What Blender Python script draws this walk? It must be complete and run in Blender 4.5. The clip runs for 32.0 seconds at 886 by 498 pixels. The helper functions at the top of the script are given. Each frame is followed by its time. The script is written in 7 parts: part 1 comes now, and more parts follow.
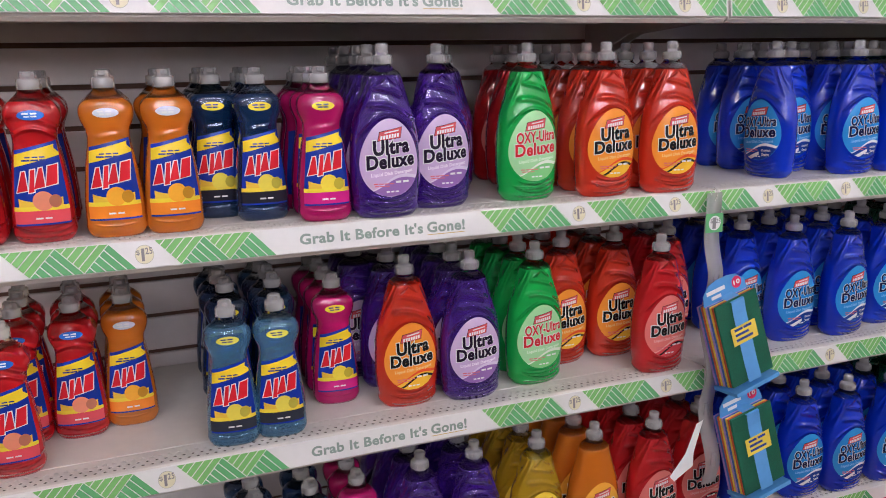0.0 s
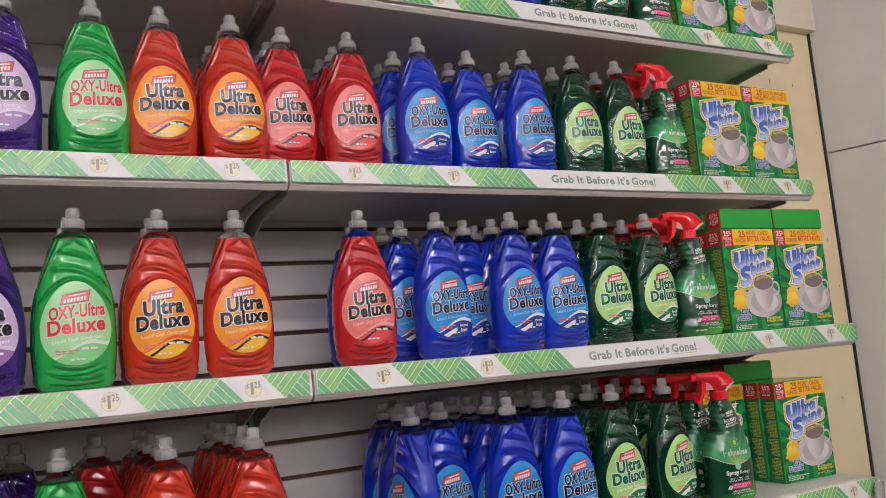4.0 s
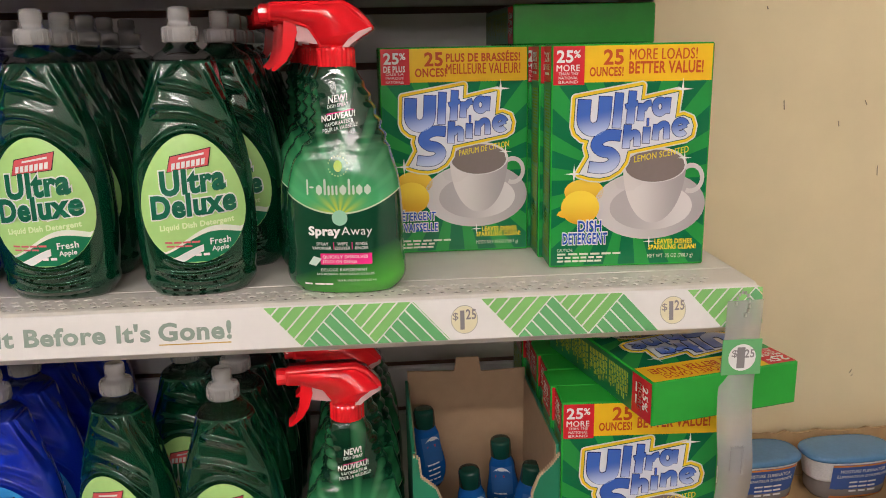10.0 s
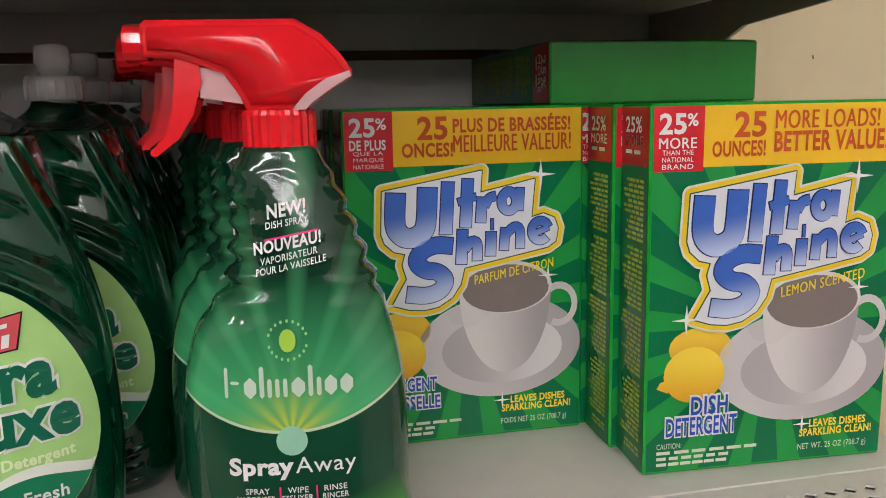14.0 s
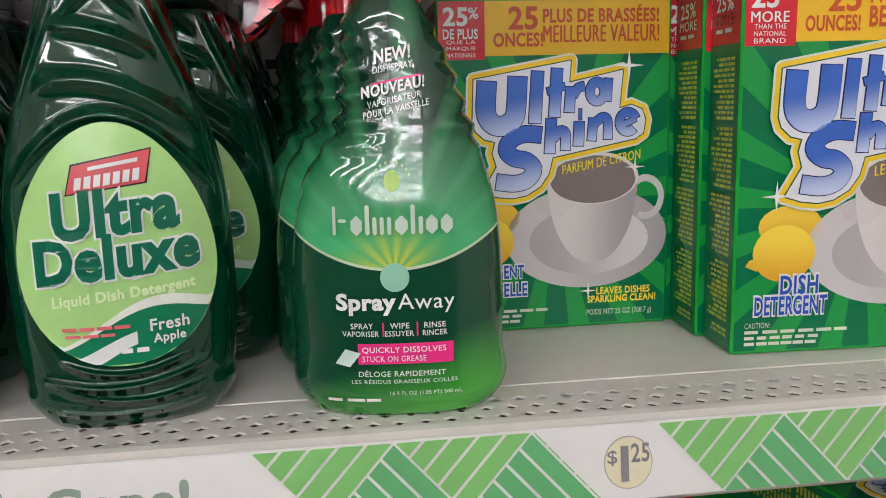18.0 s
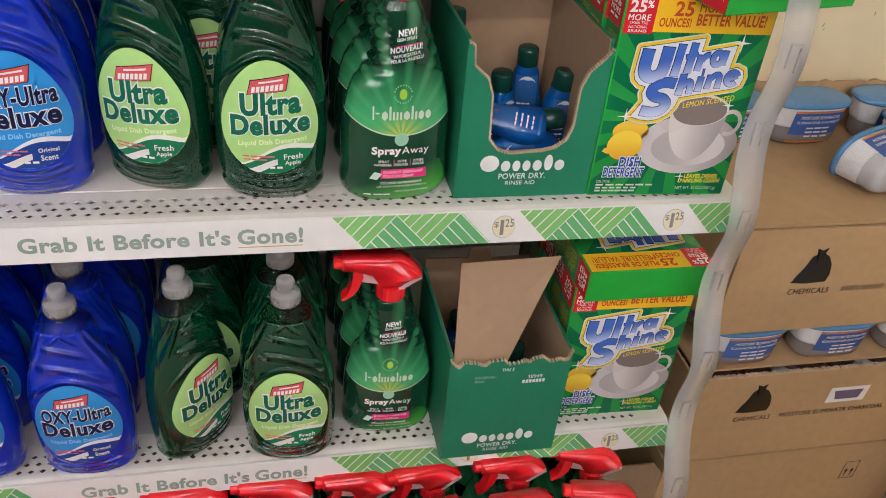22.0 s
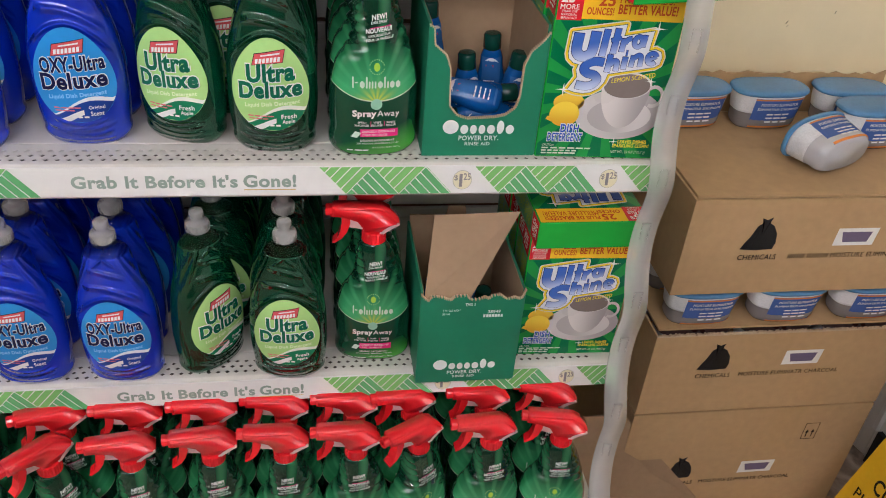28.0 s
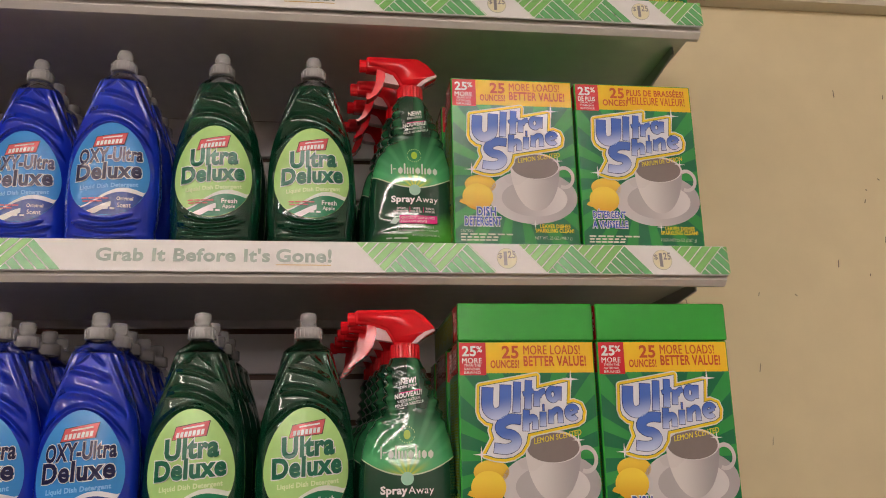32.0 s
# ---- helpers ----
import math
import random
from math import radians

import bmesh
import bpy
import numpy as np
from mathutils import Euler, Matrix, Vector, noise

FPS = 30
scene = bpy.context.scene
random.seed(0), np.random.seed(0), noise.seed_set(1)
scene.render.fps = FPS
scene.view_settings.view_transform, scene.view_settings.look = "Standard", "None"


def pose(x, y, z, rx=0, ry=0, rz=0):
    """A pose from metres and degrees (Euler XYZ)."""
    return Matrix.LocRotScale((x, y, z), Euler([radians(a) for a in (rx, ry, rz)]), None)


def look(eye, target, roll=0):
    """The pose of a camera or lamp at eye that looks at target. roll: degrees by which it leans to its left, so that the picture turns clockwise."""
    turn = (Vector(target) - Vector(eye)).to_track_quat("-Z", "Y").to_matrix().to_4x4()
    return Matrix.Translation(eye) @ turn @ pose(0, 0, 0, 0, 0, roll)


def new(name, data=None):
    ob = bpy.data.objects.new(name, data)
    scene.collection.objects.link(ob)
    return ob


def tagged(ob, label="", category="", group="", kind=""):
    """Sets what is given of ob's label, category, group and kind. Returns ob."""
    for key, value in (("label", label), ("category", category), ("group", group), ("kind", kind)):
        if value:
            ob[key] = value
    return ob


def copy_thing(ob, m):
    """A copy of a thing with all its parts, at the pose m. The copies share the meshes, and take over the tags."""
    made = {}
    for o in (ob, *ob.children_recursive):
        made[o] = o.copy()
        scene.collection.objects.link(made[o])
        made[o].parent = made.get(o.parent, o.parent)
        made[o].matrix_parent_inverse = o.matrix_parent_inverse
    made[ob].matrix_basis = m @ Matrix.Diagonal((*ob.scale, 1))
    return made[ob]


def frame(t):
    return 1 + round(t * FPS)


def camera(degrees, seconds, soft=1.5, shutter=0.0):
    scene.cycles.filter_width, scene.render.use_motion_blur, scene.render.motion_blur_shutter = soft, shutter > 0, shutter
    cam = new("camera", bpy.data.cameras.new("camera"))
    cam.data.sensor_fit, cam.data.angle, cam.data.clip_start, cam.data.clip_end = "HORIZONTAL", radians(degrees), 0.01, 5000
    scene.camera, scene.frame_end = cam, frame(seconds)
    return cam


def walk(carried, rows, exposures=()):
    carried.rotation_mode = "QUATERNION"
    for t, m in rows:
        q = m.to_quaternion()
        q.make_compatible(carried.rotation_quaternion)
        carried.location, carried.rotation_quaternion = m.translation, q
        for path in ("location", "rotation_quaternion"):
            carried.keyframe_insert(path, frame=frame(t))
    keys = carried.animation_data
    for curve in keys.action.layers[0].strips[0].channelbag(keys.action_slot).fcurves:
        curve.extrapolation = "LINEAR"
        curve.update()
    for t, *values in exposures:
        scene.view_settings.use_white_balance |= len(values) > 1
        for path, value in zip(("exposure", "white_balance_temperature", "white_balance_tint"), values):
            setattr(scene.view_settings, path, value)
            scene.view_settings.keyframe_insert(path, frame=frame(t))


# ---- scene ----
cam = camera(56.9, 32.0, soft=1.0)
PATH = [
    (0, (-0.951, -1.121, 1.463), (-0.236, 0.692, 1.013), -0.9),
    (0.5, (-0.875, -1.183, 1.475), (-0.15, 0.647, 1.116), -1.2),
    (1, (-0.806, -1.172, 1.486), (0.009, 0.625, 1.159), -1.6),
    (1.5, (-0.713, -1.111, 1.494), (0.154, 0.671, 1.224), -1.6),
    (2, (-0.63, -1.048, 1.516), (0.282, 0.725, 1.366), -2.0),
    (2.5, (-0.551, -1.07, 1.54), (0.368, 0.706, 1.545), -3.9),
    (4.5, (-0.368, -1.17, 1.568), (0.573, 0.574, 1.837), -4.8),
    (5, (-0.361, -1.174, 1.522), (0.589, 0.582, 1.639), -4.1),
    (5.5, (-0.343, -1.171, 1.481), (0.619, 0.58, 1.383), -3.5),
    (6, (-0.308, -1.209, 1.468), (0.646, 0.542, 1.306), -3.6),
    (6.5, (-0.261, -1.234, 1.459), (0.682, 0.514, 1.227), -3.6),
    (7, (-0.119, -1.081, 1.438), (0.858, 0.63, 1.096), -1.9),
    (7.5, (0.06, -0.977, 1.445), (1.125, 0.662, 1.022), -1.3),
    (8, (0.3, -0.957, 1.437), (1.326, 0.71, 1.023), -0.7),
    (8.5, (0.459, -0.882, 1.429), (1.311, 0.878, 1.007), -0.2),
    (9, (0.603, -0.749, 1.419), (1.387, 1.015, 0.899), 2.7),
    (9.5, (0.77, -0.724, 1.418), (1.14, 1.158, 0.853), -0.2),
    (10, (0.879, -0.675, 1.451), (1.033, 1.26, 0.97), -1.1),
    (10.5, (0.868, -0.535, 1.459), (1.007, 1.425, 1.088), -1.1),
    (11, (0.852, -0.368, 1.46), (1.182, 1.577, 1.134), -0.6),
    (11.5, (0.868, -0.323, 1.455), (1.217, 1.621, 1.141), -0.9),
    (12, (0.863, -0.321, 1.45), (1.242, 1.616, 1.129), -0.6),
    (12.5, (0.849, -0.325, 1.451), (1.244, 1.609, 1.131), -0.6),
    (13, (0.836, -0.325, 1.449), (1.229, 1.609, 1.121), -0.7),
    (13.5, (0.846, -0.306, 1.456), (1.26, 1.621, 1.116), -0.9),
    (14, (0.842, -0.324, 1.453), (1.249, 1.603, 1.103), -1.2),
    (14.5, (0.834, -0.323, 1.445), (1.242, 1.601, 1.084), -0.9),
    (15, (0.824, -0.321, 1.441), (1.083, 1.627, 1.068), -1.2),
    (15.5, (0.805, -0.331, 1.439), (0.84, 1.634, 1.066), -2.1),
    (17.5, (0.831, -0.34, 1.406), (1.025, 1.628, 1.11), -1.4),
    (18, (0.822, -0.349, 1.387), (1.067, 1.606, 1.04), -1.5),
    (18.5, (0.838, -0.384, 1.38), (1.117, 1.486, 0.726), -0.0),
    (19, (0.867, -0.492, 1.371), (1.172, 1.286, 0.507), 1.2),
    (19.5, (0.835, -0.585, 1.364), (1.121, 1.143, 0.398), 1.5),
    (20, (0.748, -0.627, 1.334), (1.088, 1.042, 0.285), 3.3),
    (20.5, (0.717, -0.654, 1.319), (1.06, 0.983, 0.223), 3.9),
    (21, (0.704, -0.654, 1.317), (1.08, 0.941, 0.171), 5.3),
    (21.5, (0.713, -0.658, 1.33), (1.092, 0.923, 0.165), 5.5),
    (22, (0.719, -0.66, 1.339), (1.133, 0.934, 0.204), 5.7),
    (22.5, (0.73, -0.656, 1.366), (1.194, 1.029, 0.393), 4.8),
    (23, (0.729, -0.661, 1.365), (1.234, 1.021, 0.408), 4.2),
    (23.5, (0.726, -0.667, 1.369), (1.242, 1.012, 0.412), 4.0),
    (24, (0.718, -0.681, 1.354), (1.248, 0.959, 0.339), 4.4),
    (24.5, (0.698, -0.697, 1.327), (1.24, 0.808, 0.127), 6.0),
    (25, (0.727, -0.723, 1.327), (1.267, 0.722, 0.053), 7.8),
    (25.5, (0.761, -0.771, 1.329), (1.27, 0.669, 0.037), 8.5),
    (27.5, (0.772, -0.851, 1.357), (1.088, 0.672, 0.099), 6.1),
    (28, (0.772, -0.855, 1.389), (1.079, 0.764, 0.256), 4.9),
    (28.5, (0.767, -0.841, 1.422), (1.08, 0.938, 0.564), 3.1),
    (29, (0.759, -0.823, 1.443), (1.086, 1.038, 0.785), 1.8),
    (29.5, (0.784, -0.836, 1.506), (1.043, 1.105, 1.098), 0.6),
    (30, (0.771, -0.841, 1.544), (1.037, 1.137, 1.423), -0.1),
    (30.5, (0.77, -0.85, 1.561), (1.022, 1.132, 1.667), -0.6),
    (31, (0.761, -0.846, 1.578), (1.011, 1.125, 1.809), -0.7),
    (31.5, (0.763, -0.84, 1.604), (1.005, 1.109, 1.978), -0.9),
    (32, (0.759, -0.843, 1.654), (1.011, 1.08, 2.145), -1.2),
]
walk(cam, [(t, look(eye, target, roll)) for t, eye, target, roll in PATH], ((0, -0.52, 5750, 16), (1, -0.55, 5700, 16), (2, -0.46, 5750, 16), (4.5, -0.80, 6100, 14), (5.3, -0.78, 6100, 14), (6, -0.56, 6250, 15), (7, -0.47, 6350, 14), (9, -0.48, 6650, 13), (10, -0.42, 6500, 12), (11, -0.66, 6650, 14), (11.7, -0.56, 6200, 11), (13, -0.58, 6150, 11), (18, -0.52, 5900, 10), (19, -0.56, 6050, 12), (20, -0.34, 6000, 13), (22, -0.18, 6050, 12), (23, -0.38, 6050, 12), (24, -0.42, 6050, 12), (25, -0.19, 6100, 12), (28, -0.20, 5900, 11), (30, -0.60, 6500, 12), (31, -0.79, 6850, 14), (32, -1.0, 6900, 15)))

# ---- world and light ----
world = bpy.data.worlds.new("store_air")
scene.world = world
world.use_nodes = True
world.node_tree.nodes["Background"].inputs[0].default_value = (1.0, 0.97, 0.92, 1)
world.node_tree.nodes["Background"].inputs[1].default_value = 0.02
CEIL = 3.15
LIGHT_ROWS = (-2.3, -4.3, -6.6, -9.0, -11.4, -13.8, -16.2)
LIGHT_LEN = 5.6
TUBE_GLOW = 54.0
TUBE_COLOR = (1.0, 0.925, 0.90)


# ---- materials ----
def surface(name, color, rough=0.5, var=0.12, scale=30.0, bump=0.0, metal=0.0, trans=0.0, coat=0.0, ior=1.45, rough_var=0.12, emit=0.0, fleck=0.0):
    m = bpy.data.materials.new(name)
    m.use_nodes = True
    nt = m.node_tree
    b = nt.nodes["Principled BSDF"]
    co = nt.nodes.new("ShaderNodeTexCoord")
    b.inputs["Metallic"].default_value = metal
    b.inputs["IOR"].default_value = ior
    b.inputs["Transmission Weight"].default_value = trans
    b.inputs["Coat Weight"].default_value = coat
    b.inputs["Coat Roughness"].default_value = 0.06
    big = nt.nodes.new("ShaderNodeTexNoise")
    fine = nt.nodes.new("ShaderNodeTexNoise")
    for n, s, d in ((big, scale * 0.25, 3), (fine, scale * 3, 4)):
        n.inputs["Scale"].default_value, n.inputs["Detail"].default_value = s, d
        nt.links.new(co.outputs["Object"], n.inputs["Vector"])
    both = nt.nodes.new("ShaderNodeMath")
    both.operation = "ADD"
    nt.links.new(big.outputs["Fac"], both.inputs[0])
    nt.links.new(fine.outputs["Fac"], both.inputs[1])
    ramp = nt.nodes.new("ShaderNodeMapRange")
    ramp.inputs["From Min"].default_value, ramp.inputs["From Max"].default_value = 0.6, 1.4
    ramp.inputs["To Min"].default_value, ramp.inputs["To Max"].default_value = 1 - var, 1 + var
    nt.links.new(both.outputs[0], ramp.inputs["Value"])
    mul = nt.nodes.new("ShaderNodeVectorMath")
    mul.operation = "SCALE"
    mul.inputs[0].default_value = color[:3]
    nt.links.new(ramp.outputs[0], mul.inputs["Scale"])
    nt.links.new(mul.outputs[0], b.inputs["Base Color"])
    rr = nt.nodes.new("ShaderNodeMapRange")
    rr.inputs["From Min"].default_value, rr.inputs["From Max"].default_value = 0.3, 0.7
    rr.inputs["To Min"].default_value, rr.inputs["To Max"].default_value = max(0.02, rough * (1 - rough_var)), min(1, rough * (1 + rough_var))
    nt.links.new(big.outputs["Fac"], rr.inputs["Value"])
    nt.links.new(rr.outputs[0], b.inputs["Roughness"])
    if bump:
        bp = nt.nodes.new("ShaderNodeBump")
        bp.inputs["Strength"].default_value, bp.inputs["Distance"].default_value = 0.6, bump
        nt.links.new(both.outputs[0], bp.inputs["Height"])
        nt.links.new(bp.outputs[0], b.inputs["Normal"])
    return m


def nodes_of(m):
    return m.node_tree, m.node_tree.nodes, m.node_tree.nodes["Principled BSDF"]


def math_node(nt, op, a, b=None):
    n = nt.nodes.new("ShaderNodeMath")
    n.operation = op
    for i, v in enumerate((a, b)):
        if v is None:
            continue
        if isinstance(v, (int, float)):
            n.inputs[i].default_value = v
        else:
            nt.links.new(v, n.inputs[i])
    return n.outputs[0]


def mix_color(nt, fac, a, b):
    n = nt.nodes.new("ShaderNodeMix")
    n.data_type = "RGBA"
    for sock, v in ((n.inputs[0], fac), (n.inputs[6], a), (n.inputs[7], b)):
        if isinstance(v, tuple):
            sock.default_value = (*v[:3], 1)
        elif isinstance(v, (int, float)):
            sock.default_value = v
        else:
            nt.links.new(v, sock)
    return n.outputs[2]


def flat_ink(name, color, rough=0.2):
    return surface(name, color, rough, var=0.04, scale=60)


M = {}
M["steel_white"] = surface("shelf_paint", (0.72, 0.69, 0.63), 0.38, var=0.06, scale=14, bump=0.0002)
M["steel_grey"] = surface("bracket_paint", (0.42, 0.40, 0.37), 0.42, var=0.08, scale=20)
# Dark colour that imitates the shade seen through the deck's holes.
M["hole_shade"] = surface("hole_shade", (0.07, 0.055, 0.042), 0.6, var=0.15, scale=20)
M["plank"] = surface("slat_panel", (0.80, 0.765, 0.75), 0.5, var=0.06, scale=9, bump=0.0002)
M["groove"] = surface("slat_groove", (0.13, 0.065, 0.04), 0.6)
M["cream"] = surface("cream_wall", (0.79, 0.67, 0.42), 0.6, var=0.05, scale=5, bump=0.0006)
M["trim"] = surface("wall_trim", (0.72, 0.66, 0.52), 0.5, var=0.04)
M["white_wall"] = surface("panel_wall", (0.73, 0.71, 0.66), 0.5, var=0.05, scale=4, bump=0.0004)
M["dark_base"] = surface("vinyl_base", (0.02, 0.02, 0.022), 0.5)
M["ceiling"] = surface("ceiling_tile", (0.75, 0.73, 0.70), 0.8, var=0.05)
# For the unseen light-blocking wall; dark so that it bounces little light.
M["partition"] = surface("light_blocker_paint", (0.15, 0.13, 0.11), 0.7, var=0.06, scale=4)
M["plain_wall"] = surface("store_wall", (0.50, 0.475, 0.44), 0.7, var=0.06, scale=4)
M["strip"] = surface("strip_card", (0.80, 0.79, 0.76), 0.35, var=0.03)
M["green_a"] = flat_ink("strip_light_green", (0.23, 0.53, 0.16))
M["green_b"] = flat_ink("strip_mid_green", (0.14, 0.43, 0.17))
M["strip_text"] = flat_ink("strip_text", (0.28, 0.36, 0.30))
M["gold"] = flat_ink("strip_gold", (0.62, 0.42, 0.10))
M["tag_cream"] = flat_ink("tag_cream", (0.80, 0.75, 0.52))
M["black"] = flat_ink("print_black", (0.012, 0.012, 0.014))
M["white"] = flat_ink("print_white", (0.82, 0.82, 0.80))
M["dark_text"] = flat_ink("price_ink", (0.26, 0.25, 0.25))
M["ring"] = flat_ink("price_ring", (0.46, 0.46, 0.40))
M["cap"] = surface("cap_plastic", (0.80, 0.79, 0.78), 0.18, var=0.03, trans=0.7)
M["neck"] = surface("clear_plastic", (0.66, 0.70, 0.67), 0.03, var=0.02, trans=1.0, ior=1.2)
M["red_plastic"] = surface("red_plastic", (0.78, 0.012, 0.02), 0.16, var=0.04, coat=0.6)
M["pale_pink"] = surface("pale_pink_plastic", (0.72, 0.42, 0.42), 0.3, var=0.04, trans=0.2)
M["card"] = surface("corrugated_card", (0.45, 0.295, 0.145), 0.75, var=0.10, scale=20, bump=0.0003)
M["card_in"] = surface("raw_card", (0.33, 0.22, 0.13), 0.8, var=0.08, scale=25, bump=0.0003)
M["card_edge"] = surface("torn_card", (0.50, 0.38, 0.25), 0.9, var=0.2, scale=90)
M["tray_green"] = surface("tray_green", (0.015, 0.19, 0.10), 0.45, var=0.06)


def relief(m, curves, depth):
    """Fine raised lines on a moulded bottle: each curve gives z over x as a, b, c of a + b x + c x x, with its half width and its reach in x."""
    nt, nodes, b = nodes_of(m)
    co = nodes.new("ShaderNodeTexCoord")
    sep = nodes.new("ShaderNodeSeparateXYZ")
    nt.links.new(co.outputs["Object"], sep.inputs[0])
    x, z = sep.outputs[0], sep.outputs[2]
    total = None
    for a, k, c, w, lo, hi in curves:
        f = math_node(nt, "ADD", math_node(nt, "MULTIPLY", math_node(nt, "ADD", math_node(nt, "MULTIPLY", x, c), k), x), a)
        e = math_node(nt, "DIVIDE", math_node(nt, "SUBTRACT", z, f), w)
        g = math_node(nt, "EXPONENT", math_node(nt, "MULTIPLY", math_node(nt, "MULTIPLY", e, e), -1.0))
        rise = math_node(nt, "DIVIDE", math_node(nt, "SUBTRACT", x, lo), 0.009)
        fall = math_node(nt, "DIVIDE", math_node(nt, "SUBTRACT", hi, x), 0.009)
        keep = math_node(nt, "MAXIMUM", math_node(nt, "MINIMUM", math_node(nt, "MINIMUM", rise, fall), 1.0), 0.0)
        g = math_node(nt, "MULTIPLY", g, keep)
        total = g if total is None else math_node(nt, "MAXIMUM", total, g)
    wob = nodes.new("ShaderNodeTexNoise")
    wob.inputs["Scale"].default_value, wob.inputs["Detail"].default_value = 38, 1
    nt.links.new(co.outputs["Object"], wob.inputs["Vector"])
    total = math_node(nt, "ADD", total, math_node(nt, "MULTIPLY", wob.outputs["Fac"], 0.05))
    bp = nodes.new("ShaderNodeBump")
    bp.inputs["Strength"].default_value, bp.inputs["Distance"].default_value = 1.0, depth
    nt.links.new(total, bp.inputs["Height"])
    nt.links.new(bp.outputs[0], b.inputs["Normal"])
    nt.links.new(bp.outputs[0], b.inputs["Coat Normal"])
    return m


SWOOPS = ((0.1830, -0.28, -6, 0.0034, -0.023, 0.024), (0.1610, -0.24, -9, 0.0040, -0.030, 0.040), (0.1470, -0.05, -17, 0.0030, -0.045, 0.045), (0.203, 0.85, 0, 0.0024, -0.016, 0.004), (0.203, -0.85, 0, 0.0024, -0.004, 0.016),
          (0.240, 2.25, 0, 0.0060, -0.043, -0.014), (0.240, -2.25, 0, 0.0060, 0.014, 0.043), (0.256, 2.35, 0, 0.0035, -0.047, -0.018), (0.256, -2.35, 0, 0.0035, 0.018, 0.047), (0.0205, 0.05, 5, 0.0022, -0.038, 0.038), (0.0140, -0.06, 6, 0.0016, -0.034, 0.034), (0.0270, 0.0, 9, 0.0016, -0.030, 0.030), (0.007, 0.0, 3, 0.0014, -0.034, 0.034))


def liquid(name, color, trans=0.45):
    m = surface(name, color, 0.08, var=0.03, scale=8, trans=trans, ior=1.46, rough_var=0.2, coat=1.0)
    m.node_tree.nodes["Principled BSDF"].inputs["Coat Roughness"].default_value = 0.05
    m.node_tree.nodes["Principled BSDF"].inputs["Specular IOR Level"].default_value = 0.1
    return m


M["l_blue"] = liquid("blue_liquid", (0.008, 0.048, 0.72), 0.45)
M["l_purple"] = liquid("purple_liquid", (0.075, 0.016, 0.32), 0.5)
M["l_lime"] = liquid("lime_liquid", (0.018, 0.55, 0.09), 0.4)
M["l_orange"] = liquid("citrus_liquid", (0.92, 0.055, 0.018), 0.5)
M["l_red"] = liquid("red_liquid", (0.82, 0.022, 0.028), 0.5)
M["l_green"] = liquid("dark_green_liquid", (0.002, 0.085, 0.036), 0.55)
M["l_yellow"] = liquid("yellow_liquid", (0.85, 0.55, 0.02), 0.6)
M["l_amber"] = liquid("amber_liquid", (0.90, 0.27, 0.02), 0.5)
M["l_pink"] = liquid("pink_liquid", (0.70, 0.012, 0.20), 0.5)
M["l_navy"] = liquid("navy_liquid", (0.018, 0.075, 0.22), 0.7)
M["l_pale"] = liquid("pale_blue_liquid", (0.10, 0.30, 0.52), 0.65)
for key in ("l_blue", "l_purple", "l_lime", "l_orange", "l_red", "l_green", "l_yellow"):
    relief(M[key], SWOOPS, 0.0044)
for key in ("l_amber", "l_pink", "l_navy", "l_pale"):
    relief(M[key], ((0.134, 0.15, 0, 0.004, -0.02, 0.02), (0.016, 0.0, 4, 0.0015, -0.03, 0.03)), 0.0010)
INK = {}


def ink(color):
    key = tuple(round(c, 3) for c in color)
    if key not in INK:
        INK[key] = flat_ink("ink", key)
    return INK[key]


# ---- mesh helpers ----
def mesh(name, v, f, mat, smooth=False):
    me = bpy.data.meshes.new(name)
    me.from_pydata([tuple(p) for p in v], [], f)
    me.materials.append(mat)
    if smooth:
        me.polygons.foreach_set("use_smooth", [True] * len(me.polygons))
    me.update()
    return me


def part(name, me, parent, label="", m=None):
    ob = new(name, me)
    ob.parent = parent
    if m is not None:
        ob.matrix_basis = m
    if label:
        ob["label"] = label
    if name in FINE:
        ob["kind"] = "stuff"
    return ob


FINE = ("brand_bar", "light_hatch", "green_hatch", "small_print", "label_print", "side_lettering", "warning", "torn_edge", "print", "brand_mark", "lettering", "scent_lettering", "label_edge", "tag_disc", "tag_ring", "price", "sparkle", "pink_flash", "banner_print", "seal_print")


def thing(name, label, category, group="", m=None):
    ob = tagged(new(name), label, category, group)
    if m is not None:
        ob.matrix_basis = m
    return ob


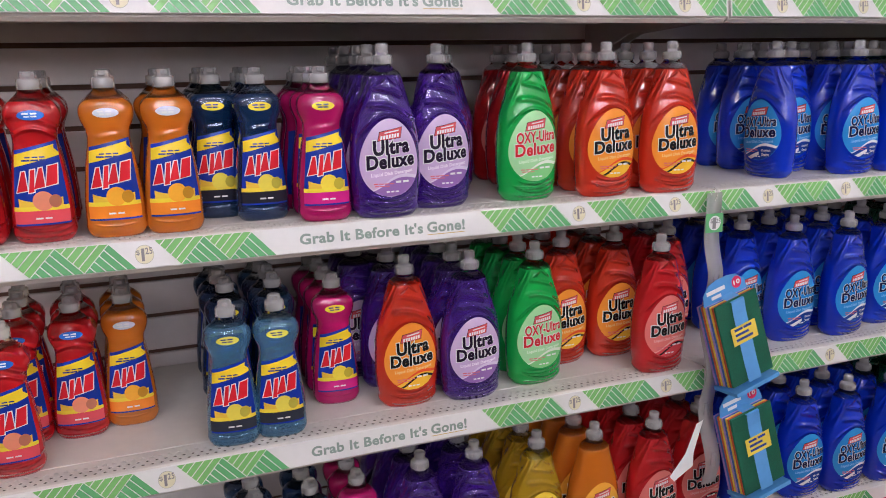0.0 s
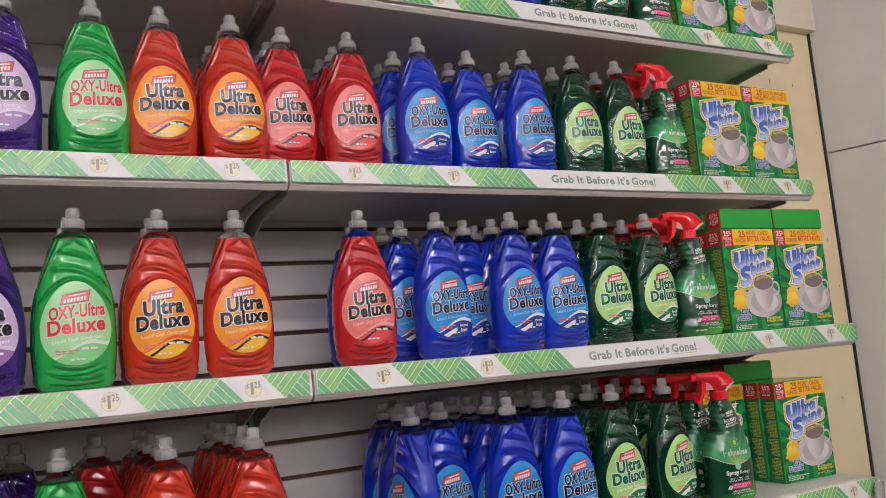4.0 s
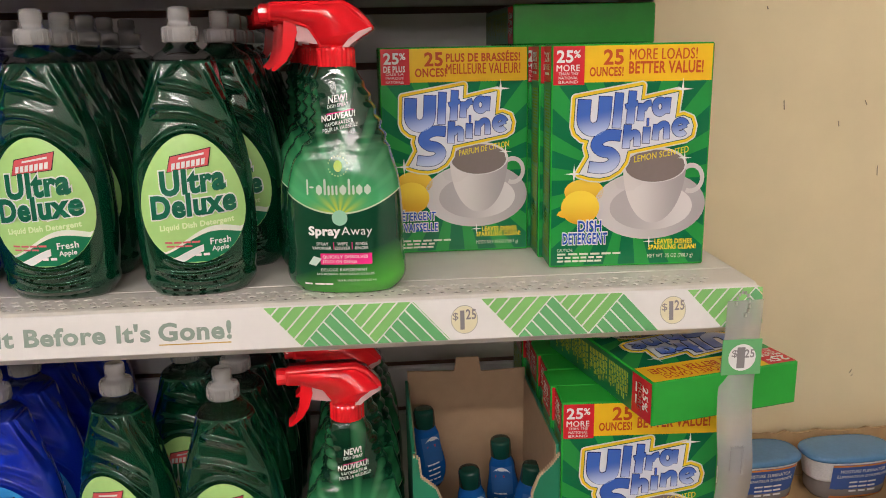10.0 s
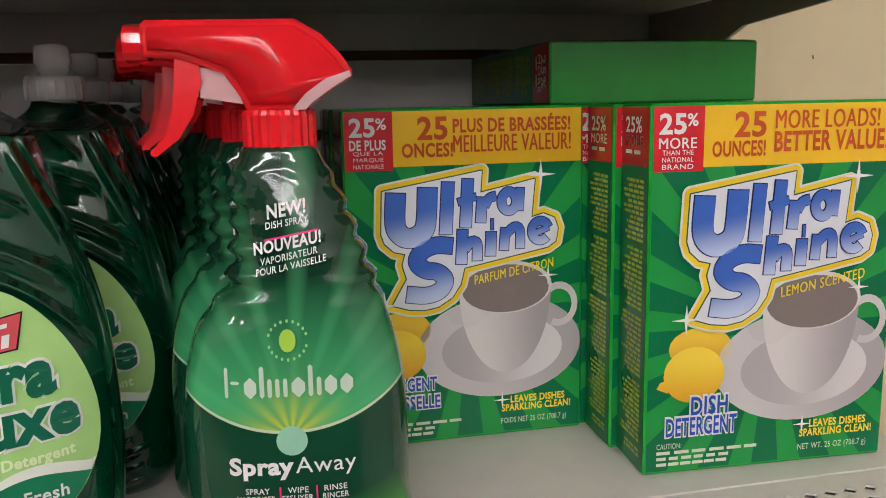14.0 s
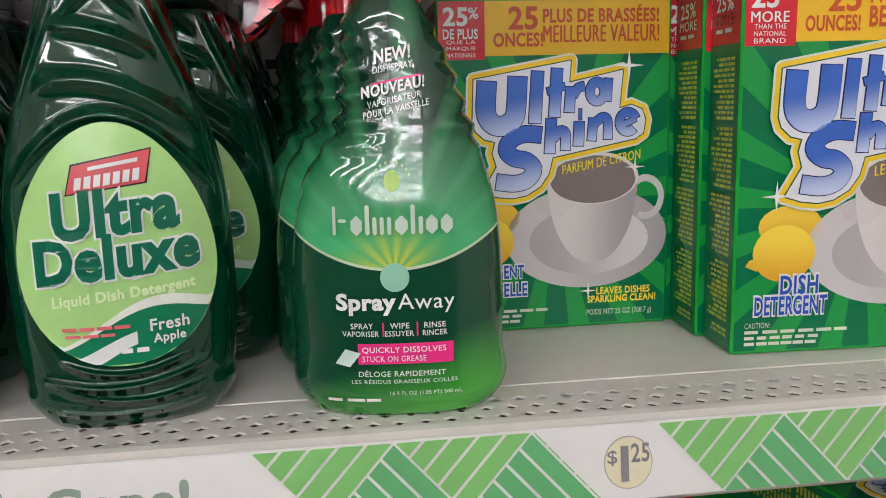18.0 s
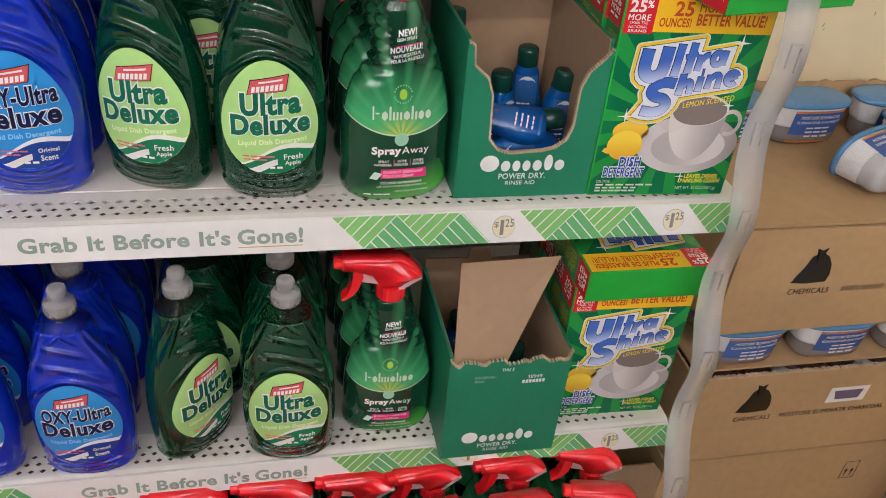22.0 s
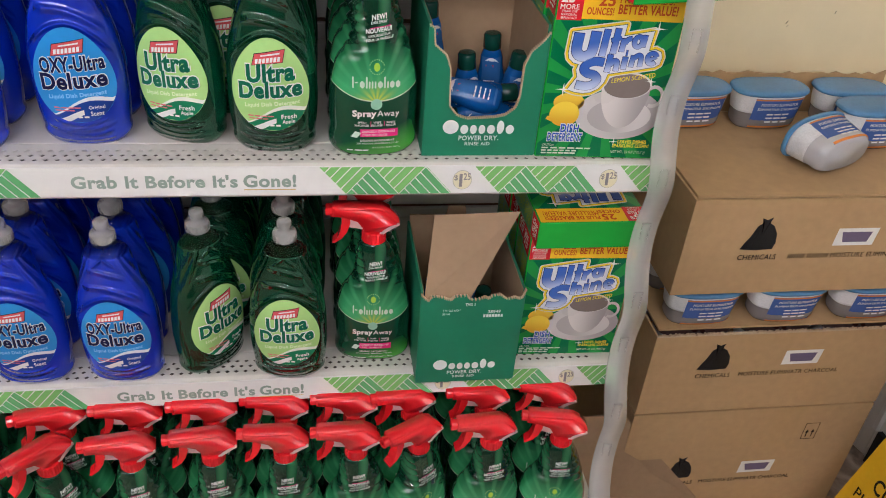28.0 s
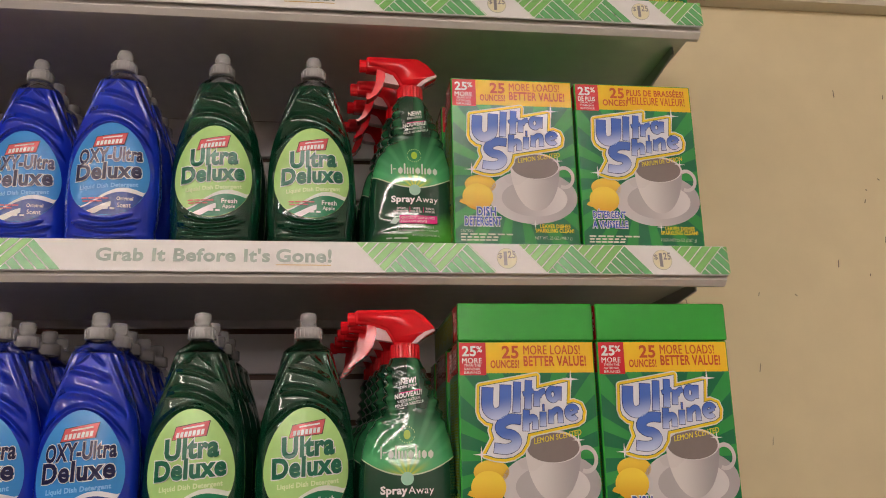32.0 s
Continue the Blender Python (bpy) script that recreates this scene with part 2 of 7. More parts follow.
class Geo:
    """Collects vertices and faces of one mesh."""

    def __init__(self):
        self.v, self.f = [], []

    def add(self, v, f):
        k = len(self.v)
        self.v += [tuple(p) for p in v]
        self.f += [tuple(i + k for i in q) for q in f]
        return self

    def box(self, x0, x1, y0, y1, z0, z1):
        v = [(x, y, z) for x in (x0, x1) for y in (y0, y1) for z in (z0, z1)]
        return self.add(v, [(0, 1, 3, 2), (4, 6, 7, 5), (0, 4, 5, 1), (2, 3, 7, 6), (0, 2, 6, 4), (1, 5, 7, 3)])

    def plate(self, pts, y0, y1):
        """A flat outline in x, z, given thickness along y."""
        n = len(pts)
        v = [(x, y0, z) for x, z in pts] + [(x, y1, z) for x, z in pts]
        f = [tuple(range(n)), tuple(range(2 * n - 1, n - 1, -1))]
        f += [(i, i + n, (i + 1) % n + n, (i + 1) % n) for i in range(n)]
        return self.add(v, f)

    def turned(self, rows, n=24, c=(0, 0), cap=True):
        """A turned body: rows of z and radius."""
        v, f = [], []
        for z, r in rows:
            v += [(c[0] + r * math.cos(2 * math.pi * i / n), c[1] + r * math.sin(2 * math.pi * i / n), z) for i in range(n)]
        for k in range(len(rows) - 1):
            f += [(k * n + i, k * n + (i + 1) % n, (k + 1) * n + (i + 1) % n, (k + 1) * n + i) for i in range(n)]
        if cap:
            f += [tuple(range(n - 1, -1, -1)), tuple(range(len(v) - n, len(v)))]
        return self.add(v, f)

    def done(self, name, mat, smooth=False):
        return mesh(name, self.v, self.f, mat, smooth)


def soft_box(name, sx, sy, sz, mat, r=0.002, seg=1, base=True):
    bm = bmesh.new()
    bmesh.ops.create_cube(bm, size=1)
    bmesh.ops.scale(bm, vec=(sx, sy, sz), verts=bm.verts)
    bmesh.ops.bevel(bm, geom=bm.edges[:], offset=r, segments=seg, affect="EDGES")
    if base:
        bmesh.ops.translate(bm, vec=(0, 0, sz / 2), verts=bm.verts)
    me = bpy.data.meshes.new(name)
    bm.to_mesh(me)
    bm.free()
    me.materials.append(mat)
    return me


def spline(ctrl):
    """Smooth columns through control rows; the first column is the key."""
    c = np.array(ctrl, float)
    x, y = c[:, 0], c[:, 1:]
    d = np.gradient(y, x, axis=0)

    def at(q):
        q = min(max(q, x[0]), x[-1])
        i = min(max(int(np.searchsorted(x, q)) - 1, 0), len(x) - 2)
        h = x[i + 1] - x[i]
        t = (q - x[i]) / h
        return ((2 * t**3 - 3 * t**2 + 1) * y[i] + (t**3 - 2 * t**2 + t) * h * d[i] + (3 * t**2 - 2 * t**3) * y[i + 1] + (t**3 - t**2) * h * d[i + 1])

    return at


def loft(at, z0, z1, rows, n, power, warp=None, lean=None, caps=(True, True)):
    v, f = [], []
    for k in range(rows + 1):
        z = z0 + (z1 - z0) * k / rows
        hw, hd = at(z)[:2]
        cx = at(z)[2] if len(at(z)) > 2 else 0
        for i in range(n):
            t = 2 * math.pi * i / n
            c, s = math.cos(t), math.sin(t)
            x = hw * math.copysign(abs(c) ** (2 / power), c)
            y = hd * math.copysign(abs(s) ** (2 / power), s)
            g = 1 + (warp(x, y, z) if warp else 0)
            v.append((cx + x * g, y * g, z))
    for k in range(rows):
        f += [(k * n + i, k * n + (i + 1) % n, (k + 1) * n + (i + 1) % n, (k + 1) * n + i) for i in range(n)]
    if caps[0]:
        f.append(tuple(range(n - 1, -1, -1)))
    if caps[1]:
        f.append(tuple(range(rows * n, rows * n + n)))
    return v, f


def skin(at, power):
    """Depth of the front of a lofted body at x, z."""

    def front(x, z):
        hw, hd = at(z)[:2]
        cx = at(z)[2] if len(at(z)) > 2 else 0
        q = min(abs(x - cx) / hw, 0.985)
        return -hd * (1 - q**power) ** (1 / power)

    return front


FONTS = {}


def ramp_ink(name, axis, lo, hi, a, b, rough=0.3, lean=0.0):
    """A print whose tone runs from one colour to another along an axis."""
    m = surface(name, a, rough, var=0.03, scale=60)
    nt, nodes, bs = nodes_of(m)
    co = nodes.new("ShaderNodeTexCoord")
    sep = nodes.new("ShaderNodeSeparateXYZ")
    nt.links.new(co.outputs["Object"], sep.inputs[0])
    r = nodes.new("ShaderNodeMapRange")
    r.inputs["From Min"].default_value, r.inputs["From Max"].default_value = lo, hi
    r.interpolation_type = "SMOOTHSTEP"
    nt.links.new(math_node(nt, "SUBTRACT", sep.outputs[axis], math_node(nt, "MULTIPLY", sep.outputs[0], lean)) if lean else sep.outputs[axis], r.inputs["Value"])
    nt.links.new(mix_color(nt, r.outputs[0], a, b), bs.inputs["Base Color"])
    return m


def letters(s, bold=0.0):
    """Vertices and faces of a line of text, scaled to a box one wide and one high."""
    key = (s, bold)
    if key not in FONTS:
        cu = bpy.data.curves.new("line", "FONT")
        cu.body, cu.size, cu.offset, cu.resolution_u = s, 1.0, bold, 3
        cu.space_character = 1.07
        ob = bpy.data.objects.new("line", cu)
        scene.collection.objects.link(ob)
        bpy.context.view_layer.update()
        me = ob.to_mesh()
        v = np.array([tuple(p.co) for p in me.vertices])[:, :2]
        f = [tuple(p.vertices) for p in me.polygons]
        ob.to_mesh_clear()
        bpy.data.objects.remove(ob)
        bpy.data.curves.remove(cu)
        FONTS[key] = (v, f)
    v, f = FONTS[key]
    lo, hi = FONTS.setdefault((s, 0.0), (v, f))[0].min(0), FONTS[(s, 0.0)][0].max(0)
    return (v - lo) / (hi - lo), f


def write(geo, s, x, z, w, h, front, off, bold=0.0, slope=0.0, flip=False, bend=0.0):
    """Lays a line of text on a front surface, left edge at x, foot at z."""
    if bold and "M" in s:
        for k in (-1, 0, 1):
            write(geo, s, x + k * bold * 0.55 * h, z, w, h, front, off + 0.00005 * (k + 1), 0.0, slope, flip, bend)
        return
    if bold:
        letters(s, 0.0)
    v, f = letters(s, bold)
    out = []
    for a, b in v:
        px = x + a * w
        pz = z + b * h + slope * a * w + bend * (a - 0.5) ** 2 * b
        out.append((px, front(px, pz) - off, pz))
    geo.add(out, f)


def flat_front(x, z):
    return 0.0


def patch(geo, pts, front, off):
    """One convex outline laid on a front surface."""
    geo.add([(x, front(x, z) - off, z) for x, z in pts], [tuple(range(len(pts)))])


def quad(geo, p, front, off, n=12):
    """A four-sided outline that follows a curved front."""
    v = []
    for j in range(3):
        for i in range(n + 1):
            u, w = i / n, j / 2
            x = (1 - w) * ((1 - u) * p[0][0] + u * p[1][0]) + w * ((1 - u) * p[3][0] + u * p[2][0])
            z = (1 - w) * ((1 - u) * p[0][1] + u * p[1][1]) + w * ((1 - u) * p[3][1] + u * p[2][1])
            v.append((x, front(x, z) - off, z))
    geo.add(v, [(j * (n + 1) + i, j * (n + 1) + i + 1, (j + 1) * (n + 1) + i + 1, (j + 1) * (n + 1) + i) for j in range(2) for i in range(n)])


def stroke(geo, pts, r, front, off, smooth=True, flat=None):
    """A ribbon of half width r along a line; its ends are round, or cut square and drawn out by flat."""
    p = [np.array(q, float) for q in pts]
    if flat is not None:
        for end, inner in ((0, 1), (-1, -2)):
            step = p[end] - p[inner]
            p[end] = p[end] + step * (flat / math.hypot(*step))
    if smooth and len(p) > 2:
        q, out = [2 * p[0] - p[1]] + p + [2 * p[-1] - p[-2]], []
        for i in range(1, len(q) - 2):
            for k in range(4):
                t = k / 4
                out.append(0.5 * (2 * q[i] + (q[i + 1] - q[i - 1]) * t + (2 * q[i - 1] - 5 * q[i] + 4 * q[i + 1] - q[i + 2]) * t * t + (3 * q[i] - q[i - 1] - 3 * q[i + 1] + q[i + 2]) * t**3))
        p = out + [p[-1]]
    d = [p[min(i + 1, len(p) - 1)] - p[max(i - 1, 0)] for i in range(len(p))]
    d = [a / max(1e-9, math.hypot(*a)) for a in d]
    left = [a + r * np.array((-b[1], b[0])) for a, b in zip(p, d)]
    right = [a - r * np.array((-b[1], b[0])) for a, b in zip(p, d)]
    at = lambda a: (a[0], front(a[0], a[1]) - off, a[1])
    n = len(p)
    geo.add([at(a) for a in left + right], [(i, n + i, n + i + 1, i + 1) for i in range(n - 1)])
    for c, e, s in ((p[0], d[0], -1), (p[-1], d[-1], 1)) if flat is None else ():
        a0 = math.atan2(e[1] * s, e[0] * s)
        arc = [c + r * np.array((math.cos(a0 + k * math.pi / 8), math.sin(a0 + k * math.pi / 8))) for k in range(-4, 5)]
        geo.add([at(a) for a in arc], [tuple(range(9))])


def disc(geo, x, z, rx, rz, front, off, n=28, rings=3, egg=0.0, a0=0.0, a1=360.0):
    v = [(x, front(x, z) - off, z)]
    f = []
    full = abs(a1 - a0 - 360) < 1e-6
    m = n if full else n + 1
    for r in range(1, rings + 1):
        for i in range(m):
            t = math.radians(a0 + (a1 - a0) * i / n)
            px = x + rx * r / rings * math.cos(t) * (1 - egg * math.sin(t))
            pz = z + rz * r / rings * math.sin(t)
            v.append((px, front(px, pz) - off, pz))
    for i in range(n):
        j = (i + 1) % m
        f.append((0, 1 + i, 1 + j))
        for r in range(rings - 1):
            f.append((1 + r * m + i, 1 + (r + 1) * m + i, 1 + (r + 1) * m + j, 1 + r * m + j))
    geo.add(v, f)


def band(geo, x0, x1, lo, hi, front, off, n=16, limit=None):
    """A strip between two curves of x."""
    v, f = [], []
    for i in range(n + 1):
        x = x0 + (x1 - x0) * i / n
        a, b = lo(x), hi(x)
        if limit:
            l0, l1 = limit(x)
            a, b = min(max(a, l0), l1), min(max(b, l0), l1)
        mid = (a + b) / 2
        v += [(x, front(x, a) - off, a), (x, front(x, mid) - off, mid), (x, front(x, b) - off, b)]
    for i in range(n):
        k = 3 * i
        f += [(k, k + 3, k + 4, k + 1), (k + 1, k + 4, k + 5, k + 2)]
    geo.add(v, f)


def rough_bars(geo, x0, x1, z, h, front, off, words=4, seed=1):
    """Writing too small to read, as bars."""
    r = random.Random(seed)
    x = x0
    for k in range(words):
        w = (x1 - x0) / words * r.uniform(0.7, 0.92)
        patch(geo, [(x, z), (x + w, z), (x + w, z + h), (x, z + h)], front, off)
        x += (x1 - x0) / words


# ---- the room ----
WALL_Y, SIDE_X, LEFT_X, FRONT_Y = 0.52, 2.009, -5.0, -18.0


def structure(name, geo, mat, label, category):
    return tagged(new(name, geo.done(name, mat)), label, category, kind="structure")


def stone_floor():
    m = surface("stone_vinyl", (0.27, 0.21, 0.165), 0.32, var=0.3, scale=14, bump=0.0003)
    nt, nodes, b = nodes_of(m)
    co = nodes.new("ShaderNodeTexCoord")
    vein = nodes.new("ShaderNodeTexNoise")
    vein.inputs["Scale"].default_value, vein.inputs["Detail"].default_value, vein.inputs["Distortion"].default_value = 13, 9, 1.2
    nt.links.new(co.outputs["Object"], vein.inputs["Vector"])
    ramp = nodes.new("ShaderNodeValToRGB")
    ramp.color_ramp.elements[0].position, ramp.color_ramp.elements[0].color = 0.36, (0.17, 0.125, 0.095, 1)
    ramp.color_ramp.elements[1].position, ramp.color_ramp.elements[1].color = 0.66, (0.58, 0.48, 0.39, 1)
    e = ramp.color_ramp.elements.new(0.5)
    e.color = (0.36, 0.28, 0.215, 1)
    nt.links.new(vein.outputs["Fac"], ramp.inputs[0])
    nt.links.new(ramp.outputs[0], b.inputs["Base Color"])
    return m


M["floor"] = stone_floor()
floor = structure("floor", Geo().box(LEFT_X, SIDE_X + 0.1, FRONT_Y, WALL_Y + 0.1, -0.1, -0.003), M["floor"], "brown mottled stone-look vinyl floor", "floor")
structure("wall_north", Geo().box(LEFT_X, SIDE_X, WALL_Y, WALL_Y + 0.1, 0, CEIL), M["cream"], "cream painted wall with scuffs behind the shelving", "wall")
ANGLE = [(1.924, 0.55), (2.009, 0.27), (2.064, 0.27), (2.064, 0.55)]


def prism(pts, z0, z1):
    n = len(pts)
    return Geo().add([(x, y, z) for z in (z0, z1) for x, y in pts], [tuple(range(n)), tuple(range(2 * n - 1, n - 1, -1))] + [(i, i + n, (i + 1) % n + n, (i + 1) % n) for i in range(n)])


structure("wall_corner", prism(ANGLE, 0, 2.10), M["white_wall"], "off-white angled wall panel in the corner, lower part", "wall")
structure("wall_corner_upper", prism([(x + 0.003, y + 0.001) for x, y in ANGLE], 2.106, CEIL), M["white_wall"], "off-white angled wall panel above a joint", "wall")
structure("corner_strip", Geo().box(1.996, 2.007, 0.2575, 0.2695, 0.09, CEIL), M["strip"], "white plastic edge strip on the wall corner", "trim")
structure("wall_east", Geo().box(SIDE_X, SIDE_X + 0.1, FRONT_Y, 0.268, 0, 2.10), M["white_wall"], "off-white smooth panelled side wall, lower panel", "wall")
structure("wall_east_upper", Geo().box(SIDE_X + 0.004, SIDE_X + 0.1, FRONT_Y, 0.268, 2.106, CEIL), M["white_wall"], "off-white side wall, upper panel above a joint", "wall")
structure("wall_south", Geo().box(LEFT_X, SIDE_X, FRONT_Y - 0.1, FRONT_Y, 0, CEIL), M["plain_wall"], "plain beige far wall of the store", "wall")
# Unseen, added wall: it blocks far, low lamps from the lower shelves.
structure("wall_light_blocker", Geo().box(LEFT_X, SIDE_X, -2.36, -2.30, 0, 1.52), M["partition"], "unseen plain brown low wall, added to keep low light off the lower shelves", "wall")
structure("wall_west", Geo().box(LEFT_X - 0.1, LEFT_X, FRONT_Y, WALL_Y, 0, CEIL), M["plain_wall"], "plain beige end wall of the store", "wall")
structure("ceiling", Geo().box(LEFT_X, SIDE_X, FRONT_Y, WALL_Y, CEIL, CEIL + 0.1), M["ceiling"], "white tiled store ceiling", "ceiling")
structure("trim", Geo().box(1.26, 1.919, WALL_Y - 0.035, WALL_Y - 0.001, 2.50, 2.64), M["trim"], "pale painted ledge along the cream wall", "trim")
structure("trim_cap", Geo().box(1.24, 1.918, WALL_Y - 0.05, WALL_Y - 0.001, 2.641, 2.66), M["trim"], "pale painted cap of the wall ledge", "trim")
structure("corner_joint", Geo().box(1.918, 1.926, WALL_Y - 0.006, WALL_Y + 0.003, 0.1, CEIL), M["dark_base"], "dark open joint in the wall corner", "trim")
structure("baseboard", Geo().box(SIDE_X - 0.012, SIDE_X - 0.001, FRONT_Y, 0.25, 0, 0.095), M["dark_base"], "black vinyl baseboard along the side wall", "baseboard")
rs = random.Random(5)
scuffs = Geo()
for _ in range(46):
    sx, sz = rs.uniform(1.28, 1.905), rs.uniform(0.9, 2.35)
    h, w, lean = rs.uniform(0.003, 0.017), rs.uniform(0.0008, 0.002), rs.uniform(-0.004, 0.004)
    scuffs.plate([(sx, sz), (sx + w, sz), (sx + w * 0.7 + lean, sz + h), (sx + lean, sz + h * 0.9)], WALL_Y - 0.0012, WALL_Y - 0.0004)
M["scuff"] = surface("scuff_mark", (0.24, 0.19, 0.13), 0.8, var=0.3)
tagged(new("scuff_marks", scuffs.done("scuff_marks", M["scuff"])), "small dark scuff marks on the cream wall", "scuffs", kind="stuff")
nails = Geo()
for k in range(14):
    ny, nz = rs.uniform(-0.9, 0.24), rs.uniform(0.6, 2.4)
    nails.box(SIDE_X - 0.002, SIDE_X - 0.0003, ny, ny + 0.006, nz, nz + rs.uniform(0.004, 0.02))
tagged(new("wall_chips", nails.done("wall_chips", M["scuff"])), "small chips in the off-white side wall", "chips", kind="stuff")

M["tube"] = surface("light_diffuser", (0.9, 0.9, 0.88), 0.5)
M["tube"].node_tree.nodes["Principled BSDF"].inputs["Emission Color"].default_value = (*TUBE_COLOR, 1)
M["tube"].node_tree.nodes["Principled BSDF"].inputs["Emission Strength"].default_value = TUBE_GLOW
proto = None
for ly in LIGHT_ROWS:
    for k in range(4):
        lx = -1.0 - LIGHT_LEN / 2 + (k + 0.5) * LIGHT_LEN / 4
        if proto is None:
            proto = thing("ceiling_light", "white fluorescent strip light mounted under the ceiling", "ceiling light", "ceiling lights", pose(lx, ly, CEIL))
            part("housing", Geo().box(-0.69, 0.69, -0.11, 0.11, -0.05, 0).done("housing", M["steel_white"]), proto)
            part("diffuser", soft_box("diffuser", 1.36, 0.07, 0.052, M["tube"], 0.012, 1), proto, "glowing white wraparound diffuser", pose(0, 0, -0.103))
        else:
            copy_thing(proto, pose(lx, ly, CEIL))

# ---- shelving ----
SEC = 1.219
TAG = {1: 0.5565, 2: 0.8950, 3: 1.220, 4: 1.5437, 5: 1.872, 6: 2.197}
DECK = {0: 0.295, 1: 0.575, 2: 0.913, 3: 1.239, 4: 1.562, 5: 1.890, 6: 2.215}
LIP = {1: 0.0, 2: 0.0, 3: 0.0, 4: 0.0, 5: 0.055, 6: 0.055}
BACK_Y = 0.42


def clip(poly, a, b):
    """The part of a convex outline on the left of the line from a to b."""
    out = []
    side = lambda p: (b[0] - a[0]) * (p[1] - a[1]) - (b[1] - a[1]) * (p[0] - a[0])
    for i, p in enumerate(poly):
        q = poly[(i + 1) % len(poly)]
        sp, sq = side(p), side(q)
        if sp >= 0:
            out.append(p)
        if sp * sq < 0:
            t = sp / (sp - sq)
            out.append((p[0] + t * (q[0] - p[0]), p[1] + t * (q[1] - p[1])))
    return out


def clip_all(poly, shape):
    for i in range(len(shape)):
        if len(poly) < 3:
            return []
        poly = clip(poly, shape[i], shape[(i + 1) % len(shape)])
    return poly if len(poly) >= 3 else []


STRIP_H = 0.0185
HATCH = ((-0.070, 0.057), (0.122, 0.249), (0.305, 0.432), (0.776, 0.904), (0.963, 1.090), (1.147, 1.275))
HATCH_STEP, HATCH_LEAN = 0.0636, 0.0318


def strip_meshes():
    light, dark, word, line, cream, ring, price = Geo(), Geo(), Geo(), Geo(), Geo(), Geo(), Geo()
    H = STRIP_H - 0.001
    for xt0, xt1 in HATCH:
        region = [(xt0 + HATCH_LEAN, -H), (xt1 + HATCH_LEAN, -H), (xt1, H), (xt0, H)]
        region = clip_all(region, [(0.003, -1), (1.216, -1), (1.216, 1), (0.003, 1)])
        x, step = xt0, HATCH_STEP
        while x < xt1 + 0.05:
            for up in (0, 1):
                tri = [(x + step / 2, -H), (x + step, H), (x, H)] if not up else [(x + step / 2, -H), (x + step * 1.5, -H), (x + step, H)]
                lean = HATCH_LEAN / (2 * H) * 0.03 * (-1 if up else 1)
                edge = x + step * (1.25 if up else 0.75)
                for k in range(-5, 6):
                    m = edge - 0.0016 - 0.0126 * k
                    stripe = [(m - 0.0106 - lean, -0.03), (m - lean, -0.03), (m + lean, 0.03), (m - 0.0106 + lean, 0.03)]
                    p = clip_all(clip_all(stripe, tri), region)
                    if p:
                        (dark if up else light).add([(a, -0.0006, c) for a, c in p], [tuple(range(len(p)))])
            x += step
    write(word, "Grab It Before It's", 0.4975, -0.0068, 0.183, 0.0148, flat_front, 0.0006, bold=0.034)
    write(word, "Gone!", 0.6885, -0.0068, 0.0595, 0.0148, flat_front, 0.0006, bold=0.034)
    patch(line, [(0.688, -0.0108), (0.748, -0.0108), (0.748, -0.0098), (0.688, -0.0098)], flat_front, 0.0006)
    for tx in (0.108, 0.291, 0.948, 1.134):
        disc(ring, tx, 0, 0.0119, 0.0127, flat_front, 0.0004, n=24, rings=1)
        disc(cream, tx, 0, 0.0113, 0.0121, flat_front, 0.0007, n=24, rings=1)
        write(price, "1", tx - 0.0036, -0.0086, 0.0034, 0.0166, flat_front, 0.0012, bold=0.006)
        write(price, "$", tx - 0.0102, -0.0008, 0.0046, 0.0072, flat_front, 0.0012, bold=0.01)
        write(price, "25", tx + 0.0014, 0.0002, 0.0086, 0.0086, flat_front, 0.0012, bold=0.02)
    return [("light_hatch", light.done("light_hatch", M["green_a"]), "light green hatch print"), ("green_hatch", dark.done("green_hatch", M["green_b"]), "mid green hatch print"),
            ("lettering", word.done("lettering", M["strip_text"]), "grey-green printed lettering"), ("underline", line.done("underline", M["gold"]), ""),
            ("tag_ring", ring.done("tag_ring", M["ring"]), ""), ("tag_disc", cream.done("tag_disc", M["tag_cream"]), "cream price spots"), ("price", price.done("price", M["dark_text"]), "printed prices")]


STRIP_PARTS = strip_meshes()


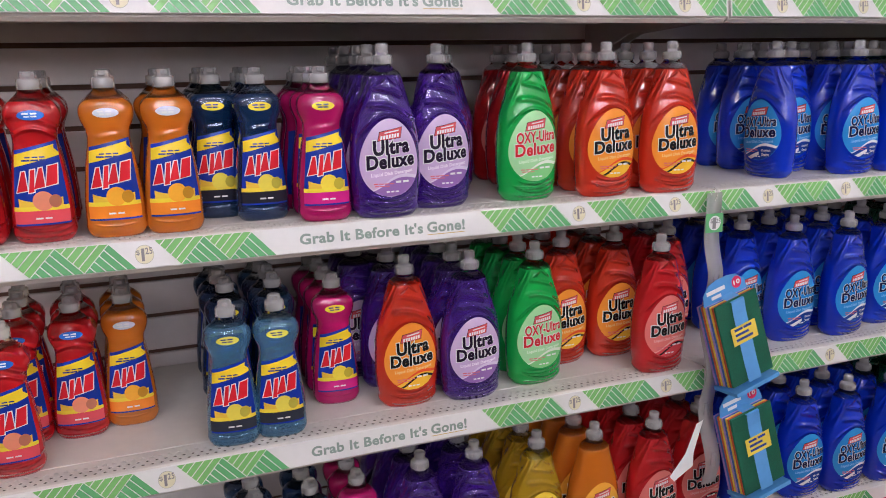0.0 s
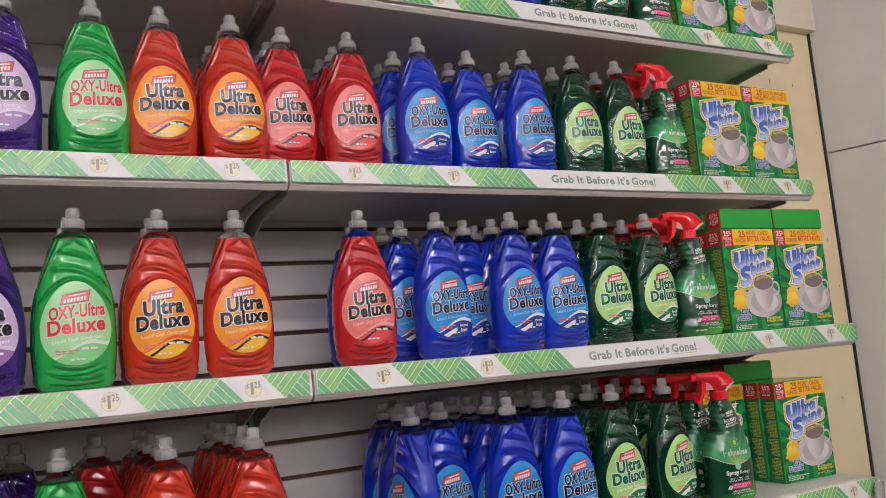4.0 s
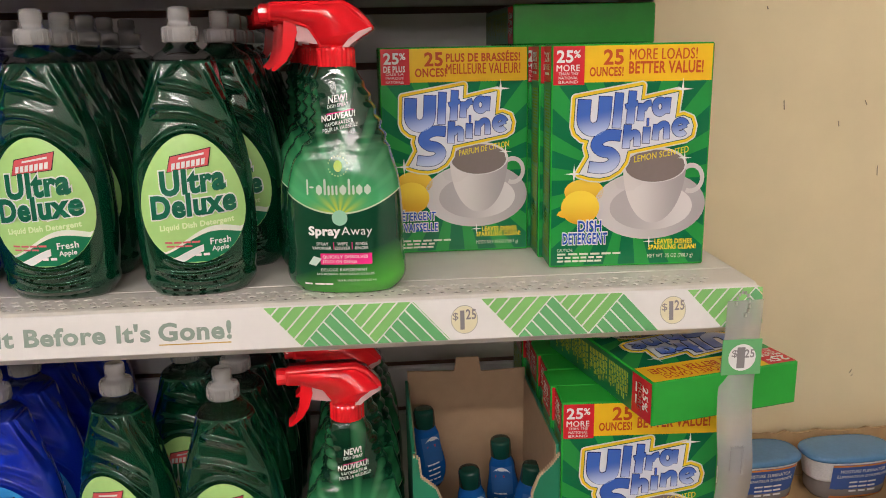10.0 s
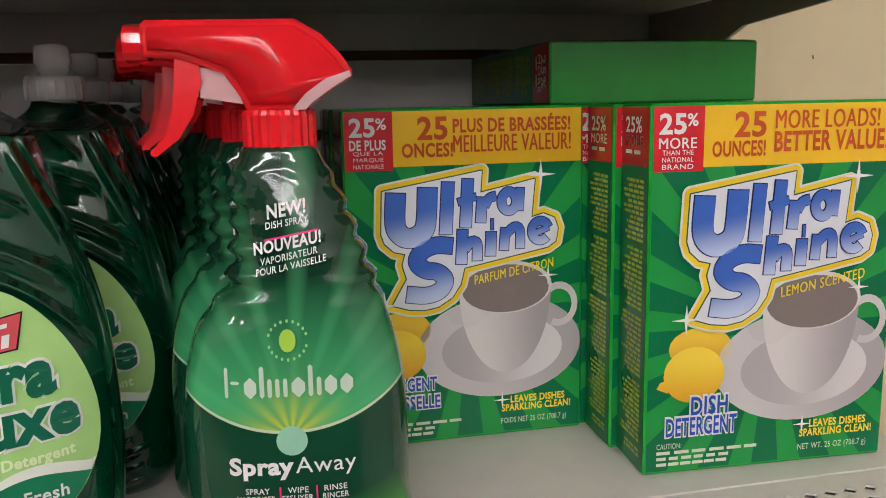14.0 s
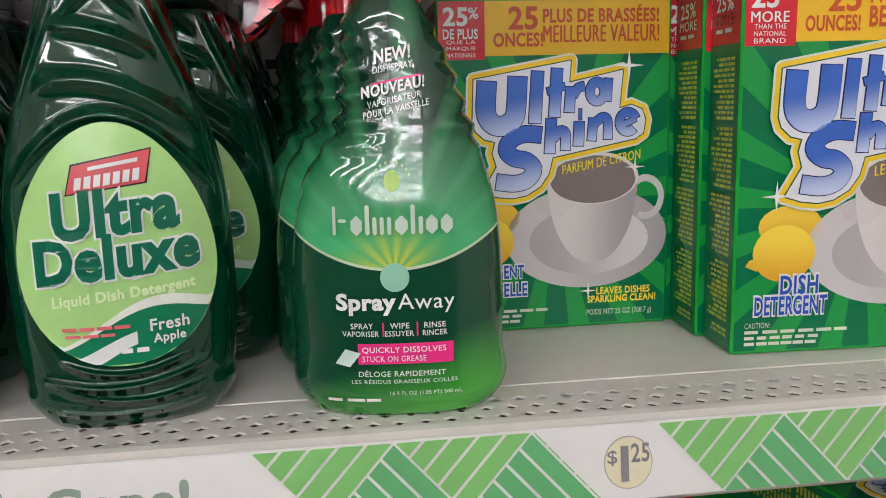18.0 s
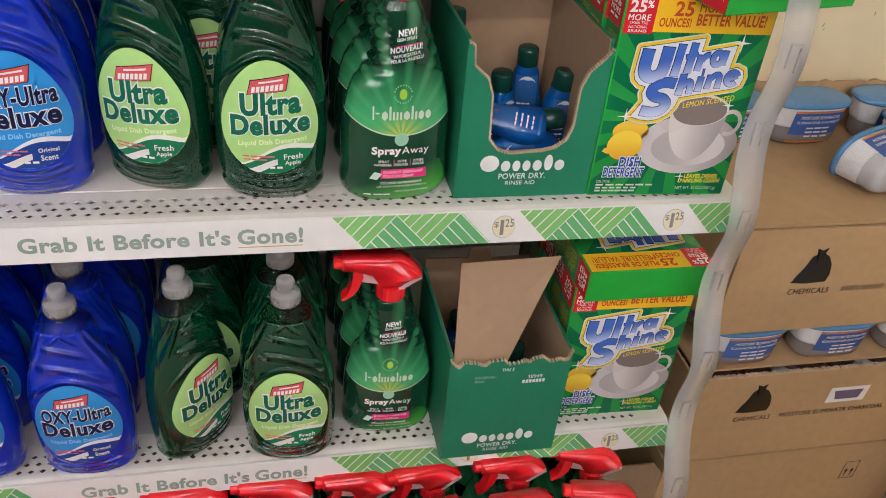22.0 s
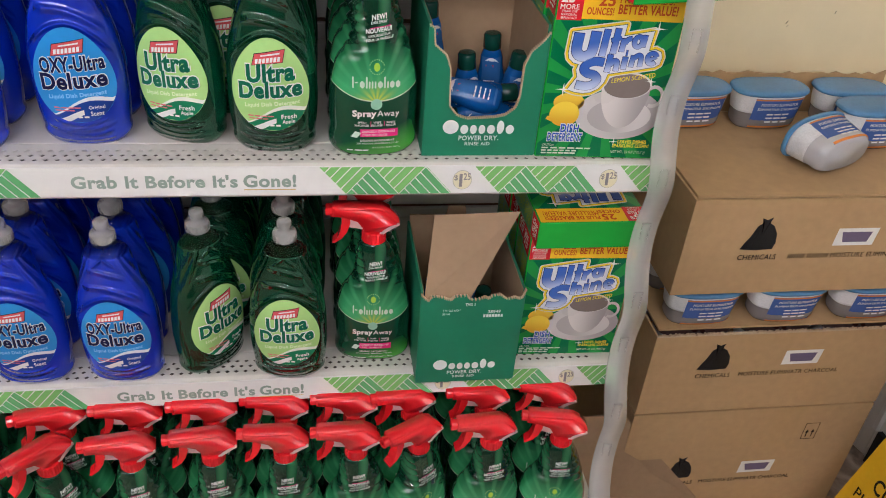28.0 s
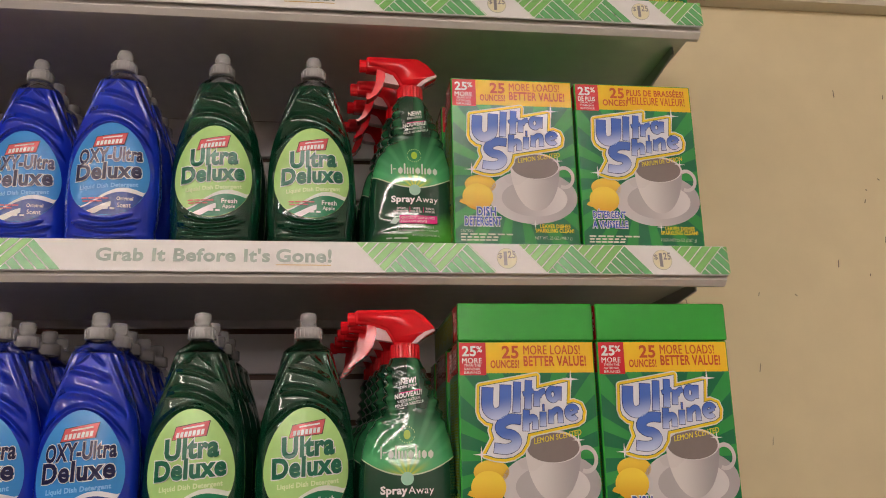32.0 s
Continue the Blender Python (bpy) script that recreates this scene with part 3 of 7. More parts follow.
def deck_mesh(length, depth):
    """A sheet-steel deck with staggered diamond holes along its front; the front edge rolls down."""
    g = Geo()
    pit, deep, rows, y0 = 0.0125, 0.0105, 3, 0.014
    for j in range(rows):
        y = y0 + j * deep
        edges = [0.0] + [0.012 + pit * (i + 0.5 * (j % 2)) for i in range(int((length - 0.03) / pit))] + [length]
        for i, (xa, xb) in enumerate(zip(edges, edges[1:])):
            c = [(xa, y, 0), (xb, y, 0), (xb, y + deep, 0), (xa, y + deep, 0)]
            if i == 0 or i == len(edges) - 2:
                g.add(c, [(0, 1, 2, 3)])
                continue
            mx, my, r, q = (xa + xb) / 2, y + deep / 2, 0.0042, 0.0033
            d = [(mx, my - q, 0), (mx + r, my, 0), (mx, my + q, 0), (mx - r, my, 0)]
            low = [(a, b, -0.0012) for a, b, _ in d]
            g.add(c + d + low, [(0, 1, 4), (1, 5, 4), (1, 2, 5), (2, 6, 5), (2, 3, 6), (3, 7, 6), (3, 0, 7), (0, 4, 7), (4, 5, 9, 8), (5, 6, 10, 9), (6, 7, 11, 10), (7, 4, 8, 11)])
    y1 = y0 + rows * deep
    back = [(y1, 0.0), (0.0585, 0.0), (0.0590, -0.0012), (0.0602, -0.0012), (0.0607, 0.0), (depth, 0.0)]
    g.add([(x, a, b) for a, b in back for x in (0, length)], [(2 * k, 2 * k + 1, 2 * k + 3, 2 * k + 2) for k in range(len(back) - 1)])
    prof = [(y0, 0.0), (0.010, -0.0006), (0.006, -0.003), (0.003, -0.008), (0.003, -0.040), (0.010, -0.046), (0.016, -0.046), (0.016, -0.034), (0.03, -0.030), (depth, -0.030)]
    v = [(x, a, b) for a, b in prof for x in (0, length)]
    g.add(v, [(2 * k, 2 * k + 1, 2 * k + 3, 2 * k + 2) for k in range(len(prof) - 1)])
    for x in (0, length):
        g.add([(x, y0, 0), (x, 0.003, -0.008), (x, 0.003, -0.040), (x, 0.016, -0.046), (x, 0.03, -0.030), (x, depth, -0.030), (x, depth, 0)], [tuple(range(7))])
    return g.done("deck", M["steel_white"])


def bracket_mesh(depth):
    pts = [(0.06, -0.031), (depth, -0.031), (depth, -0.115), (depth - 0.03, -0.118), (depth - 0.07, -0.085), (depth - 0.16, -0.055), (0.06, -0.042)]
    g = Geo()
    n = len(pts)
    v = [(x, y, z) for x in (-0.0015, 0.0015) for y, z in pts]
    g.add(v, [tuple(range(n)), tuple(range(2 * n - 1, n - 1, -1))] + [(i, (i + 1) % n, (i + 1) % n + n, i + n) for i in range(n)])
    return g.done("bracket", M["steel_grey"])


DECKS = {d: deck_mesh(SEC - 0.004, d) for d in (BACK_Y - 0.005, BACK_Y - 0.06)}
BRACKETS = {d: bracket_mesh(d) for d in DECKS}
# Added sheet, no real shelf part: its dark colour paints shade into the holes.
HOLE_SHADE_SHEET = Geo().box(0.004, SEC - 0.008, 0.012, 0.048, -0.0085, -0.006).done("hole_shade_sheet", M["hole_shade"])
STRIP_BODY = soft_box("price_strip", SEC - 0.006, 0.0024, 2 * STRIP_H, M["strip"], 0.0008, 1, base=False)
for s in (1, 2, 3, 4, 5, 6):
    for x0, shift in ((-SEC, -0.006), (0.0, 0.0)):
        depth = BACK_Y - 0.005 if LIP[s] == 0 else BACK_Y - 0.06
        shelf = thing("shelf", "white steel store shelf with perforated front edge and price strip", "shelf", "gondola shelves", pose(x0 + 0.002, LIP[s], DECK[s]))
        part("deck", DECKS[depth], shelf)
        part("hole_shade_sheet", HOLE_SHADE_SHEET, shelf, "added dark sheet that stands in for the shade inside the holes")
        for bx in (0.012, SEC - 0.018):
            part("bracket", BRACKETS[depth], shelf, "grey steel bracket", pose(bx, 0, 0))
        dz = TAG[s] - DECK[s]
        strip = part("price_strip", STRIP_BODY, shelf, "white paper price strip with green hatch", pose(SEC / 2 - 0.002, -0.0015, dz, -7))
        for name, me, lab in STRIP_PARTS:
            part(name, me, strip, lab, pose(-SEC / 2 + 0.002 + shift, -0.0014, 0))

for x0 in (-SEC, 0.0):
    base = thing("base_shelf", "white steel bottom shelf deck with perforated front", "shelf", "gondola shelves", pose(x0 + 0.002, -0.135, DECK[0]))
    part("deck", deck_mesh(SEC - 0.004, BACK_Y + 0.13), base)
    part("hole_shade_sheet", HOLE_SHADE_SHEET, base, "added dark sheet that stands in for the shade inside the holes")
    part("kick_plate", Geo().box(0, SEC - 0.004, 0.17, 0.19, -DECK[0] + 0.001, -0.032).done("kick_plate", M["dark_base"]), base, "dark recessed kick plate")
for x in (-SEC, 0.0, SEC):
    post = thing("upright", "grey slotted steel shelving upright", "upright", "gondola uprights", pose(x, BACK_Y - 0.012, 0.0))
    part("post", soft_box("post", 0.03, 0.024, 2.5, M["steel_grey"], 0.003), post)
    slots = Geo()
    for k in range(70):
        slots.box(-0.003, 0.003, -0.0128, -0.0121, 0.35 + k * 0.03, 0.365 + k * 0.03)
    part("slots", slots.done("slots", M["dark_base"]), post)


# ---- dish soap bottles ----
SOAP = spline([(0.0, 0.0405, 0.0235), (0.006, 0.0455, 0.0275), (0.03, 0.0500, 0.0312), (0.055, 0.0520, 0.0322), (0.08, 0.0520, 0.0325), (0.103, 0.0510, 0.0322), (0.120, 0.0492, 0.0314), (0.136, 0.0462, 0.0302), (0.153, 0.0415, 0.0284), (0.169, 0.0367, 0.0264), (0.186, 0.0317, 0.0240), (0.200, 0.0281, 0.0220), (0.2060, 0.0258, 0.0205), (0.2100, 0.0215, 0.0180), (0.2130, 0.0165, 0.0155), (0.216, 0.0136, 0.0136), (0.2235, 0.0125, 0.0125)])
SOAP_P = 2.3
soap_front = skin(SOAP, SOAP_P)
LABEL_UP = 0.006


def label_front(x, z):
    """The front of the bottle at a height counted from the foot of its label panel."""
    return soap_front(x, z + LABEL_UP)



def soap_ridges(x, y, z):
    w = max(0.0, 1 - abs((z - 0.163) / 0.042) ** 3)
    side = 1 if y < 0 else -1
    ph = (z - 0.16) + 0.42 * (x * side) + 5.0 * (x + 0.01 * side) ** 2
    edge = math.sin(ph * 2 * math.pi / 0.0195)
    foot = 0.012 * math.exp(-((z - 0.012) / 0.004) ** 2) - 0.018 * math.exp(-((z - 0.021) / 0.003) ** 2)
    shoulder = 0.03 * math.exp(-(((z - 0.142) - 0.35 * x * side + 9 * x * x) / 0.005) ** 2) if abs(x) < 0.05 else 0
    return 0.003 * w * (0.5 + 0.5 * edge) + foot + 0.4 * shoulder


def egg_limits(x):
    best = [z for z in np.linspace(0.027, 0.137, 111) if 0.0432 * math.sqrt(max(0, 1 - ((z - 0.082) / 0.0561) ** 2)) * (1 - 0.16 * (z - 0.082) / 0.055) >= abs(x)]
    return (best[0], best[-1]) if best else (0.082, 0.082)


SOAP_BODY, SOAP_NECK, SOAP_CAP = {}, None, None


def soap_bottle(kind, lite=False):
    """A squeeze bottle with an egg-shaped front label."""
    liq, words, lab, txt, low, name, swoosh = SOAPS[kind]
    ob = thing("dish_soap_bottle", "%s dish soap bottle with oval %s label" % (kind, name), "soap bottle", "%s dish soap bottles" % kind)
    v, f = loft(SOAP, 0.0, 0.2035, 44 if lite else 72, 36 if lite else 52, SOAP_P, soap_ridges)
    part("body", mesh("body", v, f, M[liq], True), ob, "translucent bottle full of %s liquid" % kind)
    v, f = loft(SOAP, 0.2038, 0.2225, 14, 32, 2.2, caps=(False, False))
    part("neck", mesh("neck", v, f, M["neck"], True), ob, "clear plastic neck")
    rows = [(0.2190, 0.0146), (0.2195, 0.0153), (0.2305, 0.0151), (0.2320, 0.0142), (0.2330, 0.0098), (0.2375, 0.0086), (0.2390, 0.0096), (0.2465, 0.0092), (0.2482, 0.0080), (0.2488, 0.005)]
    cap = part("cap", Geo().turned(rows, 26).done("cap", M["cap"], True), ob, "translucent white push-pull cap")
    ribs = Geo()
    for k in range(20):
        a = 2 * math.pi * k / 20
        ribs.box(0.0149 * math.cos(a) - 0.0005, 0.0149 * math.cos(a) + 0.0005, 0.0149 * math.sin(a) - 0.0005, 0.0149 * math.sin(a) + 0.0005, 0.2205, 0.2295)
    if not lite:
        part("cap_ribs", ribs.done("cap_ribs", M["cap"]), cap)
    g = Geo()
    disc(g, 0, 0.082, 0.0432, 0.0560, label_front, 0.0011, n=44, rings=7, egg=0.16)
    label = part("label", g.done("label", ink(lab), True), ob, "egg-shaped %s paper label" % name, pose(0, 0, LABEL_UP))
    if lite:
        return ob
    z0 = 0.0450
    up = lambda x: z0 + 0.006 * math.sin((x + 0.01) * 70) + 0.18 * x
    g = Geo()
    band(g, -0.0443, 0.0443, lambda x: 0.0, up, label_front, 0.0016, 30, egg_limits)
    part("label_foot", g.done("label_foot", ink(low), True), label)
    g = Geo()
    band(g, -0.0440, 0.0440, up, lambda x: up(x) + 0.0035 + 0.0015 * math.sin(x * 60), label_front, 0.0017, 30, egg_limits)
    part("label_wave", g.done("label_wave", ink(swoosh), True), label)
    if kind in ("orange", "red"):
        g = Geo()
        band(g, -0.042, 0.042, lambda x: up(x) - 0.008 + 0.002 * math.sin(x * 90), lambda x: up(x) - 0.004 + 0.002 * math.sin(x * 90), label_front, 0.002, 30, egg_limits)
        part("label_wave", g.done("label_wave", ink((0.015, 0.012, 0.012)), True), label)
    if kind in ("blue", "green"):
        g = Geo()
        band(g, -0.042, 0.006, lambda x: up(x) - 0.015, lambda x: up(x) - 0.0045 - 0.1 * (x + 0.04), label_front, 0.002, 20, egg_limits)
        part("label_wave", g.done("label_wave", ink((0.78, 0.80, 0.78)), True), label)
    for nm, col, grow, off in (("brand_edge", (0.03, 0.02, 0.02), 0.0007, 0.0016), ("brand_patch", (0.66, 0.10, 0.11), 0.0, 0.0020)):
        g = Geo()
        quad(g, [(-0.0185 - grow, 0.1065 - grow), (0.0150 + grow, 0.1110 - grow), (0.0180 + grow, 0.1255 + grow), (-0.0150 - grow, 0.1190 + grow)], label_front, off)
        part(nm, g.done(nm, ink(col), True), label, "red logo patch" if nm == "brand_patch" else "")
    g = Geo()
    for k in range(7):
        x = -0.0150 + k * 0.0041
        quad(g, [(x, 0.1084 + 0.13 * (x + 0.015)), (x + 0.0029, 0.1088 + 0.13 * (x + 0.015)), (x + 0.0037, 0.1140 + 0.14 * (x + 0.015)), (x + 0.0008, 0.1136 + 0.14 * (x + 0.015))], label_front, 0.0024, 2)
    quad(g, [(-0.0085, 0.1168), (0.0125, 0.1202), (0.0128, 0.1220), (-0.0082, 0.1184)], label_front, 0.0024, 8)
    part("brand_bar", g.done("brand_bar", M["white"]), label)
    top, w1 = (words, 0.068) if len(words) > 5 else (words, 0.052)
    h1 = 0.0165 if len(words) > 5 else 0.0195
    heavy, edge = (0.034, 0.066) if len(words) > 5 else (0.046, 0.085)
    for bold, off, mat in ((edge, 0.0020, ink((0.84, 0.86, 0.82))), (heavy, 0.0026, ink(txt))):
        g = Geo()
        write(g, top, -w1 / 2 + 0.0015, 0.0865, w1, h1, label_front, off, bold, 0.08)
        write(g, "Deluxe", -0.0340, 0.0662, 0.069, 0.0185, label_front, off, bold, 0.08)
        part("title" if off > 0.0022 else "title_outline", g.done("title", mat), label)
    g = Geo()
    write(g, "Liquid Dish Detergent", -0.029, 0.0540, 0.062, 0.0062, label_front, 0.0021, 0.035, 0.09)
    part("subtitle", g.done("subtitle", ink(tuple(min(0.9, c * 1.35 + 0.2) for c in lab))), label)
    g = Geo()
    tail = {"blue": ("Original", "Scent"), "green": ("Fresh", "Apple")}.get(kind)
    if tail:
        write(g, tail[0], 0.012, 0.0420, 0.017, 0.0055, label_front, 0.0027, 0.02, 0.05)
        write(g, tail[1], 0.013, 0.0350, 0.014, 0.0055, label_front, 0.0027, 0.02, 0.05)
    else:
        rough_bars(g, 0.006, 0.028, 0.046, 0.003, label_front, 0.0027, 2, 3)
    rough_bars(g, -0.008, 0.012, 0.0325, 0.0022, label_front, 0.0027, 3, 4)
    part("small_print", g.done("small_print", M["white"]), label)
    g = Geo()
    rough_bars(g, -0.026, 0.004, 0.0445, 0.0016, label_front, 0.0028, 4, 5)
    rough_bars(g, -0.025, -0.002, 0.0412, 0.0014, label_front, 0.0028, 3, 6)
    part("warning", g.done("warning", ink((0.70, 0.16, 0.18))), label)
    return ob


SOAPS = {
    "blue": ("l_blue", "OXY-Ultra", (0.035, 0.27, 0.66), (0.008, 0.012, 0.06), (0.012, 0.05, 0.28), "sky-blue", (0.80, 0.83, 0.86)),
    "purple": ("l_purple", "Ultra", (0.60, 0.45, 0.66), (0.02, 0.012, 0.03), (0.30, 0.16, 0.42), "lilac", (0.72, 0.62, 0.78)),
    "lime": ("l_lime", "OXY-Ultra", (0.38, 0.72, 0.36), (0.62, 0.03, 0.04), (0.22, 0.62, 0.22), "pale green", (0.75, 0.85, 0.70)),
    "orange": ("l_orange", "Ultra", (0.86, 0.30, 0.03), (0.012, 0.012, 0.012), (0.88, 0.50, 0.03), "orange", (0.80, 0.10, 0.02)),
    "red": ("l_red", "Ultra", (0.78, 0.20, 0.17), (0.015, 0.012, 0.012), (0.70, 0.07, 0.08), "salmon red", (0.85, 0.42, 0.36)),
    "green": ("l_green", "Ultra", (0.42, 0.70, 0.24), (0.01, 0.14, 0.075), (0.015, 0.20, 0.09), "light green", (0.80, 0.85, 0.74)),
    "yellow": ("l_yellow", "Ultra", (0.85, 0.62, 0.04), (0.02, 0.05, 0.12), (0.80, 0.45, 0.02), "yellow", (0.88, 0.80, 0.4)),
    "amber": ("l_amber", "Ultra", (0.85, 0.42, 0.04), (0.03, 0.02, 0.02), (0.70, 0.25, 0.02), "orange", (0.9, 0.7, 0.3)),
}

# ---- small waisted soap bottles ----
AJX = spline([(0.0, 0.0325, 0.0215), (0.005, 0.0360, 0.0245), (0.03, 0.0378, 0.0262), (0.055, 0.0368, 0.0260), (0.08, 0.0342, 0.0250), (0.105, 0.0308, 0.0236), (0.130, 0.0266, 0.0218), (0.144, 0.0280, 0.0224), (0.155, 0.0328, 0.0240), (0.166, 0.0342, 0.0242), (0.175, 0.0318, 0.0226), (0.184, 0.0225, 0.0185), (0.193, 0.0142, 0.0140), (0.199, 0.0128, 0.0128)])
AJX_P = 2.6
ajx_front = skin(AJX, AJX_P)


def waisted_bottle(kind, lite=False):
    liq, low, seal = WAISTED[kind]
    ob = thing("dish_soap_bottle", "waisted %s dish soap bottle with yellow and blue label" % kind, "soap bottle", "small %s soap bottles" % kind)
    groove = lambda x, y, z: -0.02 * math.exp(-((z - 0.020) / 0.003) ** 2) + 0.02 * math.exp(-((z - 0.148) / 0.004) ** 2)
    v, f = loft(AJX, 0.0, 0.181, 30 if lite else 50, 30 if lite else 44, AJX_P, groove)
    part("body", mesh("body", v, f, M[liq], True), ob, "translucent waisted bottle of %s liquid" % kind)
    v, f = loft(AJX, 0.1815, 0.199, 7, 28, 2.0, caps=(False, False))
    part("neck", mesh("neck", v, f, M["neck"], True), ob, "clear plastic neck")
    cap = part("cap", Geo().turned([(0.1950, 0.0140), (0.1955, 0.0147), (0.2070, 0.0144), (0.2085, 0.0136), (0.2092, 0.0102), (0.2165, 0.0096), (0.218, 0.0080)], 24).done("cap", M["cap"], True), ob, "white flip-top cap")
    part("cap_lip", Geo().box(-0.004, 0.004, -0.0125, -0.0085, 0.2115, 0.2165).done("cap_lip", M["cap"]), cap)
    hw = lambda z: 0.0325 - 0.095 * max(0, z - 0.045)

    def wedge(g, z0, z1, s0, s1, off, n=16, m=6):
        v = []
        for j in range(m + 1):
            for i in range(n + 1):
                u, q = -1 + 2 * i / n, j / m
                zc = z0 + (z1 - z0) * q
                x = u * hw(zc)
                z = zc + (s0 + (s1 - s0) * q) * x
                v.append((x, ajx_front(x, z) - off, z))
        g.add(v, [(j * (n + 1) + i, j * (n + 1) + i + 1, (j + 1) * (n + 1) + i + 1, (j + 1) * (n + 1) + i) for j in range(m) for i in range(n)])

    def field(z0, z1, col, off, name, slope=0.0, inset=0.0):
        g = Geo()
        wedge(g, z0, z1, slope, slope, off)
        return part(name, g.done(name, ink(col), True), label if name != "label" else ob)

    g = Geo()
    wedge(g, 0.024, 0.126, 0.0, 0.22, 0.0011)
    label = part("label", g.done("label", ink((0.012, 0.035, 0.30)), True), ob, "blue front label")
    if lite:
        return ob
    field(0.106, 0.1215, (0.88, 0.66, 0.02), 0.0016, "label_banner", 0.24)
    field(0.0265, 0.043, low, 0.0016, "label_foot")
    field(0.043, 0.0485, (0.86, 0.66, 0.04), 0.0017, "label_ribbon")
    g = Geo()
    band(g, -0.026, 0.026, lambda x: 0.044, lambda x: 0.054 + 8 * x * x, ajx_front, 0.0014, 18)
    part("label_glow", g.done("label_glow", ink((0.80, 0.52, 0.05)), True), label)
    g = Geo()
    disc(g, 0.003, 0.0555, 0.0125, 0.0125, ajx_front, 0.0019, n=22, rings=3)
    part("fruit", g.done("fruit", ink(seal[1]), True), label)
    g = Geo()
    disc(g, 0.017, 0.0545, 0.0075, 0.0085, ajx_front, 0.0021, n=18, rings=2)
    part("fruit", g.done("fruit", ink(tuple(c * 0.6 for c in seal[1])), True), label)
    for off, e, col in ((0.0022, 0.0012, (0.85, 0.85, 0.85)), (0.0027, 0.0, (0.68, 0.02, 0.03))):
        g = Geo()
        for a, b, n0, n1, dz in ((-0.0265, -0.0135, 0.38, 0.66, 0.0), (-0.0125, -0.0060, 0.20, 1.0, -0.0035), (-0.0060, 0.0070, 0.38, 0.66, 0.0), (0.0080, 0.0215, 0.10, 0.95, 0.0)):
            w, up = b - a, 0.0245
            p = [(a, 0.0725 + dz), (b, 0.0725 + dz), (a + n1 * w + 0.0030, 0.0725 + up), (a + n0 * w + 0.0030, 0.0725 + up)]
            quad(g, [(x + (e if k in (1, 2) else -e), z + (e if k > 1 else -e) + 0.20 * x) for k, (x, z) in enumerate(p)], ajx_front, off, 4)
        part("brand_block", g.done("brand_block", ink(col)), label)
    g = Geo()
    rough_bars(g, -0.017, 0.014, 0.1065, 0.0022, ajx_front, 0.0022, 3, 2)
    rough_bars(g, -0.013, 0.012, 0.1105, 0.0018, ajx_front, 0.0022, 3, 3)
    part("banner_print", g.done("banner_print", ink((0.02, 0.04, 0.22))), label)
    g = Geo()
    rough_bars(g, -0.008, 0.014, 0.032, 0.0022, ajx_front, 0.0022, 2, 7)
    part("small_print", g.done("small_print", M["white"]), label)
    g = Geo()
    disc(g, 0, 0.1640, 0.0160, 0.0062, ajx_front, 0.0013, n=26, rings=3)
    s = part("seal", g.done("seal", ink(seal[0]), True), ob, "oval seal on the shoulder")
    g = Geo()
    rough_bars(g, -0.010, 0.010, 0.1650, 0.0020, ajx_front, 0.0019, 2, 4)
    rough_bars(g, -0.008, 0.008, 0.1615, 0.0018, ajx_front, 0.0019, 2, 5)
    part("seal_print", g.done("seal_print", ink((0.85, 0.85, 0.8) if seal[0][2] > 0.2 else (0.05, 0.06, 0.2))), s)
    return ob


WAISTED = {
    "red": ("l_red", (0.72, 0.08, 0.10), ((0.03, 0.14, 0.55), (0.80, 0.28, 0.16))),
    "orange": ("l_amber", (0.85, 0.25, 0.02), ((0.72, 0.75, 0.78), (0.88, 0.42, 0.03))),
    "navy": ("l_navy", (0.02, 0.02, 0.03), ((0.85, 0.72, 0.04), (0.80, 0.68, 0.08))),
    "pale blue": ("l_pale", (0.03, 0.035, 0.05), ((0.80, 0.74, 0.10), (0.80, 0.68, 0.08))),
    "pink": ("l_pink", (0.62, 0.02, 0.22), ((0.88, 0.66, 0.04), (0.88, 0.70, 0.06))),
    "yellow": ("l_yellow", (0.85, 0.42, 0.02), ((0.03, 0.14, 0.55), (0.88, 0.62, 0.05))),
}

# ---- spray bottles ----
SPR = spline([(0.0, 0.0440, 0.0240, 0.0), (0.005, 0.0490, 0.0275, 0.0), (0.0365, 0.0518, 0.0300, 0.0), (0.062, 0.0522, 0.0300, 0.0), (0.085, 0.0508, 0.0295, 0.0005), (0.104, 0.0478, 0.0280, 0.0008), (0.119, 0.0430, 0.0262, 0.0015), (0.130, 0.0370, 0.0248, 0.0042), (0.141, 0.0320, 0.0236, 0.0054), (0.156, 0.0284, 0.0222, 0.0040), (0.174, 0.0240, 0.0205, 0.0015), (0.187, 0.0205, 0.0188, -0.0012), (0.1965, 0.0160, 0.0160, -0.0018)])
SPR_P = 2.5
spr_front = skin(SPR, SPR_P)


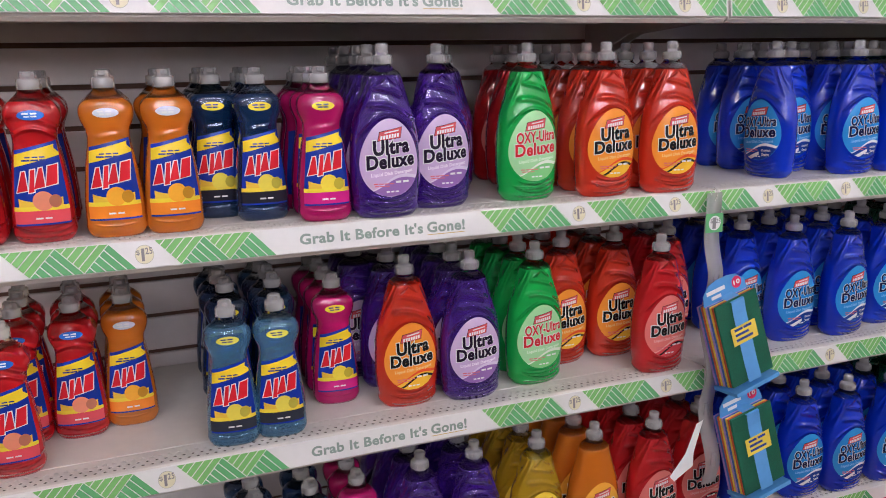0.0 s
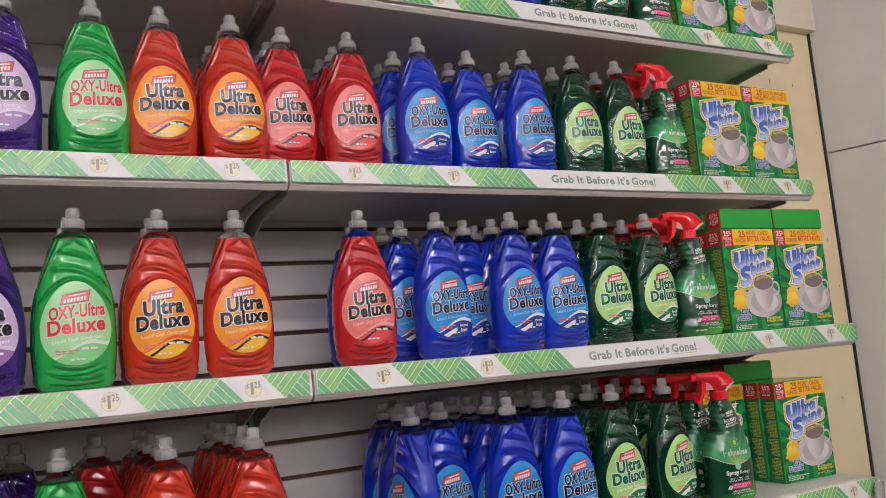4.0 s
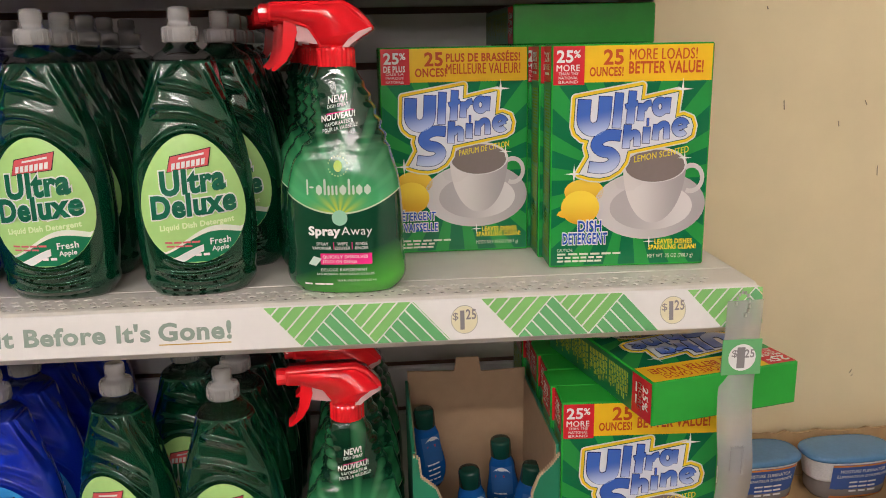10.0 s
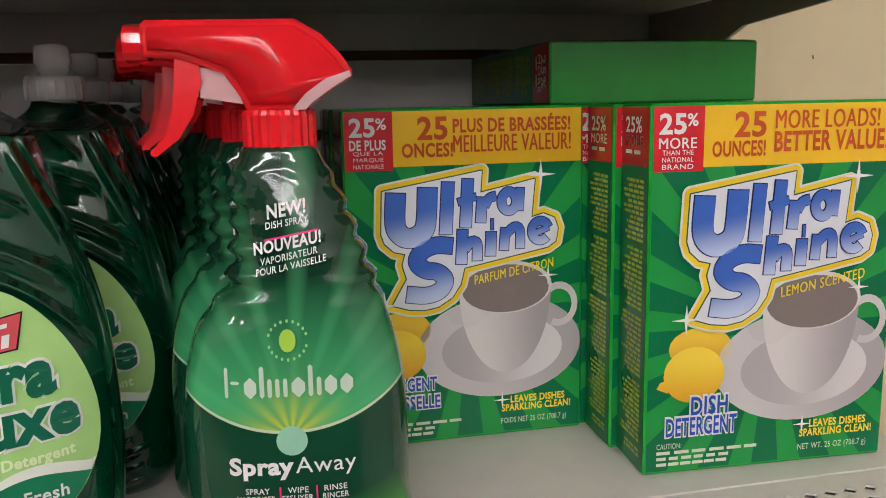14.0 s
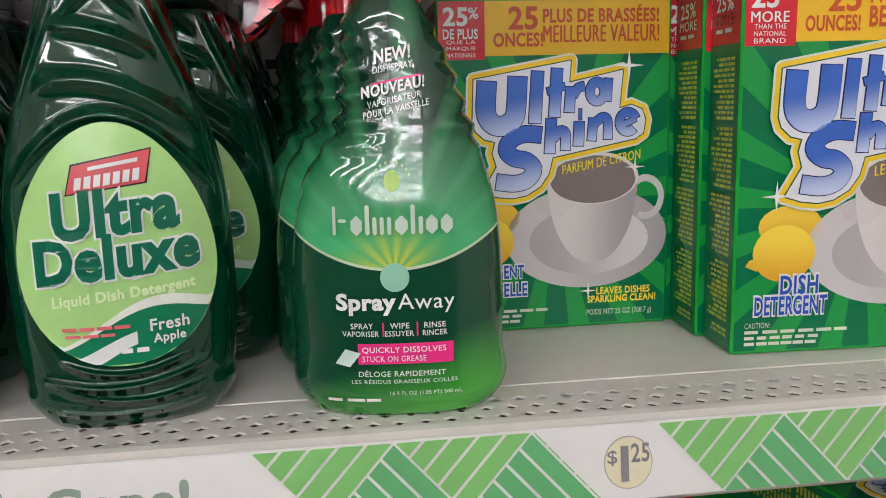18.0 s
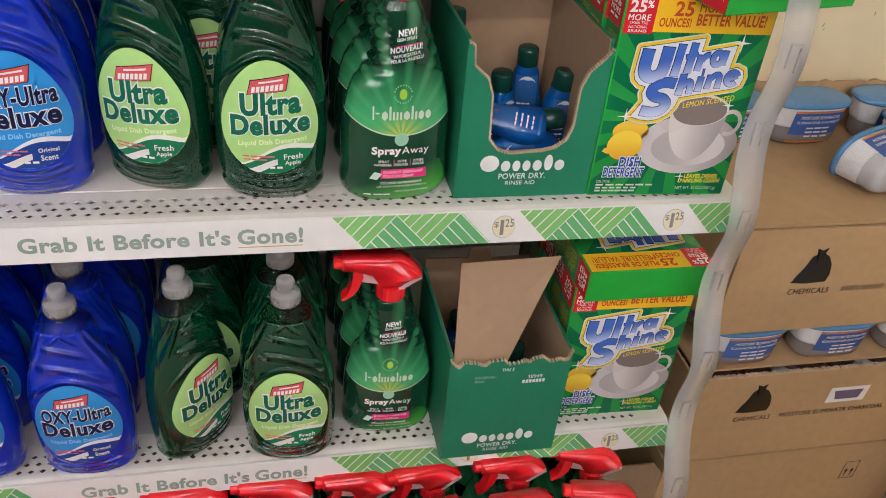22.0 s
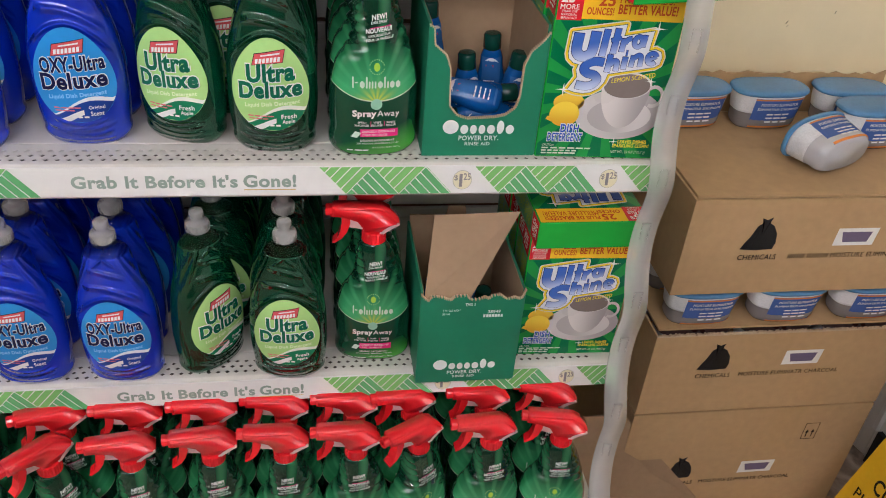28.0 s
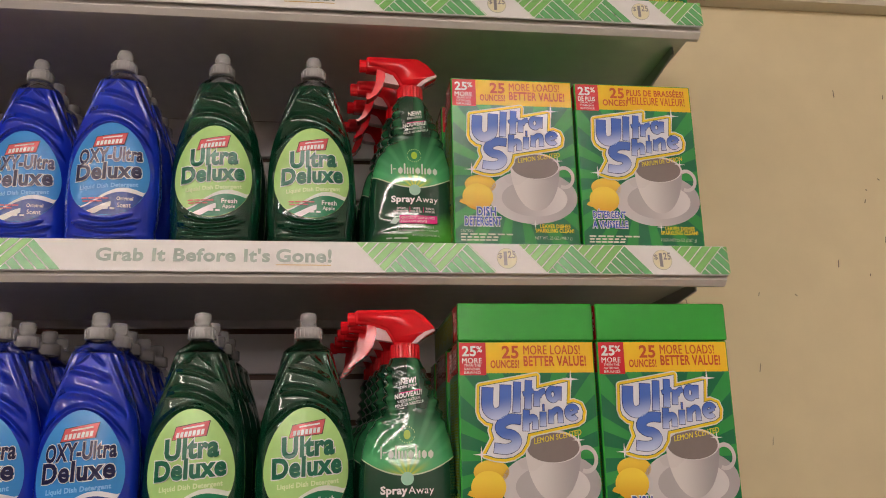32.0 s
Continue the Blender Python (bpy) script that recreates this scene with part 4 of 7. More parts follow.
def spray_film():
    """Printed shrink film: dark shoulder, bright rays, a pale line and a dark foot."""
    m = surface("spray_film", (0.02, 0.3, 0.08), 0.09, var=0.03, scale=20, coat=0.8)
    nt, nodes, b = nodes_of(m)
    co = nodes.new("ShaderNodeTexCoord")
    sep = nodes.new("ShaderNodeSeparateXYZ")
    nt.links.new(co.outputs["Object"], sep.inputs[0])
    x, z = sep.outputs[0], sep.outputs[2]
    ang = math_node(nt, "ARCTAN2", math_node(nt, "SUBTRACT", z, 0.071), x)
    ray = math_node(nt, "SINE", math_node(nt, "MULTIPLY", ang, 22.0))
    ray = math_node(nt, "MULTIPLY", math_node(nt, "MAXIMUM", ray, 0.0), 0.25)
    grad = nodes.new("ShaderNodeMapRange")
    grad.inputs["From Min"].default_value, grad.inputs["From Max"].default_value = 0.088, 0.142
    nt.links.new(z, grad.inputs["Value"])
    mid = mix_color(nt, grad.outputs[0], (0.060, 0.39, 0.15), (0.003, 0.040, 0.018))
    mid = mix_color(nt, ray, mid, (0.10, 0.47, 0.19))
    far = math_node(nt, "ADD", math_node(nt, "MULTIPLY", x, x), math_node(nt, "POWER", math_node(nt, "SUBTRACT", z, 0.071), 2.0))
    burst = math_node(nt, "EXPONENT", math_node(nt, "MULTIPLY", far, -3600.0))
    beam = math_node(nt, "ADD", math_node(nt, "MULTIPLY", math_node(nt, "SINE", math_node(nt, "MULTIPLY", ang, 14.0)), 0.32), 0.58)
    mid = mix_color(nt, math_node(nt, "MULTIPLY", burst, beam), mid, (0.66, 0.66, 0.04))
    curve = math_node(nt, "ADD", math_node(nt, "MULTIPLY", math_node(nt, "MULTIPLY", x, x), 7.2), 0.073)
    below = math_node(nt, "LESS_THAN", z, curve)
    low = nodes.new("ShaderNodeMapRange")
    low.inputs["From Min"].default_value, low.inputs["From Max"].default_value = 0.0, 0.032
    nt.links.new(math_node(nt, "SUBTRACT", z, math_node(nt, "MULTIPLY", x, 0.35)), low.inputs["Value"])
    dark = mix_color(nt, low.outputs[0], (0.07, 0.38, 0.04), (0.006, 0.060, 0.028))
    col = mix_color(nt, below, mid, dark)
    lift = math_node(nt, "SUBTRACT", z, curve)
    line = math_node(nt, "LESS_THAN", math_node(nt, "ABSOLUTE", lift), 0.0007)
    col = mix_color(nt, line, col, (0.55, 0.65, 0.45))
    nt.links.new(col, b.inputs["Base Color"])
    neck = nodes.new("ShaderNodeMapRange")
    neck.inputs["From Min"].default_value, neck.inputs["From Max"].default_value = 0.115, 0.16
    nt.links.new(z, neck.inputs["Value"])
    fold = nodes.new("ShaderNodeTexNoise")
    fold.inputs["Scale"].default_value, fold.inputs["Detail"].default_value = 75, 2
    nt.links.new(co.outputs["Object"], fold.inputs["Vector"])
    bp = nodes.new("ShaderNodeBump")
    bp.inputs["Strength"].default_value, bp.inputs["Distance"].default_value = 1.0, 0.004
    nt.links.new(math_node(nt, "MULTIPLY", fold.outputs["Fac"], math_node(nt, "ADD", math_node(nt, "MULTIPLY", neck.outputs[0], 0.10), 0.02)), bp.inputs["Height"])
    for socket in ("Normal", "Coat Normal"):
        nt.links.new(bp.outputs[0], b.inputs[socket])
    return m


M["spray_film"] = spray_film()


def spray_wave(x, y, z):
    w = max(0.0, min(1.0, (z - 0.122) / 0.015)) * max(0.0, min(1.0, (0.194 - z) / 0.008))
    side = 0.075 * max(0.0, min(1.0, (-x - 0.012) / 0.009)) + 0.050 * max(0.0, min(1.0, (x - 0.014) / 0.010))
    return side * w * math.sin(z * 2 * math.pi / 0.0115 + (0.0 if x < 0 else 1.6))


def trigger_head():
    """Side outline of the trigger head, with rounded thickness."""
    bm = bmesh.new()
    top = [(-0.056, 0.2355), (-0.056, 0.2485), (-0.0535, 0.2505), (0.0085, 0.2505), (0.0195, 0.2440), (0.0275, 0.2355), (0.0322, 0.2290), (0.0320, 0.2262), (0.0225, 0.2205), (0.0145, 0.2150), (0.0115, 0.2118), (-0.0135, 0.2118), (-0.0160, 0.2180), (-0.0225, 0.2280), (-0.0330, 0.2318), (-0.0410, 0.2345)]
    vs = [bm.verts.new((x, -0.0125, z)) for x, z in top]
    face = bm.faces.new(vs)
    ext = bmesh.ops.extrude_face_region(bm, geom=[face])
    bmesh.ops.translate(bm, vec=(0, 0.025, 0), verts=[e for e in ext["geom"] if isinstance(e, bmesh.types.BMVert)])
    bmesh.ops.recalc_face_normals(bm, faces=bm.faces)
    rim = [e for e in bm.edges if abs(e.verts[0].co.y - e.verts[1].co.y) < 1e-5]
    bmesh.ops.bevel(bm, geom=rim, offset=0.0034, segments=3, affect="EDGES")
    me = bpy.data.meshes.new("head")
    bm.to_mesh(me)
    bm.free()
    me.materials.append(M["red_plastic"])
    me.polygons.foreach_set("use_smooth", [True] * len(me.polygons))
    return me


def spray_bottle(lite=False):
    ob = thing("spray_bottle", "green dish spray bottle with a red trigger head", "spray bottle", "green dish spray bottles")
    v, f = loft(SPR, 0.0, 0.1965, 84, 52, SPR_P, spray_wave)
    body = part("body", mesh("body", v, f, M["spray_film"], True), ob, "bottle in printed green shrink film")
    cx = -0.001
    collar = Geo()
    n, v, f = 48, [], []
    for z, r in ((0.1945, 0.0155), (0.1955, 0.0163), (0.2100, 0.0163), (0.2122, 0.0155), (0.2128, 0.0130)):
        for i in range(n):
            q = r * (1.0 if i % 2 or z in (0.1945, 0.2128) else 0.955)
            v.append((cx + q * math.cos(2 * math.pi * i / n), q * math.sin(2 * math.pi * i / n), z))
    for k in range(4):
        f += [(k * n + i, k * n + (i + 1) % n, (k + 1) * n + (i + 1) % n, (k + 1) * n + i) for i in range(n)]
    f.append(tuple(range(4 * n, 5 * n)))
    part("collar", mesh("collar", v, f, M["red_plastic"]), ob, "ribbed red screw collar")
    head = part("trigger_head", trigger_head(), ob, "glossy red trigger head")
    noz = Geo()
    for z0, y0 in ((0.2415, 0.0),):
        rows = 12
        vv = []
        for xx, r in ((-0.0545, 0.0078), (-0.0605, 0.0082), (-0.0640, 0.0082), (-0.0648, 0.0070), (-0.0650, 0.003)):
            vv += [(xx, r * math.cos(2 * math.pi * i / rows), z0 + r * math.sin(2 * math.pi * i / rows)) for i in range(rows)]
        noz.add(vv, [(k * rows + i, k * rows + (i + 1) % rows, (k + 1) * rows + (i + 1) % rows, (k + 1) * rows + i) for k in range(4) for i in range(rows)])
    part("nozzle", noz.done("nozzle", M["red_plastic"]), head)
    lever = Geo()
    pts = [(-0.0430, 0.2345), (-0.0330, 0.2330), (-0.0322, 0.2250), (-0.0365, 0.2110), (-0.0432, 0.2008), (-0.0530, 0.1935), (-0.0556, 0.1935), (-0.0560, 0.1952), (-0.0492, 0.2020), (-0.0452, 0.2137), (-0.0440, 0.2243)]
    lever.plate(pts[::-1], -0.0075, 0.0075)
    part("trigger", lever.done("trigger", M["red_plastic"]), head, "curved red trigger lever")
    part("piston", Geo().plate([(-0.0335, 0.2180), (-0.0150, 0.2150), (-0.0195, 0.2245), (-0.0240, 0.2300), (-0.0335, 0.2310)], -0.0060, 0.0060).done("piston", M["pale_pink"]), head, "pale translucent piston housing")
    # Pale strip that paints the reflected light on the head's red underside.
    part("underside", Geo().plate([(0.0060, 0.2122), (0.0118, 0.2122), (0.0150, 0.2153), (0.0228, 0.2208), (0.0318, 0.2262), (0.0312, 0.2284), (0.0210, 0.2252), (0.0120, 0.2190)], -0.0129, 0.0129).done("underside", M["pale_pink"]), head, "pale pink strip, light reflected by the red underside put into colour")
    if lite:
        return ob
    g = Geo()
    disc(g, 0, 0.0695, 0.0068, 0.0068, spr_front, 0.0012, n=22, rings=3)
    part("bubble", g.done("bubble", ink((0.30, 0.58, 0.42)), True), body)
    g = Geo()
    for k in range(20):
        q = math.radians(k * 18)
        if k not in (0, 10):
            disc(g, 0.0084 * math.cos(q), 0.1140 + 0.0084 * math.sin(q), 0.0006, 0.0008, spr_front, 0.0009, n=8, rings=1)
    part("leaf_ring", g.done("leaf_ring", ink((0.30, 0.58, 0.22)), True), body)
    g = Geo()
    disc(g, 0.0, 0.1140, 0.0036, 0.0050, spr_front, 0.0013, n=16, rings=2)
    part("leaf", g.done("leaf", ink((0.36, 0.60, 0.06)), True), body)
    g = Geo()
    z = 0.0893
    for k, (a, b, h) in enumerate(((-0.0280, -0.0265, 0.0135), (-0.0255, -0.0215, 0.0075), (-0.0195, -0.0142, 0.0090), (-0.0128, -0.0108, 0.0140), (-0.0094, -0.0075, 0.0085), (-0.0060, -0.0042, 0.0085), (-0.0026, -0.0008, 0.0085), (0.0010, 0.0068, 0.0088), (0.0082, 0.0102, 0.0140), (0.0118, 0.0138, 0.0085), (0.0152, 0.0205, 0.0088), (0.0220, 0.0275, 0.0088))):
        low = 0.0060 if k == 1 else 0.0
        c = 0.45 * min(b - a, h - low)
        patch(g, [(a + c, z + low), (b - c, z + low), (b, z + low + c), (b, z + h - c), (b - c, z + h), (a + c, z + h), (a, z + h - c), (a, z + low + c)], spr_front, 0.0014)
    part("brand_mark", g.done("brand_mark", ink((0.56, 0.68, 0.56))), body, "pale brand mark of plain blocks")
    g = Geo()
    write(g, "Spray", -0.0275, 0.0520, 0.027, 0.0098, spr_front, 0.0013, 0.04)
    write(g, "Away", 0.0010, 0.0520, 0.0265, 0.0098, spr_front, 0.0013, 0.0)
    for s, xx, w in (("SPRAY", -0.0215, 0.0105), ("WIPE", -0.003, 0.009), ("RINSE", 0.013, 0.0100), ):
        write(g, s, xx, 0.0452, w, 0.0027, spr_front, 0.0013, 0.01)
    for s, xx, w in (("VAPORISER", -0.0255, 0.0170), ("ESSUYER", -0.0055, 0.0135), ("RINCER", 0.0122, 0.0115)):
        write(g, s, xx, 0.0415, w, 0.0026, spr_front, 0.0013, 0.01)
    write(g, "QUICKLY DISSOLVES", -0.0165, 0.0333, 0.0395, 0.0032, spr_front, 0.0020, 0.01)
    write(g, "STUCK ON GREASE", -0.0165, 0.0295, 0.0300, 0.0027, spr_front, 0.0020, 0.0)
    write(g, "DÉLOGE RAPIDEMENT", -0.0185, 0.0222, 0.0410, 0.0032, spr_front, 0.0013, 0.01)
    write(g, "LES RÉSIDUS GRAISSEUX COLLÉS", -0.0220, 0.0188, 0.0500, 0.0023, spr_front, 0.0013, 0.0)
    write(g, "16.9 FL OZ (1.05 PT) 500 mL", -0.004, 0.0122, 0.034, 0.0026, spr_front, 0.0013, 0.0)
    rough_bars(g, -0.034, -0.006, 0.0095, 0.0016, spr_front, 0.0013, 3, 8)
    write(g, "NEW!", -0.0060, 0.1665, 0.0160, 0.0058, spr_front, 0.0022, 0.03, 0.16)
    write(g, "DISH SPRAY", -0.0070, 0.1620, 0.0180, 0.0030, spr_front, 0.0022, 0.01, 0.16)
    write(g, "NOUVEAU!", -0.0125, 0.1510, 0.0285, 0.0050, spr_front, 0.0022, 0.03, 0.18)
    write(g, "VAPORISATEUR", -0.0100, 0.1465, 0.0245, 0.0030, spr_front, 0.0022, 0.01, 0.20)
    write(g, "POUR LA VAISSELLE", -0.0120, 0.1418, 0.0300, 0.0030, spr_front, 0.0022, 0.01, 0.20)
    part("lettering", g.done("lettering", M["white"]), body, "white printed lettering")
    g = Geo()
    band(g, -0.0185, 0.0265, lambda x: 0.0282, lambda x: 0.0380, spr_front, 0.0014, 12)
    band(g, -0.0080, 0.0150, lambda x: 0.1582 + 0.18 * x, lambda x: 0.1592 + 0.18 * x, spr_front, 0.0021, 6)
    for xx in (-0.0066, 0.0094):
        patch(g, [(xx, 0.0415), (xx + 0.0007, 0.0415), (xx + 0.0007, 0.0482), (xx, 0.0482)], spr_front, 0.0013)
    part("pink_flash", g.done("pink_flash", ink((0.75, 0.03, 0.22)), True), body, "pink printed flash")
    g = Geo()
    patch(g, [(-0.0295, 0.0285), (-0.0225, 0.0270), (-0.0172, 0.0335), (-0.0245, 0.0355)], spr_front, 0.0019)
    part("sponge_mark", g.done("sponge_mark", ink((0.55, 0.70, 0.62))), body)
    return ob


# ---- detergent cartons ----
BW, BH, BD = 0.1510, 0.2110, 0.041


def ray_print(name, c0, c1, cx, cz, count):
    m = surface(name, c0, 0.2, var=0.04, scale=30, bump=0.0003)
    nt, nodes, b = nodes_of(m)
    co = nodes.new("ShaderNodeTexCoord")
    sep = nodes.new("ShaderNodeSeparateXYZ")
    nt.links.new(co.outputs["Object"], sep.inputs[0])
    ang = math_node(nt, "ARCTAN2", math_node(nt, "SUBTRACT", sep.outputs[2], cz), math_node(nt, "SUBTRACT", sep.outputs[0], cx))
    s = math_node(nt, "SINE", math_node(nt, "MULTIPLY", ang, float(count)))
    fac = math_node(nt, "MULTIPLY", math_node(nt, "GREATER_THAN", s, 0.15), 0.85)
    nt.links.new(mix_color(nt, fac, c0, c1), b.inputs["Base Color"])
    return m


M["box_front"] = ray_print("carton_front_print", (0.004, 0.150, 0.055), (0.022, 0.31, 0.055), 0.0, 0.085, 17)
M["box_green"] = surface("carton_green", (0.020, 0.35, 0.038), 0.16, var=0.06, scale=22, bump=0.0006)
M["cup_print"] = ramp_ink("cup_print", 0, 0.002, 0.052, (0.70, 0.66, 0.63), (0.36, 0.33, 0.33))
M["saucer_print"] = ramp_ink("saucer_print", 0, -0.02, 0.075, (0.60, 0.57, 0.56), (0.40, 0.37, 0.37))
M["well_print"] = ramp_ink("well_print", 0, -0.005, 0.060, (0.44, 0.41, 0.41), (0.68, 0.65, 0.63))
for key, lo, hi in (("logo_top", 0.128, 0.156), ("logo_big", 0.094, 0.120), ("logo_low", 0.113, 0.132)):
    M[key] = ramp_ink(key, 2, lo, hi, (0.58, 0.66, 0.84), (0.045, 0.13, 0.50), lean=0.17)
M["lemon_print"] = ramp_ink("lemon_print", 2, 0.058, 0.084, (0.62, 0.30, 0.015), (0.86, 0.58, 0.05))
M["lemon_front"] = ramp_ink("lemon_front", 2, 0.042, 0.070, (0.72, 0.38, 0.02), (0.90, 0.66, 0.06))
M["box_dark"] = surface("carton_side_green", (0.006, 0.16, 0.048), 0.3, var=0.06, scale=30)


def outset(pts, grow):
    """A closed outline, drawn clockwise, moved outwards by grow with rounded corners."""
    out, n = [], len(pts)
    for i in range(n):
        a, b, c = (np.array(pts[(i + k) % n], float) for k in (-1, 0, 1))
        d0, d1 = (b - a) / math.hypot(*(b - a)), (c - b) / math.hypot(*(c - b))
        n0, n1 = np.array((-d0[1], d0[0])), np.array((-d1[1], d1[0]))
        bend = d0[0] * d1[1] - d0[1] * d1[0]
        if bend < -0.2 and grow > 0:
            for k in range(5):
                m = n0 * (1 - k / 4) + n1 * k / 4
                out.append(tuple(b + m / math.hypot(*m) * grow))
        else:
            m = n0 + n1
            out.append(tuple(b + m / max(0.4, m @ m / 2) * grow))
    return out


def ring_line(cx, cz, rx, rz, a0, a1, n):
    return tuple((cx + rx * math.cos(math.radians(a0 + (a1 - a0) * k / n)), cz + rz * math.sin(math.radians(a0 + (a1 - a0) * k / n))) for k in range(n + 1))


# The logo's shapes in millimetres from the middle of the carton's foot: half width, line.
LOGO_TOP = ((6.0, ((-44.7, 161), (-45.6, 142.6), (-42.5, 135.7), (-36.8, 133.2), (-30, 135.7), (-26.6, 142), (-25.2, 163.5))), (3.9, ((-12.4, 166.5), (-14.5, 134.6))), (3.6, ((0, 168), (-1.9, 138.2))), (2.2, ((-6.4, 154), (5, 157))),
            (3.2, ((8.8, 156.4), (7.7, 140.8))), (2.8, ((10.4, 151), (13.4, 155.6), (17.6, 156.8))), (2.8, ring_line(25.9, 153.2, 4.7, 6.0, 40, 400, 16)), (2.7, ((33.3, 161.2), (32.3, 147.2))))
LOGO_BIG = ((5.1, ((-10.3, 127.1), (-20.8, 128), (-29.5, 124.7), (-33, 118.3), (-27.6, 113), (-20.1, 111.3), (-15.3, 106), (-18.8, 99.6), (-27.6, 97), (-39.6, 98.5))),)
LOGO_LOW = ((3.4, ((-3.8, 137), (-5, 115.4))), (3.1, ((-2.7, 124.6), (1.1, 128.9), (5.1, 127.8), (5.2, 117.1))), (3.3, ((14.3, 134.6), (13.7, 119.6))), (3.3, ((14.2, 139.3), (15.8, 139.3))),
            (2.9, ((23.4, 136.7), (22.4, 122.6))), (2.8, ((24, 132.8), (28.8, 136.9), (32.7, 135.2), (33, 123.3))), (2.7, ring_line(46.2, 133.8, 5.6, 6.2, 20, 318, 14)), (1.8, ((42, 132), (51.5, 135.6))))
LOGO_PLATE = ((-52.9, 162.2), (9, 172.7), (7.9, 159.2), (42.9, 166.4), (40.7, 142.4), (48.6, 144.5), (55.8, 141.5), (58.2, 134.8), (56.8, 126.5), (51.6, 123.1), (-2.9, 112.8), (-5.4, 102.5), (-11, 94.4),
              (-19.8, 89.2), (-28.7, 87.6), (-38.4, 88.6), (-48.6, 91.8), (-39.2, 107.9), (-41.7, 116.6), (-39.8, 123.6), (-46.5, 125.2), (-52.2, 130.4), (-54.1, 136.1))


def draw_sides(body, french):
    e = 0.0015
    for sx in (-1, 1):
        q = Geo()
        x = sx * (BW / 2 + 0.0003)
        q.add([(x, -BD / 2 + e, 0.002), (x, BD / 2 - e, 0.002), (x, BD / 2 - e, 0.177), (x, -BD / 2 + e, 0.177)], [(0, 1, 2, 3)])
        side = part("side_print", q.done("side_print", M["box_dark"]), body)
        q = Geo()
        q.add([(x, -BD / 2 + e, 0.177), (x, BD / 2 - e, 0.177), (x, BD / 2 - e, BH - e), (x, -BD / 2 + e, BH - e)], [(0, 1, 2, 3)])
        part("side_top", q.done("side_top", ink((0.55, 0.02, 0.03))), side)
        q = Geo()
        r = random.Random(9)
        for k in range(54):
            z = 0.168 - k * 0.003
            if k % 13 == 12:
                continue
            y, end = -BD / 2 + 0.006, BD / 2 - r.uniform(0.006, 0.018)
            while y < end:
                w = r.uniform(0.003, 0.009)
                y2 = min(y + w, end)
                q.add([(x * 1.004, y, z), (x * 1.004, y2, z), (x * 1.004, y2, z + 0.0017), (x * 1.004, y, z + 0.0017)], [(0, 1, 2, 3)])
                y = y2 + 0.0015
        part("side_lettering", q.done("side_lettering", ink((0.52, 0.55, 0.08))), side)
        q = Geo()
        write(q, "25%", -0.012, 0.1955, 0.022, 0.0085, flat_front, 0.0, 0.02)
        write(q, "DE PLUS" if french else "MORE", -0.013, 0.1880, 0.025, 0.0058, flat_front, 0.0, 0.02)
        rough_bars(q, -0.012, 0.012, 0.1835, 0.0022, flat_front, 0.0, 2, 4)
        q.v = [(x * 1.004, a * sx, z) for a, _y, z in q.v]
        part("side_title", q.done("side_title", M["white"]), side)


